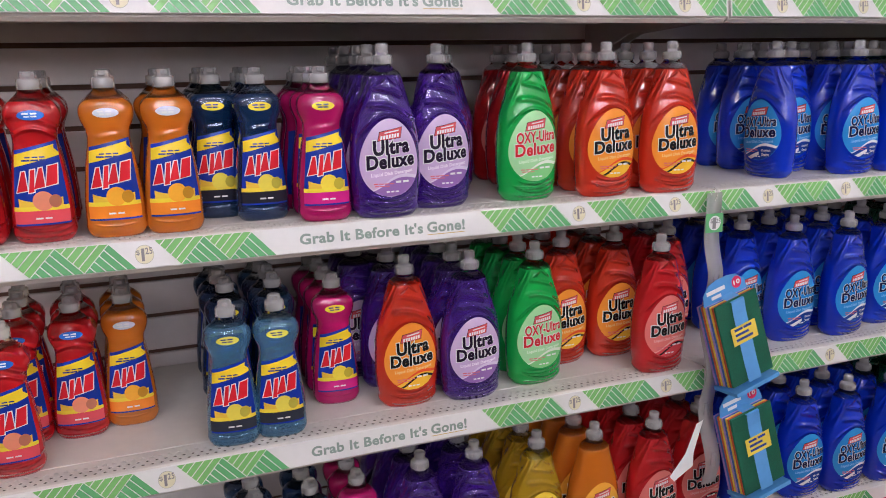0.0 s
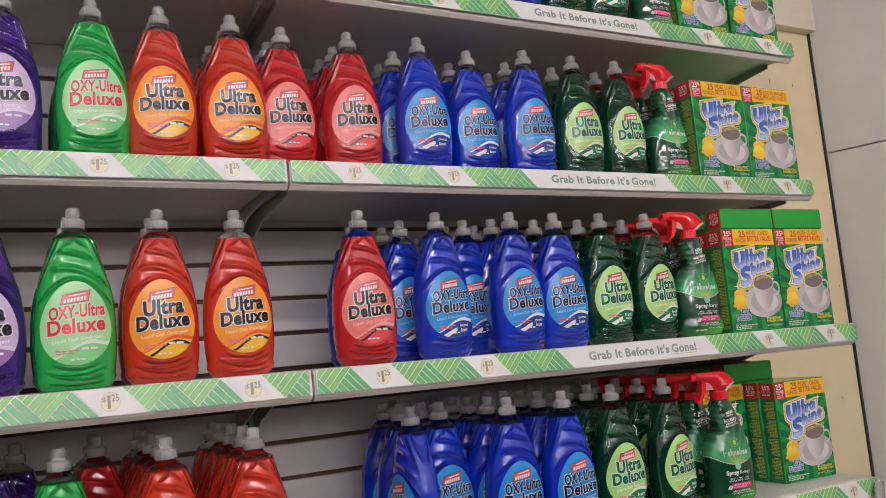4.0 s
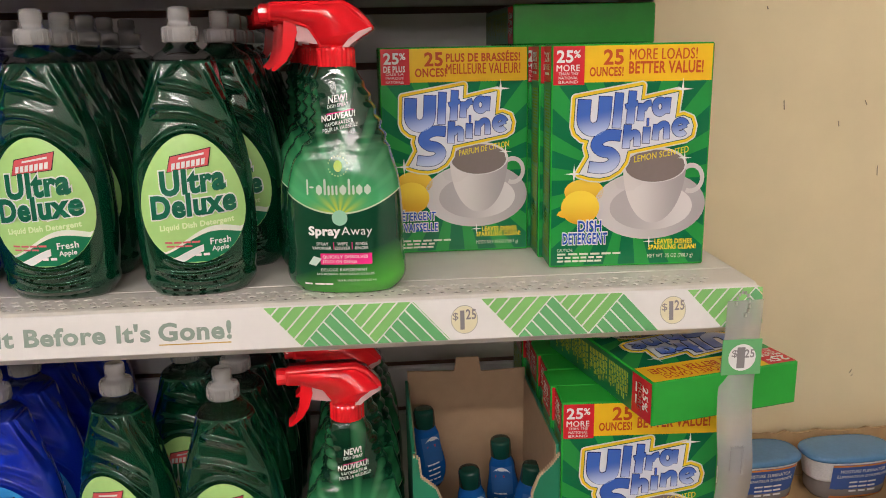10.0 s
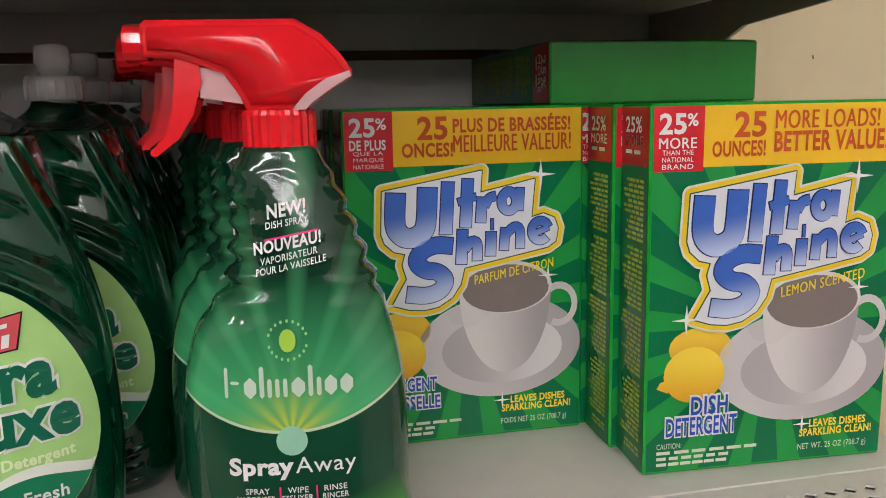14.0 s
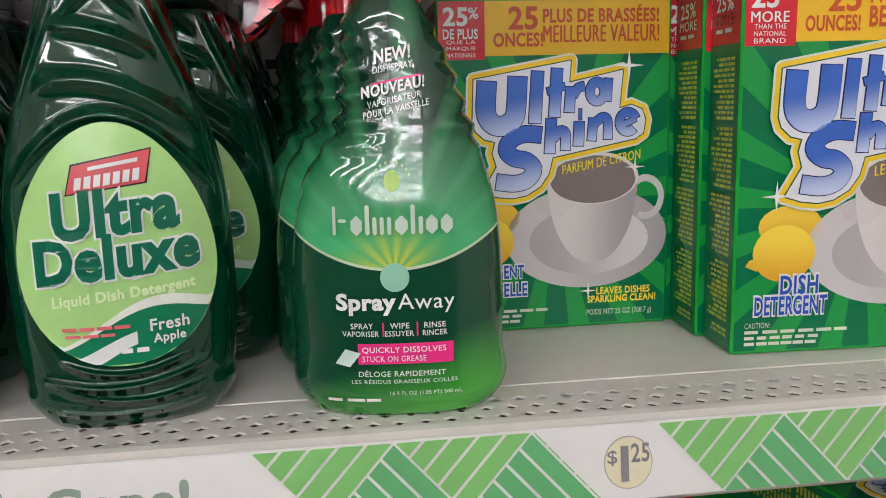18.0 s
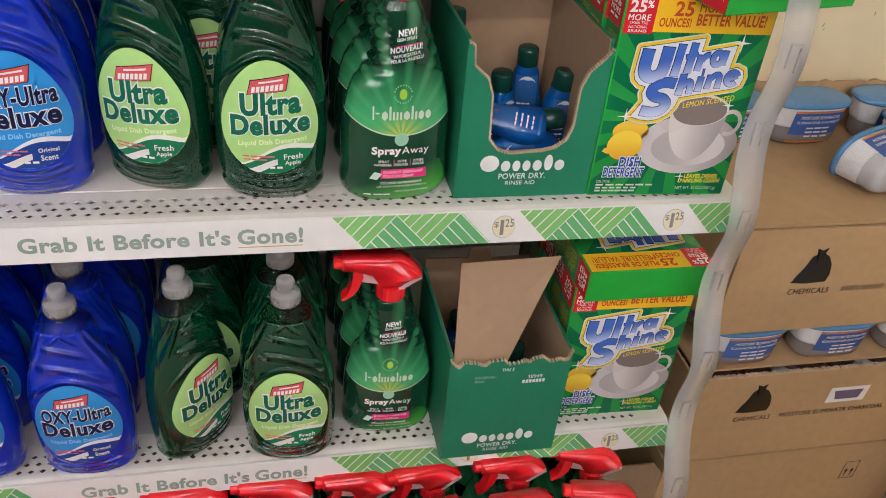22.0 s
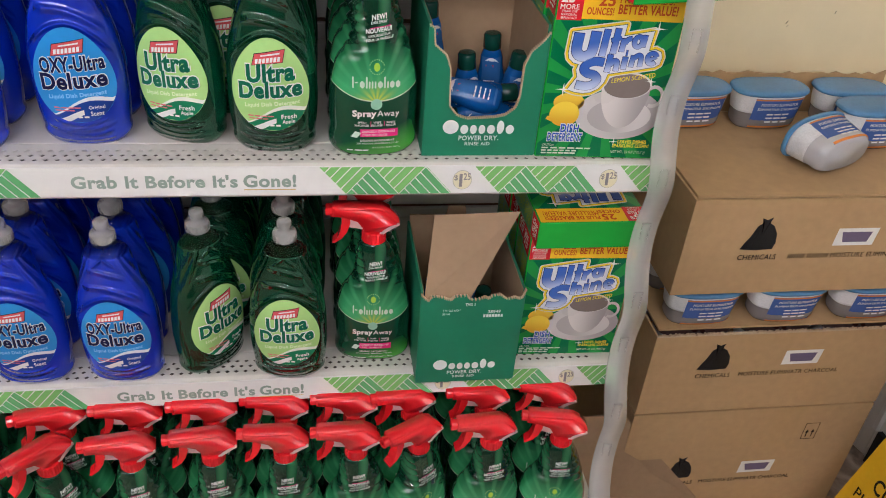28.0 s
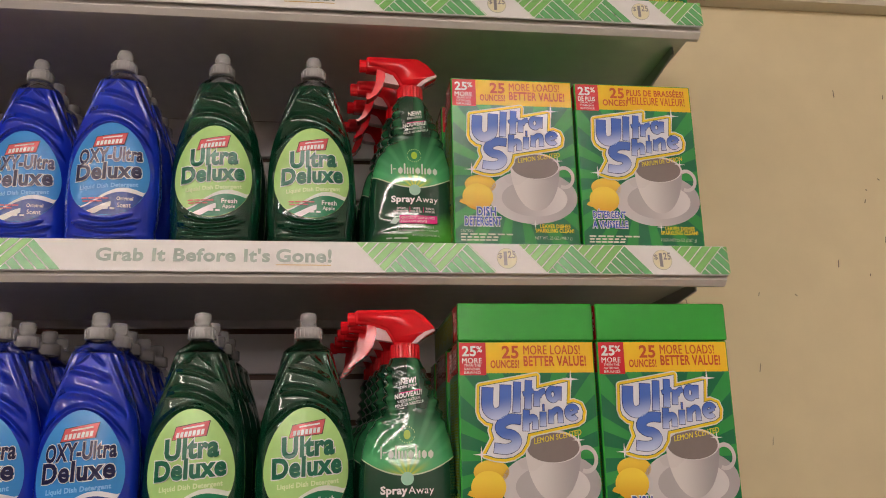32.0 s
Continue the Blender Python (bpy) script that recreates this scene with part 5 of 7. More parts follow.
def detergent_carton(french, lite=False):
    ob = thing("detergent_carton", "green %s dish detergent carton showing a white cup and saucer" % ("French-labelled" if french else "lemon-scented"), "detergent box", "dish detergent cartons")
    body = part("carton", soft_box("carton", BW, BD, BH, M["box_green"], 0.0012), ob, "green printed card carton")
    fy = -BD / 2
    F = lambda x, z: fy
    g = Geo()
    e = 0.0015
    patch(g, [(-BW / 2 + e, 0.002), (BW / 2 - e, 0.002), (BW / 2 - e, 0.1765), (-BW / 2 + e, 0.1765)], F, 0.0003)
    front = part("front_print", g.done("front_print", M["box_front"]), body, "front panel printed with green rays")

    def decal(name, col, draw, label=""):
        q = Geo()
        draw(q)
        return part(name, q.done(name, M[col] if isinstance(col, str) else ink(col)), front, label)

    xs = -BW / 2 + 0.0305
    decal("yellow_band", (0.86, 0.53, 0.02), lambda q: patch(q, [(xs, 0.1765), (BW / 2 - e, 0.1765), (BW / 2 - e, BH - e), (xs, BH - e)], F, 0.0003))
    decal("red_corner", (0.62, 0.02, 0.03), lambda q: patch(q, [(-BW / 2 + e, 0.1745), (xs, 0.1745), (xs, BH - e), (-BW / 2 + e, BH - e)], F, 0.0004))

    def band_words(q):
        a = ("25", "PLUS DE BRASSÉES!", "ONCES!", "MEILLEURE VALEUR!") if french else ("25", "MORE LOADS!", "OUNCES!", "BETTER VALUE!")
        x1, x2, w2, w3 = (0.0155, 0.0370, 0.0745, 0.0750) if french else (0.0180, 0.0415, 0.0630, 0.0690)
        write(q, a[0], xs + x1, 0.1925, 0.0175, 0.0130, F, 0.0007, 0.03)
        write(q, a[1], xs + x2, 0.1962, w2, 0.0100, F, 0.0007, 0.03)
        write(q, a[2], xs + (0.0055 if french else 0.0050), 0.1820, 0.0310, 0.0080, F, 0.0007, 0.03)
        write(q, a[3], xs + x2, 0.1840, w3, 0.0105, F, 0.0007, 0.03)

    decal("band_lettering", (0.55, 0.09, 0.02), band_words)

    def corner_words(q):
        x = -BW / 2
        write(q, "25", x + 0.005, 0.1950, 0.0145, 0.0105, F, 0.0008, 0.03)
        write(q, "%", x + 0.0205, 0.1990, 0.006, 0.0065, F, 0.0008, 0.02)
        write(q, "DE PLUS" if french else "MORE", x + 0.0045, 0.1870, 0.0215, 0.0058, F, 0.0008, 0.03)
        for k, s in enumerate(("QUE LA", "MARQUE", "NATIONALE") if french else ("THAN THE", "NATIONAL", "BRAND")):
            write(q, s, x + 0.0065, 0.1835 - 0.0038 * k, 0.018, 0.0027, F, 0.0008, 0.0)

    decal("corner_lettering", "white", corner_words)
    draw_sides(body, french)
    if lite:
        return ob

    def cup_saucer(q):
        disc(q, 0.0205, 0.0600, 0.0540, 0.0335, F, 0.0006, n=40, rings=1)

    decal("saucer", "saucer_print", cup_saucer, "grey-white saucer picture")
    decal("saucer_well", "well_print", lambda q: disc(q, 0.0220, 0.0580, 0.0400, 0.0225, F, 0.0009, n=32, rings=1))

    def cup(q):
        disc(q, 0.0240, 0.0985, 0.0302, 0.056, F, 0.0013, n=28, rings=1, a0=180, a1=360)

    decal("cup", "cup_print", cup, "white cup picture")
    decal("cup_rim", (0.70, 0.67, 0.65), lambda q: disc(q, 0.0240, 0.0985, 0.0306, 0.0170, F, 0.0018, n=28, rings=1))
    decal("cup_inside", (0.22, 0.18, 0.165), lambda q: disc(q, 0.0240, 0.0978, 0.0285, 0.0154, F, 0.0021, n=28, rings=1))

    def handle(q):
        n = 16
        pts = [(math.cos(math.radians(a)), math.sin(math.radians(a))) for a in np.linspace(-115, 130, n)]
        v = [(0.0595 + r * c, fy - 0.0012, 0.0850 + r * 1.15 * s) for r in (0.0128, 0.0088) for c, s in pts]
        q.add(v, [(i, i + 1, n + i + 1, n + i) for i in range(n - 1)])

    decal("cup_handle", (0.62, 0.59, 0.57), handle)
    decal("lemon", "lemon_print", lambda q: disc(q, -0.0430, 0.0745, 0.0190, 0.0120, F, 0.0006, n=20, rings=1))
    decal("lemon", "lemon_front", lambda q: (disc(q, -0.0465, 0.0590, 0.0185, 0.0165, F, 0.0011, n=24, rings=1), patch(q, [(-0.069, 0.052), (-0.062, 0.049), (-0.060, 0.058), (-0.067, 0.0555)], F, 0.0010)), "yellow lemon picture")

    def plate(grow, off):
        def draw(q):
            pts = outset(LOGO_PLATE, grow)
            q.add([(a / 1000, fy - off, b / 1000) for a, b in pts[::-1]], [tuple(range(len(pts)))])
        return draw

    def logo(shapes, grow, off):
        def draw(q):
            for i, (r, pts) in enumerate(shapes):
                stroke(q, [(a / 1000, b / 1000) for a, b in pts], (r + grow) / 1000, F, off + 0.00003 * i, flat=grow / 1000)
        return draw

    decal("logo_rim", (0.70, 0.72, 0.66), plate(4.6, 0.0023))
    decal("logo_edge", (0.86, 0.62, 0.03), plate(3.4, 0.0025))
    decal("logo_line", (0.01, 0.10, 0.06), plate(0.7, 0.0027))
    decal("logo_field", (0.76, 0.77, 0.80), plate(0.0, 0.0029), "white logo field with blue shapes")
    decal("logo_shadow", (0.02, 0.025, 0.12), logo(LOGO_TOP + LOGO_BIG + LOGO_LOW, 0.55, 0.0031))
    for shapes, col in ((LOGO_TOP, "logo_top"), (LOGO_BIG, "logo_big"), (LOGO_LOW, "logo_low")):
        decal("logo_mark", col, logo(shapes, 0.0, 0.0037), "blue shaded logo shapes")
    decal("scent_lettering", (0.86, 0.70, 0.05), lambda q: (write(q, "PARFUM DE CITRON" if french else "LEMON SCENTED", 0.0035, 0.1015, 0.0515, 0.0060, F, 0.0030, 0.02, 0.17),
                                                        write(q, "LEAVES DISHES", 0.0270, 0.0215, 0.0365, 0.0045, F, 0.0014, 0.03),
                                                        write(q, "SPARKLING CLEAN!", 0.0210, 0.0160, 0.0465, 0.0045, F, 0.0014, 0.03)))
    for off, bold, col in ((0.0016, 0.10, "white"), (0.0022, 0.025, (0.03, 0.10, 0.45))):
        decal("name_lettering", col, lambda q: (write(q, "DÉTERGENT" if french else "DISH", -0.062 if french else -0.048, 0.0355, 0.040 if french else 0.022, 0.0105, F, off, bold),
                                             write(q, "À VAISSELLE" if french else "DETERGENT", -0.063, 0.0235, 0.043, 0.0105, F, off, bold)))

    def fine(q):
        write(q, "POIDS NET 25 OZ (708.7 g)" if french else "NET WT. 25 OZ (708.7 g)", 0.0205, 0.0065, 0.0445, 0.0048, F, 0.0010, 0.0)
        if not french:
            write(q, "CAUTION:", -0.068, 0.0155, 0.015, 0.0033, F, 0.0010, 0.0)
        for k in range(3):
            rough_bars(q, -0.068, -0.068 + (0.065, 0.046, 0.044)[k], 0.0122 - 0.0035 * k, 0.0019, F, 0.0010, 6, k + 3)

    decal("small_print", (0.62, 0.70, 0.55), fine)
    decal("sparkle", "white", lambda q: [patch(q, [(x - r, z), (x, z - r * 0.12), (x + r, z), (x, z + r * 0.12)], F, 0.0036) or patch(q, [(x, z - r), (x + r * 0.12, z), (x, z + r), (x - r * 0.12, z)], F, 0.0037) for x, z, r in ((0.0465, 0.169, 0.010), (0.0514, 0.105, 0.007), (-0.0535, 0.092, 0.009), (0.0206, 0.0247, 0.006))])
    return ob


PROTO = {}


def place(kind, x, y, z, turn=0.0, tilt=0.0, lean=0.0):
    """Sets one product of a kind with its foot at x, y, z."""
    m = pose(x, y, z, tilt, lean, turn)
    if kind in PROTO:
        return copy_thing(PROTO[kind], m)
    family, _, sort = kind.partition(":")
    lite = sort.endswith("+")
    sort = sort.rstrip("+")
    ob = {"soap": lambda: soap_bottle(sort, lite), "small": lambda: waisted_bottle(sort, lite), "spray": lambda: spray_bottle(lite), "carton": lambda: detergent_carton(sort == "fr", lite)}[family]()
    ob.matrix_basis = m
    PROTO[kind] = ob
    return ob


# ---- what stands on the shelves ----
GAP = {"soap": 0.0665, "small": 0.0565, "spray": 0.0640, "carton": 0.0425}
HALF = {"soap": 0.0285, "small": 0.0250, "spray": 0.0285, "carton": 0.0205}
rp = random.Random(21)


def column(shelf, kind, x, front, n=1, turn=0.0, drift=0.0, lean=0.0, gap=0.0):
    """A file of products, one behind the other; front is the depth of the first one's foot."""
    fam = kind.partition(":")[0]
    for k in range(n):
        y = front + HALF[fam] + k * (gap or GAP[fam])
        if y + HALF[fam] > BACK_Y - 0.012:
            break
        loose = 0.0 if fam == "carton" else 1.0
        plain = k > 1 or (k == 1 and fam == "carton")
        place(kind + ("" if not plain else "+" if ":" in kind else ":+"), x + drift * k + (rp.uniform(-0.004, 0.004) if k else 0), y + (loose * rp.uniform(0, 0.003) if k else 0), DECK[shelf] + 0.0006, (turn if k == 0 else turn * 0.4) + loose * rp.uniform(-5, 5), 0.0, lean if k == 0 else 0.0)


def laid(kind, x, front, z, turn=0.0):
    """A carton laid flat, its face up and its top end forward."""
    a = math.radians(turn)
    place(kind, x - BH * math.sin(a), front + BH * math.cos(a), z + BD / 2 + 0.0008, 180 + turn, -90)


S = "soap:"
PLAN = {
    1: ((S + "blue", 0.167, 0.047, 4), (S + "blue", 0.290, 0.021, 5), (S + "blue", 0.392, 0.006, 5), (S + "blue", 0.512, 0.002, 5), (S + "green", 0.623, 0.022, 1, 44), (S + "green", 0.633, 0.101, 4), (S + "green", 0.733, -0.004, 5), ("spray", 0.850, 0.026, 5),
        ("carton:en", 1.135, 0.026, 5, -2), ("small:navy", -0.801, 0.081, 3), ("small:navy", -0.711, 0.081, 3), ("small:pink", -0.631, 0.081, 3), (S + "purple", -0.530, 0.041, 4), (S + "purple", -0.430, 0.041, 4), (S + "yellow", -0.313, 0.032, 4), (S + "amber", -0.202, 0.020, 4),
        (S + "red", -0.077, 0.015, 4), (S + "red", 0.044, 0.039, 4)),
    2: (("small:red", -1.124, 0.047, 1), ("small:red", -1.119, 0.147, 3), ("small:red", -1.041, 0.143, 3), ("small:orange", -0.968, 0.161, 3), ("small:pale blue", -0.830, 0.023, 1, -8), ("small:pale blue", -0.759, 0.025, 1, -4), ("small:navy", -0.814, 0.156, 4), ("small:navy", -0.739, 0.155, 4),
        ("small:pink", -0.651, 0.111, 4), (S + "purple", -0.585, 0.209, 2), (S + "orange", -0.545, 0.052, 1), (S + "purple", -0.545, 0.144, 3), (S + "purple", -0.438, 0.036, 5), (S + "lime", -0.310, 0.052, 4), (S + "orange", -0.222, 0.116, 4), (S + "orange", -0.110, 0.115, 4), (S + "red", -0.082, 0.010, 1),
        (S + "red", 0.012, 0.119, 3), (S + "blue", 0.169, 0.093, 4), (S + "blue", 0.251, 0.043, 5), (S + "blue", 0.375, 0.027, 5), (S + "blue", 0.508, 0.052, 5), (S + "green", 0.620, 0.057, 1, -20), (S + "green", 0.668, 0.136, 3, -6), (S + "green", 0.726, 0.032, 5, -2), ("spray", 0.843, 0.023, 5), ("carton:en", 1.1200, 0.018, 7, -3)),
    3: (("small:red", -1.131, 0.035, 4), ("small:red", -1.049, 0.033, 4), ("small:orange", -0.961, 0.030, 4), ("small:orange", -0.886, 0.027, 4), ("small:navy", -0.817, 0.110, 4), ("small:navy", -0.760, 0.062, 4), ("small:pink", -0.678, 0.014, 4), (S + "purple", -0.588, -0.001, 5), (S + "purple", -0.488, 0.041, 1),
        (S + "purple", -0.450, 0.124, 1), (S + "purple", -0.415, 0.194, 1), (S + "purple", -0.385, 0.268, 1), (S + "lime", -0.334, 0.040, 1), (S + "red", -0.275, 0.206, 2), (S + "orange", -0.202, 0.016, 5), (S + "orange", -0.084, 0.002, 5), (S + "blue", 0.191, 0.060, 1, -80), (S + "blue", 0.226, 0.178, 2), (S + "blue", 0.266, 0.101, 4),
        (S + "blue", 0.357, 0.025, 5), (S + "blue", 0.469, 0.022, 5), (S + "green", 0.593, 0.039, 5), (S + "green", 0.716, 0.035, 1, 10), (S + "green", 0.733, 0.128, 4), ("spray", 0.849, 0.023, 5, -7, -0.011), ("carton:fr", 0.9605, 0.163, 5), ("carton:en", 1.119, 0.080, 6, -2.5, -0.007)),
    4: (("small:orange", -1.051, 0.040, 3), ("small:orange", -0.970, 0.035, 3), ("small:orange", -0.891, 0.035, 3), ("small:pale blue", -0.808, 0.035, 3), ("small:navy", -0.730, 0.035, 3), ("small:yellow", -0.646, 0.030, 1), ("small:pink", -0.623, 0.100, 3), (S + "purple", -0.552, 0.040, 3), (S + "purple", -0.423, 0.035, 3),
        (S + "lime", -0.310, 0.035, 2), (S + "orange", -0.198, 0.040, 2), (S + "orange", -0.087, 0.040, 1), (S + "blue", 0.159, 0.190, 1), (S + "red", 0.113, 0.035, 1), (S + "blue", 0.226, 0.120, 4), (S + "blue", 0.260, 0.045, 1), (S + "blue", 0.353, 0.115, 4), (S + "blue", 0.406, 0.038, 5), (S + "blue", 0.505, 0.042, 5),
        (S + "green", 0.612, 0.042, 4), (S + "green", 0.726, 0.042, 4), ("spray", 0.834, 0.036, 5, 0, -0.005), ("carton:en", 0.962, 0.027, 6), ("carton:en", 1.1165, 0.027, 6)),
    5: ((S + "purple", -0.510, 0.080, 3), (S + "purple", -0.395, 0.080, 3), (S + "lime", -0.276, 0.077, 3), (S + "orange", -0.178, 0.077, 3), (S + "orange", -0.068, 0.077, 3), (S + "red", 0.023, 0.100, 3), (S + "red", 0.139, 0.090, 3), (S + "blue", 0.254, 0.150, 3), (S + "blue", 0.269, 0.077, 1), (S + "blue", 0.391, 0.110, 3),
        (S + "blue", 0.498, 0.077, 4), (S + "green", 0.614, 0.077, 3), (S + "green", 0.725, 0.077, 3), ("spray", 0.846, 0.077, 4, 0, -0.008), ("carton:en", 0.967, 0.064, 5), ("carton:fr", 1.122, 0.066, 5)),
    6: ((S + "blue", 0.292, 0.080, 2), (S + "blue", 0.398, 0.080, 2), (S + "blue", 0.505, 0.080, 2), (S + "green", 0.614, 0.080, 2), (S + "green", 0.725, 0.080, 2), ("spray", 0.846, 0.077, 2), ("carton:fr", 0.982, 0.086, 3), ("carton:en", 1.142, 0.086, 3)),
}
for level, files in PLAN.items():
    for entry in files:
        column(level, *entry)
for k, (bx, turn) in enumerate(((0.085, 6), (0.190, -8), (0.298, 10), (0.405, 48), (0.511, 6), (0.617, 4), (0.714, -4), (0.812, 2), (0.901, 24), (1.007, 5), (1.111, -14))):
    column(0, "spray", bx + 0.011, -0.094 + rp.uniform(-0.003, 0.003), 7, turn, gap=0.0606)
laid("carton:en", 1.102, 0.198, DECK[3] + BH)
laid("carton:en", 0.962, 0.024, DECK[4] + BH)
laid("carton:en", 1.1165, 0.024, DECK[4] + BH)
laid("carton:en", 1.183, -0.020, DECK[2] + BH, 12.7)
laid("carton:fr", 1.134, 0.0, DECK[1] + BH)


# ---- rinse-aid trays ----
M["rinse"] = surface("rinse_blue", (0.008, 0.10, 0.36), 0.15, var=0.05, trans=0.2)
M["rinse_cap"] = surface("dark_green_cap", (0.006, 0.05, 0.035), 0.25, var=0.05)
RINSE = spline([(0.0, 0.0125, 0.010), (0.004, 0.0150, 0.0120), (0.055, 0.0152, 0.0122), (0.066, 0.0140, 0.0118), (0.073, 0.0112, 0.0108), (0.076, 0.0105, 0.0105)])
rinse_front = skin(RINSE, 2.6)


def rinse_bottle(m):
    if "rinse" in PROTO:
        return copy_thing(PROTO["rinse"], m)
    ob = thing("rinse_aid_bottle", "small blue rinse aid bottle with dark green cap", "bottle", "rinse aid bottles", m)
    v, f = loft(RINSE, 0, 0.076, 22, 28, 2.6)
    part("body", mesh("body", v, f, M["rinse"], True), ob)
    part("cap", Geo().turned([(0.0745, 0.0112), (0.0755, 0.0119), (0.0920, 0.0115), (0.0945, 0.0105), (0.095, 0.007)], 22).done("cap", M["rinse_cap"], True), ob, "dark green screw cap")
    g = Geo()
    band(g, -0.012, 0.012, lambda x: 0.006, lambda x: 0.066, rinse_front, 0.0008, 12)
    part("label", g.done("label", ink((0.03, 0.12, 0.33)), True), ob)
    g = Geo()
    disc(g, 0.0, 0.053, 0.0105, 0.0125, rinse_front, 0.0010, n=20, rings=2)
    part("badge", g.done("badge", ink((0.70, 0.72, 0.74)), True), ob)
    g = Geo()
    rough_bars(g, -0.007, 0.007, 0.053, 0.0028, rinse_front, 0.0015, 1, 1)
    part("badge_bar", g.done("badge_bar", ink((0.55, 0.04, 0.05))), ob)
    g = Geo()
    for k in range(4):
        rough_bars(g, -0.0095, 0.006, 0.033 - 0.006 * k, 0.0016, rinse_front, 0.0013, 3, k)
    part("label_print", g.done("label_print", M["white"]), ob)
    PROTO["rinse"] = ob
    return ob


def ragged(x0, x1, z, amp, n, seed):
    r = random.Random(seed)
    return [(x0 + (x1 - x0) * k / n, z + r.uniform(-amp, amp)) for k in range(n + 1)]


def rinse_tray(x, y, z, torn):
    w, d, t = 0.141, 0.175, 0.0028
    ob = thing("display_tray", "torn-open green cardboard tray with loose flap" if torn else "green cardboard display tray cut open in front", "display tray", "rinse aid trays", pose(x, y, z))
    if torn:
        outline = [(0, 0), (w, 0), (w, 0.162)] + ragged(w - 0.004, 0.005, 0.150, 0.005, 26, 4) + [(0, 0.158)]
    else:
        outline = [(0, 0), (w, 0), (w, 0.158), (w - 0.008, 0.147), (w - 0.020, 0.135), (w - 0.0265, 0.118), (w - 0.027, 0.078), (w - 0.031, 0.064), (w - 0.042, 0.055), (w - 0.055, 0.052), (0.052, 0.050), (0.040, 0.054), (0.030, 0.066), (0.028, 0.112), (0.022, 0.129), (0.008, 0.141), (0.006, 0.161), (0, 0.164)]
    front = part("front_panel", Geo().plate(outline, 0, t).done("front_panel", M["tray_green"]), ob, "green printed front panel")
    part("front_lining", Geo().plate([(a * 0.985 + 0.001, b * 0.992 + 0.0005) for a, b in outline], t + 0.0003, t + 0.0012).done("front_lining", M["card_in"]), front, "bare brown lining")
    h = 0.160 if torn else 0.166
    for sx in (0, 1):
        g = Geo()
        xx = sx * (w - t)
        g.box(xx, xx + t, t + 0.0014, d, 0, h)
        side = part("side_panel", g.done("side_panel", M["tray_green"]), ob)
        g = Geo()
        xi = t + 0.0003 if sx == 0 else w - t - 0.0013
        g.box(xi, xi + 0.001, t + 0.002, d - t, 0.003, h - 0.001)
        part("side_lining", g.done("side_lining", M["card_in"]), side, "bare brown lining")
    back = [(t, 0), (w - t, 0), (w - t, h + 0.01), (w * 0.62, h + 0.008), (w * 0.60, h + 0.026), (w * 0.42, h + 0.026), (w * 0.40, h + 0.010), (t, h + 0.012)]
    part("back_panel", Geo().plate(back, d - t, d).done("back_panel", M["card_in"]), ob, "brown back panel with tab")
    part("tray_floor", Geo().box(t + 0.001, w - t - 0.001, t + 0.002, d - t - 0.001, 0.001, 0.0035).done("tray_floor", M["card_in"]), ob)
    edge = Geo()
    cut = outline[2:]
    for (xa, za), (xb, zb) in zip(cut, cut[1:]):
        n = max(1, int(math.hypot(xb - xa, zb - za) / 0.0026))
        for k in range(n):
            px, pz = xa + (xb - xa) * (k + 0.5) / n, za + (zb - za) * (k + 0.5) / n
            edge.box(px - 0.0009, px + 0.0009, -0.0009, t + 0.0010, pz - 0.0010, pz + 0.0010)
    part("torn_edge", edge.done("torn_edge", M["card_edge"]), front, "ragged pale cut edge")
    g = Geo()
    zb = 0.030 if not torn else 0.024
    for k, (a, b2, hh) in enumerate(((0.036, 0.050, 0.016), (0.0515, 0.0585, 0.0105), (0.060, 0.066, 0.0105), (0.0675, 0.0735, 0.0105), (0.075, 0.082, 0.0105), (0.0835, 0.090, 0.0155), (0.0915, 0.099, 0.0105))):
        a, b2, hh = 0.0675 + (a - 0.0675) * 1.4, 0.0675 + (b2 - 0.0675) * 1.4, hh * 1.15
        disc(g, (a + b2) / 2, zb + hh / 2, (b2 - a) * 0.5, hh / 2, flat_front, 0.0010, n=18, rings=1)
    write(g, "POWER DRY.", 0.044, zb - 0.0085, 0.049, 0.0062, flat_front, 0.0010, 0.02)
    write(g, "RINSE AID", 0.052, zb - 0.0155, 0.031, 0.0046, flat_front, 0.0010, 0.01)
    if torn:
        write(g, "2 FL OZ LIQ /", 0.030, 0.128, 0.024, 0.004, flat_front, 0.0010)
        write(g, "59 mL", 0.030, 0.1225, 0.011, 0.004, flat_front, 0.0010)
        write(g, "THIS S", 0.060, 0.1375, 0.014, 0.0045, flat_front, 0.0010, 0.02)
        write(g, "38949", 0.092, 0.124, 0.017, 0.005, flat_front, 0.0010, 0.02)
        rough_bars(g, 0.086, 0.114, 0.117, 0.005, flat_front, 0.0010, 7, 3)
    part("lettering", g.done("lettering", M["white"]), front, "white printed lettering")
    return ob


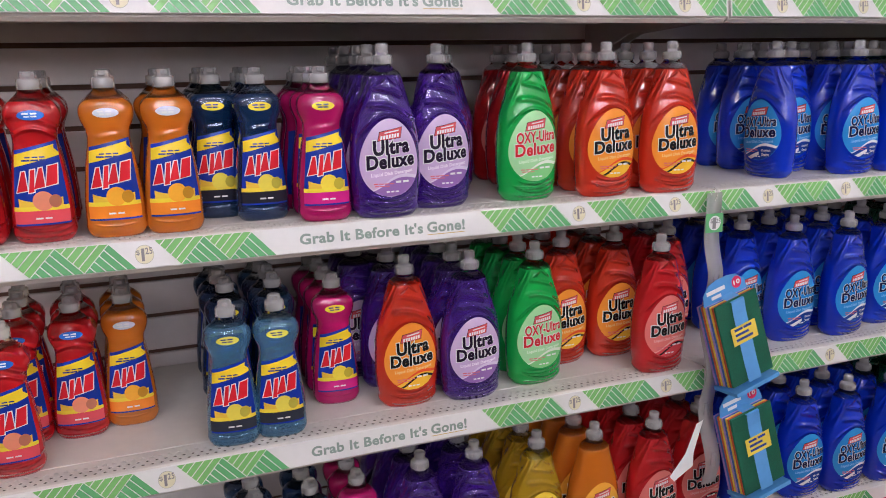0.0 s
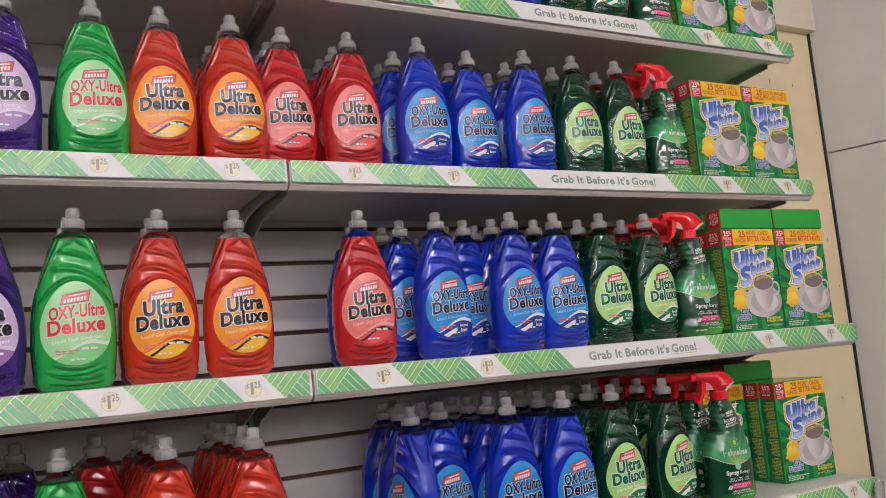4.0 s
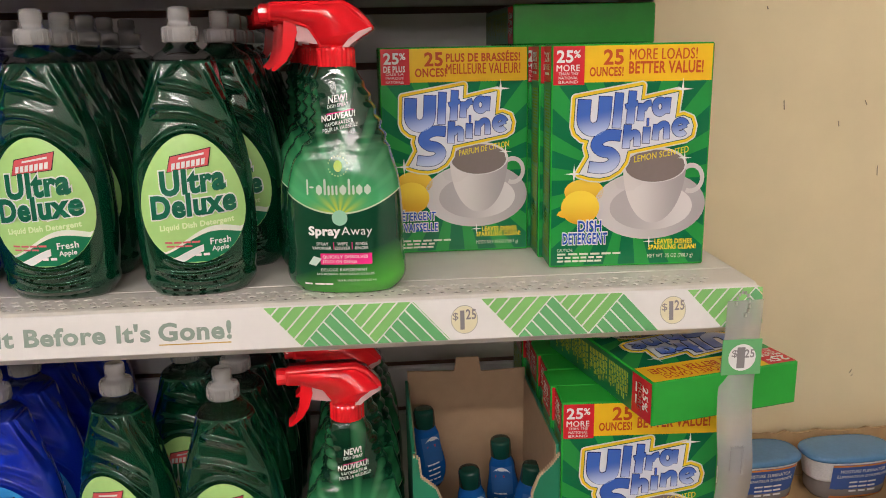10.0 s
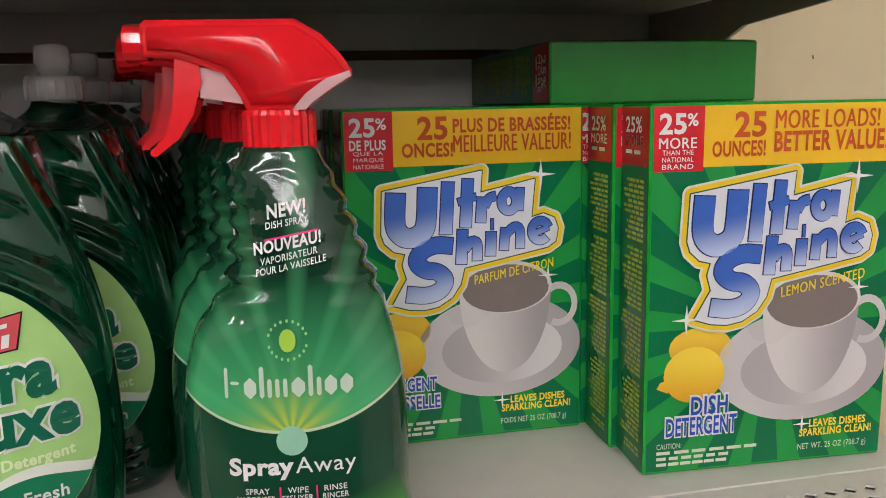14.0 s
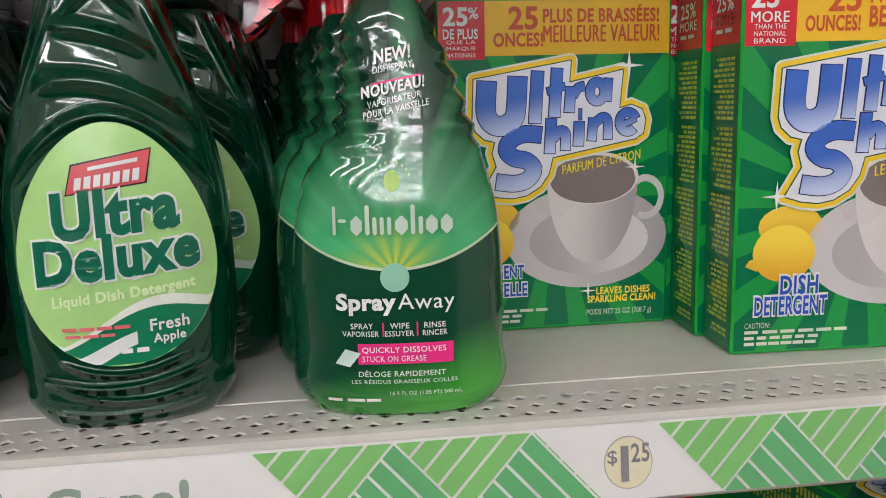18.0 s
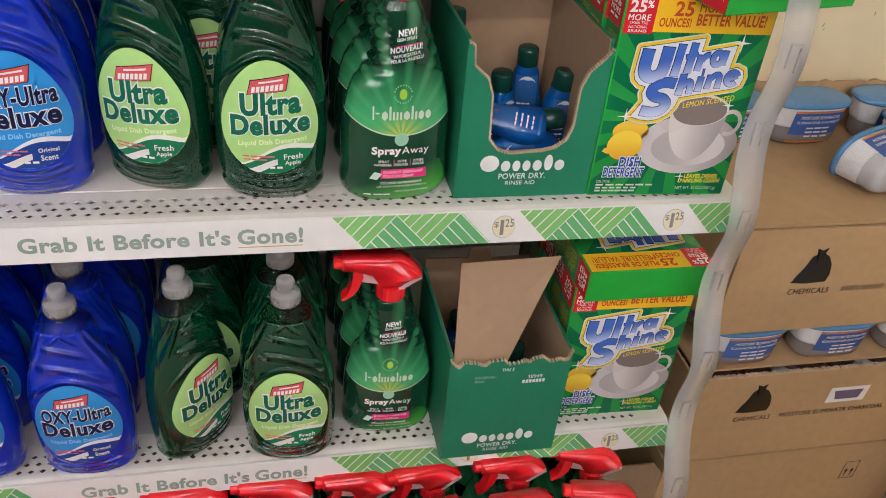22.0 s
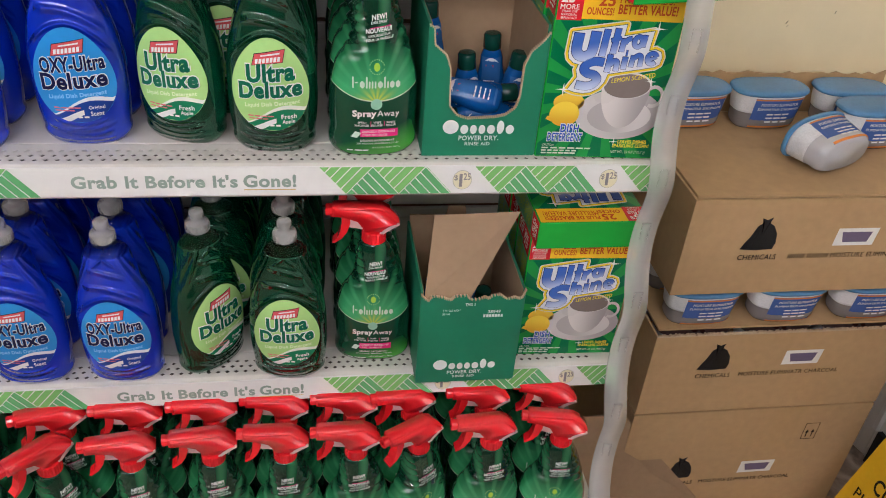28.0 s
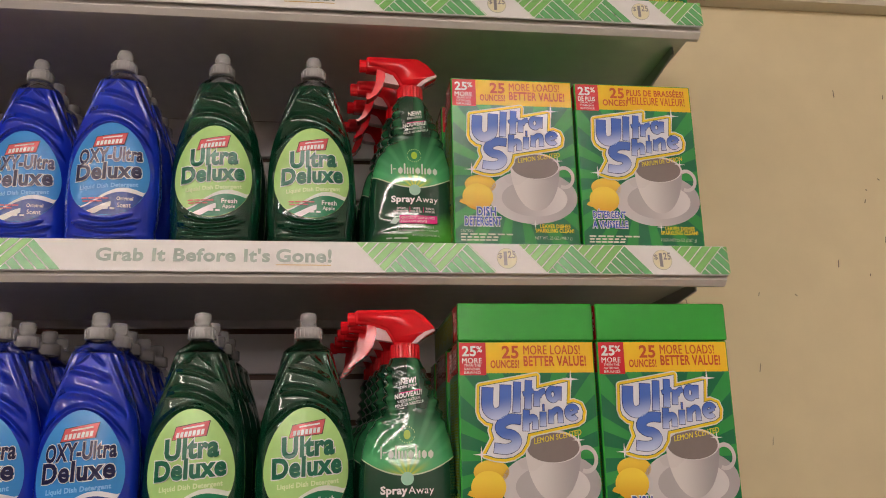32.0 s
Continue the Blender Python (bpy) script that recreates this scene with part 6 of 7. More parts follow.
rinse_tray(0.9020, 0.024, DECK[2] + 0.001, False)
rinse_tray(0.9065, -0.022, DECK[1] + 0.001, True)
TZ = DECK[2] + 0.0055
for m in (pose(1.012, 0.165, TZ + 0.008, 4, -3, -12), pose(1.023, 0.112, TZ + 0.002, 3, 6, 14), pose(1.002, 0.066, TZ + 0.048, -50, 0, 0) @ pose(0, 0, 0, 0, -74, 0), pose(0.972, 0.118, TZ - 0.001, 0, -5, 30), pose(1.022, 0.078, TZ + 0.022, 0, -86, 8), pose(0.922, 0.062, TZ + 0.014, 0, 88, 6),
          pose(0.926, 0.165, TZ + 0.048, 0, -4, 30), pose(0.922, 0.110, TZ + 0.014, 0, 90, 20), pose(0.935, 0.095, TZ + 0.042, 0, 84, -4)):
    rinse_bottle(m)
TZ = DECK[1] + 0.0055
for m in (pose(0.930, 0.030, TZ + 0.040, 0, 4, 20), pose(0.993, 0.100, TZ + 0.020, 0, 3, 0), pose(1.005, 0.060, TZ + 0.006, 4, 0, 40), pose(0.950, 0.120, TZ + 0.006, 0, 0, 10)):
    rinse_bottle(m)
flap = thing("cardboard_flap", "loose brown cardboard flap folded across a torn tray", "cardboard", "", pose(0.908, -0.010, DECK[1] + 0.125))
g = Geo()
P = [(0.004, -0.006, 0.020), (0.062, -0.006, 0.010), (0.142, 0.075, 0.105), (0.024, 0.080, 0.098)]
g.add(P + [(x, y + 0.002, z - 0.003) for x, y, z in P], [(0, 1, 2, 3), (7, 6, 5, 4), (0, 4, 5, 1), (1, 5, 6, 2), (2, 6, 7, 3), (3, 7, 4, 0)])
part("sheet", g.done("sheet", M["card_in"]), flap)

# ---- moisture absorber cartons and tubs ----
M["lid"] = surface("blue_lid", (0.12, 0.30, 0.55), 0.25, var=0.12, scale=60, trans=0.15)
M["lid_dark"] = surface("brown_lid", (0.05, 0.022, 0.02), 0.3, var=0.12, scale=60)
M["beads"] = surface("white_beads", (0.72, 0.72, 0.72), 0.6, var=0.15, scale=120, bump=0.001)
M["tub"] = surface("tub_plastic", (0.66, 0.66, 0.68), 0.2, var=0.04, trans=0.25)
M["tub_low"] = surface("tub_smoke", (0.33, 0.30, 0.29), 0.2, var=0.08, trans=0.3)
TUB = spline([(0.0, 0.054, 0.026), (0.004, 0.0575, 0.0290), (0.028, 0.0625, 0.0320), (0.060, 0.0675, 0.0350), (0.066, 0.0680, 0.0355)])
tub_front = skin(TUB, 2.8)


def absorber_tub(m, white=False, dark=False):
    key = "tub" + "w" * white + "d" * dark
    if key in PROTO:
        return copy_thing(PROTO[key], m)
    words = "oval moisture absorber tub with dark brown lid inside a carton" if dark else "white moisture absorber tub lying on its back on a carton" if white else "oval white moisture absorber tub with blue lid and label"
    ob = thing("moisture_absorber_tub", words, "plastic tub", "moisture absorber tubs", m)
    v, f = loft(TUB, 0, 0.032, 8, 40, 2.8, caps=(True, False))
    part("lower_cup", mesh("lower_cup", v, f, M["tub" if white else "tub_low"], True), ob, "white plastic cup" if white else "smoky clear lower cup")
    v, f = loft(TUB, 0.0322, 0.066, 8, 40, 2.8, caps=(True, True))
    part("bead_basket", mesh("bead_basket", v, f, M["beads"], True), ob, "white bead basket")
    LID = spline([(0.0655, 0.0700, 0.0375), (0.067, 0.0718, 0.0390), (0.072, 0.0718, 0.0390), (0.0745, 0.0690, 0.0365), (0.0755, 0.0630, 0.0310)])
    v, f = loft(LID, 0.0655, 0.0755, 8, 40, 2.8)
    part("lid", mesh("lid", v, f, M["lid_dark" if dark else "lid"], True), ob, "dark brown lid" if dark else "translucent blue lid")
    g = Geo()
    band(g, -0.040, 0.058, lambda x: 0.0045, lambda x: 0.062, tub_front, 0.0010, 20)
    lab = part("label", g.done("label", ink((0.055, 0.115, 0.36)), True), ob, "dark blue front label")
    g = Geo()
    band(g, -0.040, 0.058, lambda x: 0.0045, lambda x: 0.0085, tub_front, 0.0014, 16)
    band(g, -0.040, 0.058, lambda x: 0.0585, lambda x: 0.0615, tub_front, 0.0014, 16)
    part("label_edge", g.done("label_edge", ink((0.75, 0.25, 0.05)), True), lab, "orange label edge")
    g = Geo()
    write(g, "MOISTURE ELIMINATOR", -0.028, 0.0480, 0.074, 0.0055, tub_front, 0.0014, 0.02)
    write(g, "ÉLIMINATEUR D'HUMIDITÉ", -0.032, 0.0395, 0.082, 0.0058, tub_front, 0.0014, 0.02)
    for k in range(3):
        rough_bars(g, -0.012, 0.034, 0.030 - 0.0072 * k, 0.0028, tub_front, 0.0014, 3, k + 5)
    part("label_print", g.done("label_print", M["white"]), lab)
    PROTO[key] = ob
    return ob


CX0, CX1, CY0, CY1 = 1.357, 1.854, 0.160, 0.480


def bin_bag(g, x, z, s):
    """The outline of a tied sack."""
    pts = [(-0.52, 0.04), (-0.1, 0.0), (0.42, 0.03), (0.47, 0.22), (0.42, 0.50), (0.27, 0.74), (0.10, 0.84), (0.17, 1.0), (0.02, 0.92), (-0.13, 0.98), (-0.05, 0.84), (-0.20, 0.74), (-0.30, 0.45), (-0.42, 0.25)]
    c = (x, z + 0.45 * s)
    g.add([(c[0], -0.0006, c[1])] + [(x + a * s * 0.95, -0.0006, z + b * s) for a, b in pts], [(0, 1 + i, 1 + (i + 1) % len(pts)) for i in range(len(pts))])


def shipping_carton(z0, h, words, photo_x, bag_x, text_x, row, arrows=False, chem=True, lidded=True, shift=0.0, lead=0.0):
    w, d, t = CX1 - CX0, CY1 - CY0, 0.004
    ob = thing("shipping_carton", "brown corrugated shipping carton, " + ("closed, in a stack by the wall" if lidded else "open, with tubs showing inside"), "cardboard box", "shipping cartons", pose(CX0 + shift, CY0, z0))
    g = Geo().box(0, w, 0, t, 0, h)
    front = part("front_panel", g.done("front_panel", M["card"]), ob)
    part("back_panel", Geo().box(0, w, d - t, d, 0, h).done("back_panel", M["card"]), ob)
    for x in (0, w - t):
        part("side_panel", Geo().box(x, x + t, t, d - t, 0, h).done("side_panel", M["card"]), ob)
    part("carton_floor", Geo().box(t, w - t, t, d - t, 0, t).done("carton_floor", M["card_in"]), ob)
    if lidded:
        part("top_flap", Geo().box(0.006, w - 0.006, 0.008, d * 0.52, h - 0.0015, h + 0.003).done("top_flap", M["card"]), ob, "closed top flap")
        part("top_flap", Geo().box(0.006, w - 0.006, d * 0.522, d - 0.006, h - 0.0015, h + 0.003).done("top_flap", M["card"]), ob, "closed top flap")
    else:
        edge = Geo()
        r = random.Random(3)
        x = 0.0
        while x < w:
            edge.box(x, x + 0.003, -0.0008, t + 0.0006, h - 0.001, h + r.uniform(0.0005, 0.004))
            x += 0.0034
        part("torn_edge", edge.done("torn_edge", M["card_edge"]), front, "ragged cut edge")
    g = Geo()
    bin_bag(g, bag_x, row + 0.018, 0.064)
    if lead:
        for k in range(9):
            bx = text_x + (k + (0.5 if k > 3 else 0)) * lead / 10
            for dx in (0, 0.0038):
                patch(g, [(bx + dx, row), (bx + dx + 0.0017, row), (bx + dx + 0.0030, row + 0.0092), (bx + dx + 0.0013, row + 0.0092)], flat_front, 0.0006)
    write(g, words, text_x + lead, row, 0.0074 * len(words), 0.0098, flat_front, 0.0006, 0.014)
    if chem:
        write(g, "CHEMICALS", bag_x - 0.030, row - 0.001, 0.068, 0.0102, flat_front, 0.0006, 0.012)
    if arrows:
        ax, az = 0.368, 0.193
        for a in (0, 1):
            px = ax + 0.009 + 0.012 * a
            patch(g, [(px - 0.001, az + 0.006), (px + 0.001, az + 0.006), (px + 0.001, az + 0.02), (px - 0.001, az + 0.02)], flat_front, 0.0006)
            patch(g, [(px - 0.004, az + 0.018), (px + 0.004, az + 0.018), (px, az + 0.027)], flat_front, 0.0007)
        for a, b, c, e in ((0, 0, 0.03, 0.0012), (0, 0.044, 0.03, 0.0012), (0, 0, 0.0012, 0.045), (0.029, 0, 0.0012, 0.045)):
            patch(g, [(ax + a, az + b), (ax + a + c, az + b), (ax + a + c, az + b + e), (ax + a, az + b + e)], flat_front, 0.0008)
    part("print", g.done("print", M["black"]), front, "black printed marks")
    g = Geo()
    patch(g, [(photo_x, row + 0.024), (photo_x + 0.073, row + 0.024), (photo_x + 0.076, row + 0.058), (photo_x + 0.002, row + 0.058)], flat_front, 0.0007)
    st = part("sticker", g.done("sticker", M["white"]), front, "white photo sticker")
    g = Geo()
    patch(g, [(photo_x + 0.016, row + 0.031), (photo_x + 0.060, row + 0.031), (photo_x + 0.065, row + 0.051), (photo_x + 0.010, row + 0.051)], flat_front, 0.0012)
    part("sticker_photo", g.done("sticker_photo", ink((0.16, 0.13, 0.22))), st)
    return ob


shipping_carton(0.001, 0.285, "MOISTURE ELIMINATR CHARCOAL", 0.258, 0.128, 0.180, 0.078, arrows=True)
shipping_carton(0.2905, 0.190, "MOISTURE ELIMINATR CHARCOAL", 0.258, 0.125, 0.180, 0.088, lidded=False)
shipping_carton(0.5740, 0.186, "MOISTURE ELIMINATOR", 0.262, 0.130, 0.189, 0.071, lead=0.078)
tray = thing("cardboard_layer", "brown cardboard layer sheet carrying tubs over an open carton", "cardboard", "", pose(CX0, CY0, 0.482))
part("sheet", Geo().box(0.006, CX1 - CX0 - 0.006, 0.012, 0.31, 0.0028, 0.0065).done("sheet", M["card"]), tray)
for r in range(2):
    for k in range(3):
        absorber_tub(pose(CX0 + 0.085 + k * 0.160, CY0 + 0.046 + r * 0.10, 0.4893, 0, 0, 0))
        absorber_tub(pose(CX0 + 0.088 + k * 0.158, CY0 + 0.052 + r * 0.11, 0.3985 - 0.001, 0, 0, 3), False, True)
TOP = 0.5740 + 0.186 + 0.004
for x, y, a in ((1.439, 0.428, 3), (1.588, 0.426, 2), (1.752, 0.429, -2), (1.751, 0.346, 3)):
    absorber_tub(pose(x, y, TOP, 0, 0, a))
absorber_tub(pose(1.640, 0.235, TOP + 0.0335, 0, 0, 22) @ pose(0, 0, 0, -84), True)
flap2 = thing("carton_flap", "ragged raised brown flap at the back of a carton", "cardboard", "", pose(CX0, CY1 - 0.006, TOP))
part("sheet", Geo().plate([(0.04, 0), (0.49, 0), (0.49, 0.085)] + ragged(0.47, 0.06, 0.078, 0.003, 30, 8) + [(0.04, 0.07)], 0, 0.004).done("sheet", M["card"]), flap2)
flap3 = thing("carton_flap", "narrow raised brown side flap of a carton", "cardboard", "", pose(CX1 - 0.006, CY0 + 0.01, TOP))
part("sheet", Geo().add([(0, 0, 0), (0.004, 0, 0), (0.004, 0.29, 0), (0, 0.29, 0), (0, 0, 0.012), (0.004, 0, 0.012), (0.004, 0.29, 0.075), (0, 0.29, 0.075)], [(0, 1, 5, 4), (1, 2, 6, 5), (2, 3, 7, 6), (3, 0, 4, 7), (4, 5, 6, 7)]).done("sheet", M["card"]), flap3)
flap4 = thing("cardboard_sheet", "opened brown cardboard flap standing on the floor beside a carton", "cardboard", "", pose(1.337, 0.165, 0.0))
P = [(0.0, 0.0, 0.284), (0.205, -0.01, 0.035), (0.02, -0.20, 0.003), (-0.12, -0.03, 0.10), (-0.14, 0.0, 0.284)]
part("sheet", Geo().add(P + [(x + 0.002, y + 0.004, z) for x, y, z in P], [(0, 1, 2, 3, 4), (9, 8, 7, 6, 5)] + [(i, (i + 1) % 5, (i + 1) % 5 + 5, i + 5) for i in range(5)]).done("sheet", M["card_in"]), flap4)
sheet = thing("floor_cardboard", "flat brown cardboard flap lying on the floor", "cardboard", "", pose(0, 0, 0))
P = [(1.615, -0.012), (1.835, -0.030), (1.860, 0.158), (1.624, 0.158)]
part("sheet", Geo().add([(x, y, 0.0005) for x, y in P] + [(x, y, 0.0045) for x, y in P], [(3, 2, 1, 0), (4, 5, 6, 7)] + [(i, (i + 1) % 4, (i + 1) % 4 + 4, i + 4) for i in range(4)]).done("sheet", M["card"]), sheet)

# ---- clip strips and scouring pads ----
M["strip_plastic"] = surface("clip_strip_plastic", (0.86, 0.85, 0.83), 0.14, var=0.03, trans=0.72, ior=1.08)
PADS = ((0.30, 0.20, 0.52), (0.05, 0.12, 0.42), (0.55, 0.12, 0.03), (0.72, 0.52, 0.06), (0.42, 0.30, 0.58), (0.06, 0.14, 0.45), (0.72, 0.52, 0.06), (0.55, 0.10, 0.03), (0.01, 0.10, 0.055))
PAD_MAT = [surface("scouring_pad", c, 0.95, var=0.25, scale=160, bump=0.0006) for c in PADS]
M["header_blue"] = surface("header_card", (0.10, 0.32, 0.66), 0.25, var=0.05)
M["wrap_blue"] = surface("wrap_band", (0.13, 0.36, 0.72), 0.2, var=0.05)


def pad_pack(m):
    if "pads" in PROTO:
        return copy_thing(PROTO["pads"], m)
    ob = thing("scouring_pad_pack", "hanging pack of coloured scouring pads in a blue band", "scouring pads", "scouring pad packs", m)
    w, h, t = 0.092, 0.150, 0.0052
    n = len(PADS)
    for k in range(n):
        y = 0.024 - k * 0.0054
        part("pad", soft_box("pad", w, t - 0.0004, h, PAD_MAT[k], 0.0016), ob, "", pose(0, y, -0.032 - h - (n - k) * 0.0008))
    fy = 0.024 - (n - 1) * 0.0054 - t / 2
    g = Geo()
    g.plate([(-0.048, -0.036), (0.048, -0.036), (0.045, -0.018), (0.030, -0.004), (0.012, 0.0), (-0.012, 0.0), (-0.030, -0.004), (-0.045, -0.018)], 0.002, 0.0035)
    head = part("header", g.done("header", M["header_blue"]), ob, "blue printed header card")
    g = Geo()
    F2 = lambda x, z: 0.002
    disc(g, 0.028, -0.018, 0.0105, 0.0105, F2, 0.0006, n=20, rings=1)
    part("count_spot", g.done("count_spot", ink((0.72, 0.04, 0.12))), head)
    g = Geo()
    write(g, "10", 0.0215, -0.0215, 0.013, 0.0075, F2, 0.0010, 0.03)
    rough_bars(g, -0.038, 0.006, -0.020, 0.007, F2, 0.0010, 1, 2)
    rough_bars(g, -0.030, -0.002, -0.030, 0.006, F2, 0.0010, 1, 3)
    part("header_print", g.done("header_print", M["white"]), head)
    g = Geo()
    bw = 0.014
    prof = [(0.003, -0.030), (fy - 0.004, -0.036), (fy - 0.0016, -0.060), (fy - 0.0016, -0.150), (fy - 0.003, -0.184), (0.027, -0.190)]
    v = [(x, y, z) for y, z in prof for x in (-bw, bw)]
    g.add(v, [(2 * k, 2 * k + 1, 2 * k + 3, 2 * k + 2) for k in range(len(prof) - 1)])
    part("wrap_band", g.done("wrap_band", M["wrap_blue"]), ob, "glossy blue wrap band")
    part("foot_card", Geo().plate([(-0.048, -0.197), (0.048, -0.197), (0.048, -0.190), (-0.048, -0.190)], fy - 0.008, 0.027).done("foot_card", M["header_blue"]), ob)
    F3 = lambda x, z: fy - 0.0022
    g = Geo()
    patch(g, [(-0.027, -0.112), (0.027, -0.112), (0.027, -0.080), (-0.027, -0.080)], F3, 0.0004)
    lab = part("label", g.done("label", ink((0.82, 0.62, 0.08))), ob, "yellow label")
    g = Geo()
    for k in range(3):
        rough_bars(g, -0.020, 0.020, -0.088 - 0.009 * k, 0.0045, F3, 0.0009, (2, 1, 1)[k], k)
    part("label_print", g.done("label_print", ink((0.04, 0.07, 0.30))), lab)
    PROTO["pads"] = ob
    return ob


def clip_strip(x, y, z_top, z_low, label, lean, sway=-0.02):
    """A hanging plastic strip that waves a little, with a price tag near its top."""
    ob = thing("clip_strip", label, "clip strip", "clip strips", pose(x, y, 0))
    n = 110
    v, f, hw, t = [], [], 0.0165, 0.0009
    turns = 37.0 * (z_top - z_low)
    path = lambda q: (lean * q + 0.006 * math.sin(q * turns + 0.8) * min(1.0, q * 4), sway * q * q + 0.013 * math.sin(q * turns) * min(1.0, q * 4))
    for k in range(n + 1):
        q = k / n
        dx, dy = path(q)
        z = z_top + (z_low - z_top) * q
        v += [(dx - hw, dy, z), (dx + hw, dy + 0.002, z), (dx + hw, dy + 0.002 + t, z), (dx - hw, dy + t, z)]
    for k in range(n):
        a, b = 4 * k, 4 * k + 4
        f += [(a, a + 1, b + 1, b), (a + 1, a + 2, b + 2, b + 1), (a + 2, a + 3, b + 3, b + 2), (a + 3, a, b, b + 3)]
    part("strip", mesh("strip", v, f, M["strip_plastic"], True), ob, "translucent grey plastic strip")
    hooks = max(0, int((z_top - z_low) / 0.083) - 1)
    for k in range(hooks):
        z = z_top - 0.15 - k * 0.083
        if z < z_low + 0.02:
            break
        dx, dy = path((z_top - z) / (z_top - z_low))
        cu = Geo()
        for a, b, c, e in ((-0.0062, -0.006, 0.0018, 0.024), (0.0044, -0.010, 0.0018, 0.024), (-0.0048, 0.016, 0.0105, 0.0018)):
            cu.box(dx + a, dx + a + c, dy - 0.0022, dy - 0.0004, z + b, z + b + e)
        part("hook", cu.done("hook", M["cap"]), ob, "white moulded hook")
    dx, dy = path(0.06)
    zt = z_top - 0.052
    tag = part("price_tag", soft_box("price_tag", 0.036, 0.0012, 0.033, M["green_b"], 0.0004, 1, base=False), ob, "green price tag", pose(dx, dy - 0.0022, zt))
    g = Geo()
    disc(g, 0, 0, 0.0125, 0.0125, lambda a, b: -0.0007, 0.0004, n=22, rings=1)
    part("tag_disc", g.done("tag_disc", M["white"]), tag)
    g = Geo()
    F4 = lambda a, b: -0.0012
    write(g, "1", -0.0035, -0.009, 0.0045, 0.018, F4, 0.0004, 0.03)
    write(g, "25", 0.0022, 0.000, 0.0085, 0.0075, F4, 0.0004, 0.02)
    write(g, "$", -0.0095, 0.0, 0.005, 0.0075, F4, 0.0004, 0.01)
    part("price", g.done("price", M["dark_text"]), tag)
    hook = Geo()
    for k in range(10):
        a = math.radians(-60 + k * 26)
        hook.box(-0.004 + 0.006 * math.cos(a) - 0.0008, -0.004 + 0.006 * math.cos(a) + 0.0008, -0.003, -0.0014, z_top - 0.004 + 0.011 * math.sin(a), z_top - 0.001 + 0.011 * math.sin(a))
    part("wire_hook", hook.done("wire_hook", M["steel_grey"]), ob, "bent wire hook")
    return ob, path


ob, path = clip_strip(1.194, -0.022, 1.232, 0.405, "long translucent plastic clip strip hanging from the shelf end", -0.022, -0.118)
g = Geo()
for k in range(6):
    g.box(-0.013 + k * 0.0045, -0.0105 + k * 0.0045, -0.0030, -0.0022, 1.082, 1.096)
part("barcode_tag", g.done("barcode_tag", ink((0.06, 0.22, 0.55))), ob, "blue barcode tag")
pad_pack(pose(1.166, -0.166, 0.412, -6, 0, 4))
clip_strip(-0.022, -0.022, 1.238, 0.70, "short plastic clip strip hanging between two shelf sections", 0.010)
pad_pack(pose(-0.026, -0.056, 1.098, -6, -15, 3))
pad_pack(pose(0.022, -0.060, 0.890, -6, -13, 2))
pad_pack(pose(0.048, -0.060, 0.690, -6, -11, 3))
paper = thing("paper_strip", "torn white paper tag hanging behind the scouring pads", "paper tag", "", pose(-0.068, -0.040, 0.80))
part("sheet", Geo().add([(0.02, 0, 0.03), (0.034, 0, 0.035), (0.012, -0.006, -0.02), (-0.006, -0.006, -0.02), (-0.040, -0.010, -0.055), (-0.030, -0.01, -0.066), (0.010, -0.008, -0.045)], [(0, 3, 2, 1), (3, 4, 5, 6, 2)]).done("sheet", M["white"]), paper)

# ---- wet floor sign ----
M["sign_yellow"] = surface("sign_yellow", (0.78, 0.47, 0.01), 0.35, var=0.06, scale=25, bump=0.0003)


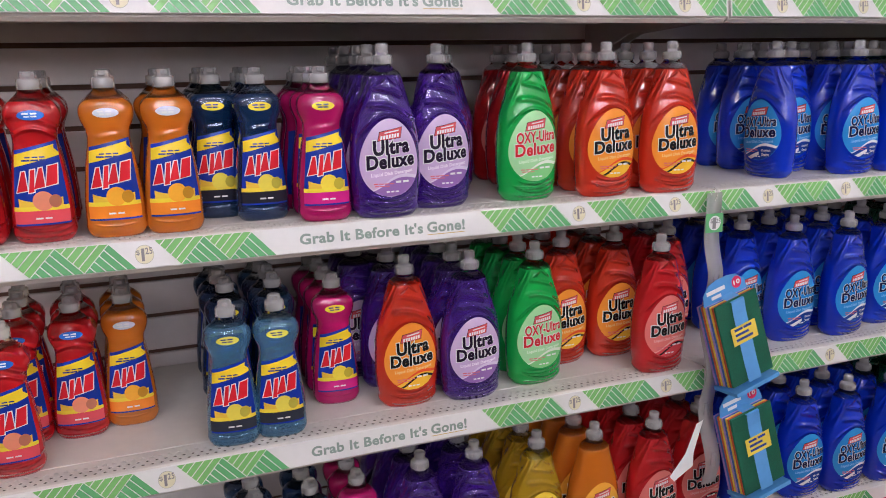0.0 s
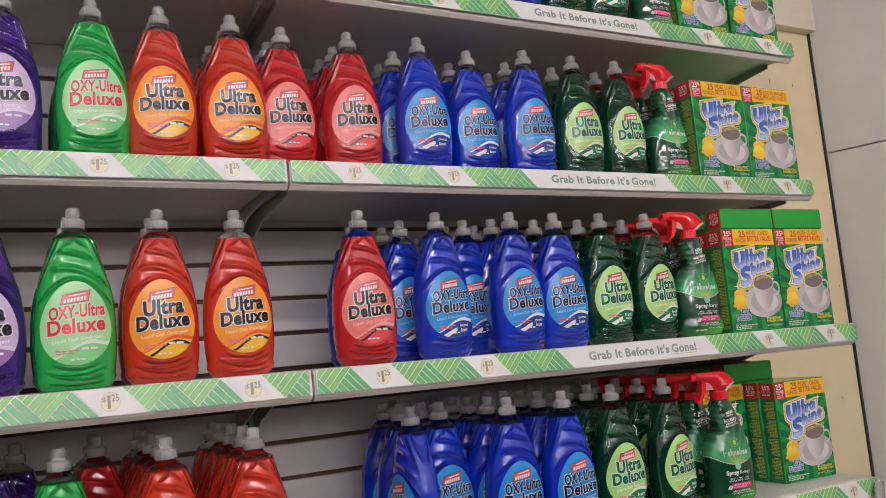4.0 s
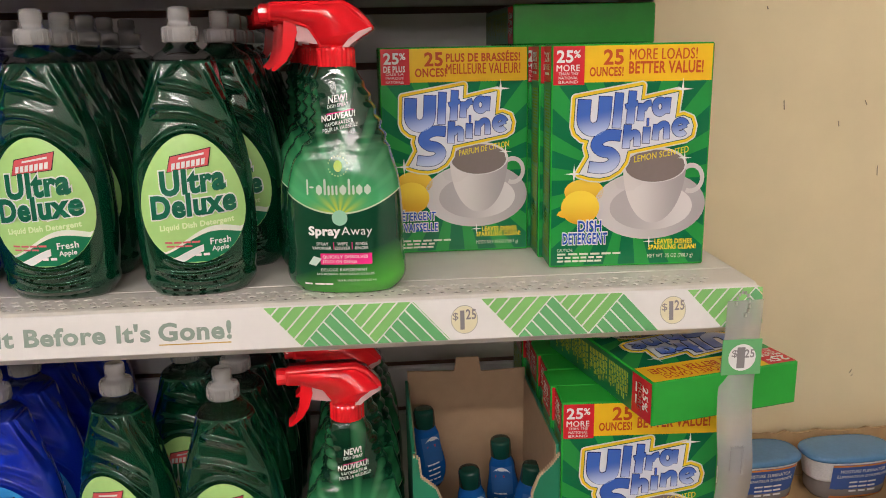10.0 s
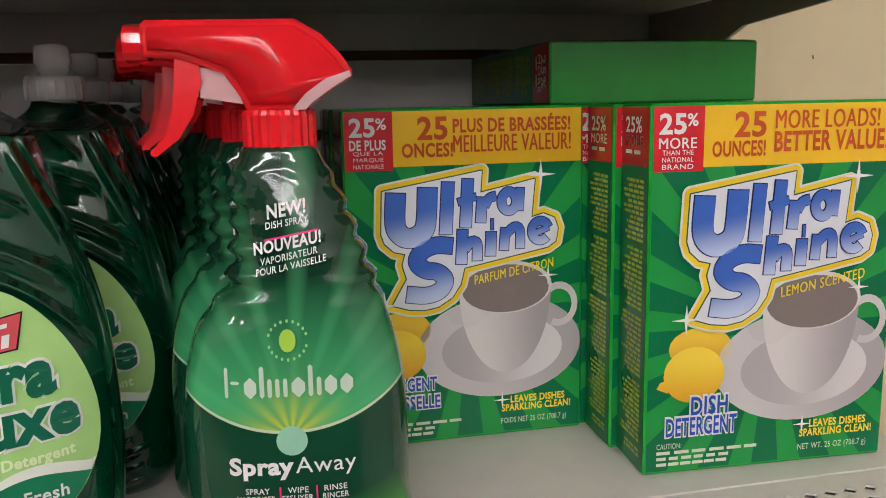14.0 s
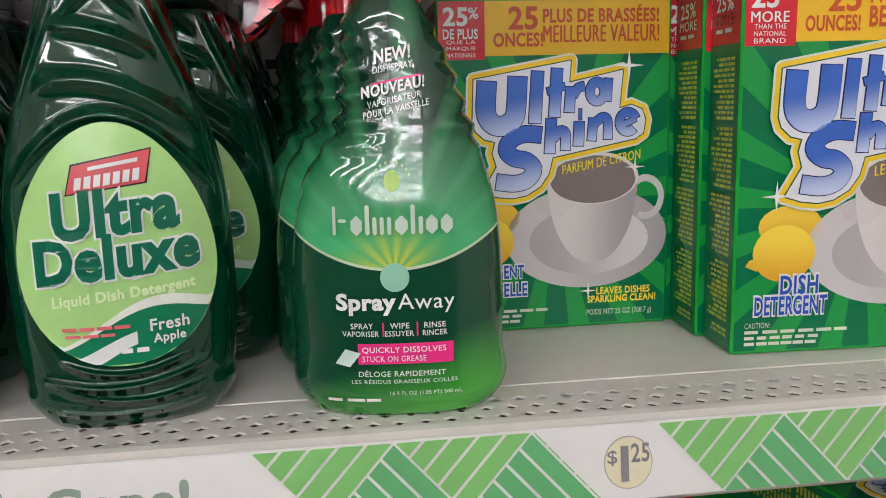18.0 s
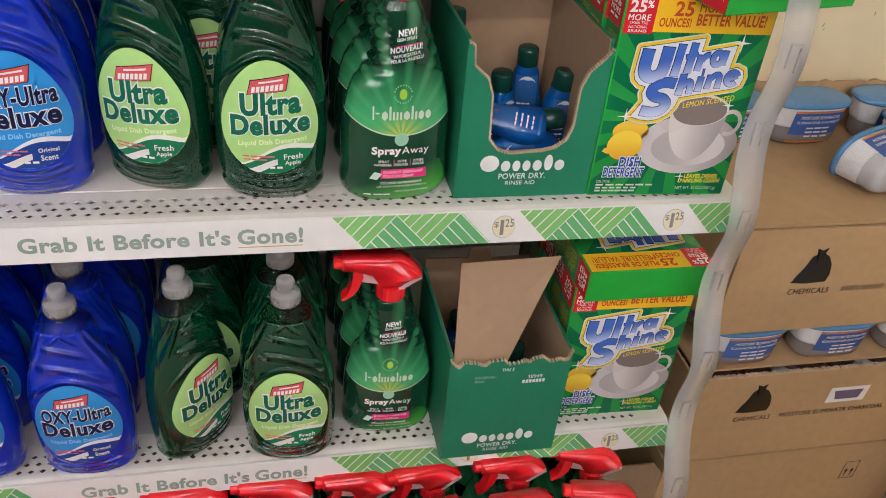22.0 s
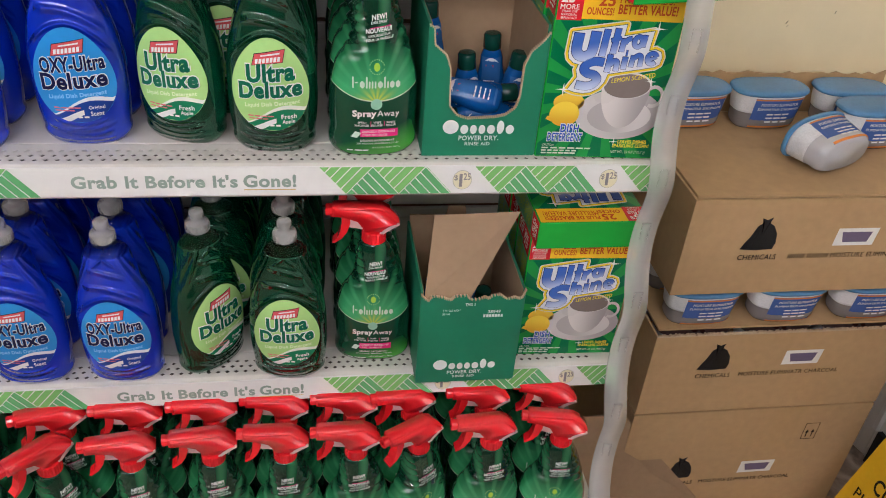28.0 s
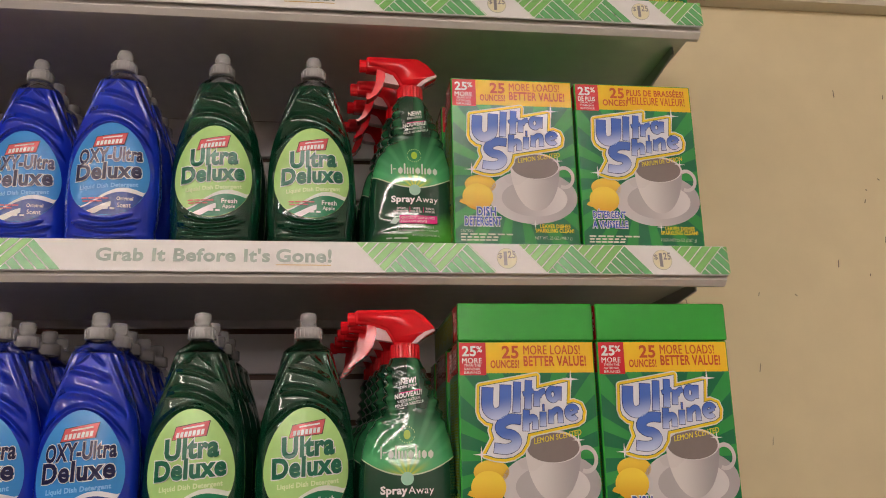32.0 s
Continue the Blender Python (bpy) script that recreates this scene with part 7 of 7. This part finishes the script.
def wet_floor_sign(m):
    ob = thing("wet_floor_sign", "yellow folding wet floor sign with black Spanish lettering", "floor sign", "", m)
    w, h = 0.29, 0.66
    outline = [(-w / 2, 0), (-w / 2 + 0.075, 0), (-w / 2 + 0.085, 0.035), (w / 2 - 0.085, 0.035), (w / 2 - 0.075, 0), (w / 2, 0), (0.088, h - 0.02), (0.078, h), (-0.078, h), (-0.088, h - 0.02)]
    for face, tilt, name in ((1, -7, "front_board"), (-1, 7, "back_board")):
        g = Geo()
        g.plate(outline, -0.006, 0.006)
        board = part(name, g.done(name, M["sign_yellow"]), ob, "moulded yellow board", pose(0, -math.sin(math.radians(7)) * h, 0, -7))
        if face < 0:
            board.matrix_basis = pose(0, math.sin(math.radians(7)) * h, 0, 7)
            continue
        F = lambda x, z: -0.006
        g = Geo()
        write(g, "CUIDADO", -0.080, 0.205, 0.160, 0.032, F, 0.0008, 0.02)
        write(g, "PISO MOJADO", -0.105, 0.150, 0.210, 0.032, F, 0.0008, 0.02)
        write(g, "CAUTION", -0.080, 0.500, 0.160, 0.032, F, 0.0008, 0.02)
        write(g, "WET FLOOR", -0.090, 0.455, 0.180, 0.030, F, 0.0008, 0.02)
        part("lettering", g.done("lettering", M["black"]), board, "black lettering")
        g = Geo()
        tri = [(-0.080, 0.300), (0.080, 0.300), (0.0, 0.440)]
        c = (0.0, 0.347)
        inner = [(c[0] + (x - c[0]) * 0.74, c[1] + (z - c[1]) * 0.74) for x, z in tri]
        v = [(x, -0.0068, z) for x, z in tri + inner]
        g.add(v, [(0, 1, 4, 3), (1, 2, 5, 4), (2, 0, 3, 5)])
        part("warning_triangle", g.done("warning_triangle", ink((0.62, 0.05, 0.02))), board, "red warning triangle")
    return ob


wet_floor_sign(pose(1.856, -0.060, 0.001, 0, 0, -90))

# ---- slat panels behind the shelves ----
PLANK = soft_box("plank", SEC - 0.004, 0.010, 0.0605, M["plank"], 0.0012)
for k, x in enumerate((-SEC / 2, SEC / 2)):
    wall = tagged(new("wall_panel_%d" % (k + 1), Geo().box(x - SEC / 2, x + SEC / 2, BACK_Y + 0.012, BACK_Y + 0.03, 0.05, 2.52).done("panel", M["groove"])), "off-white slatted back panel with dark grooves", "wall panel", kind="structure")
    for r in range(31):
        part("plank", PLANK, wall, "", pose(x, BACK_Y + 0.006, 0.3200 + r * 0.0695))
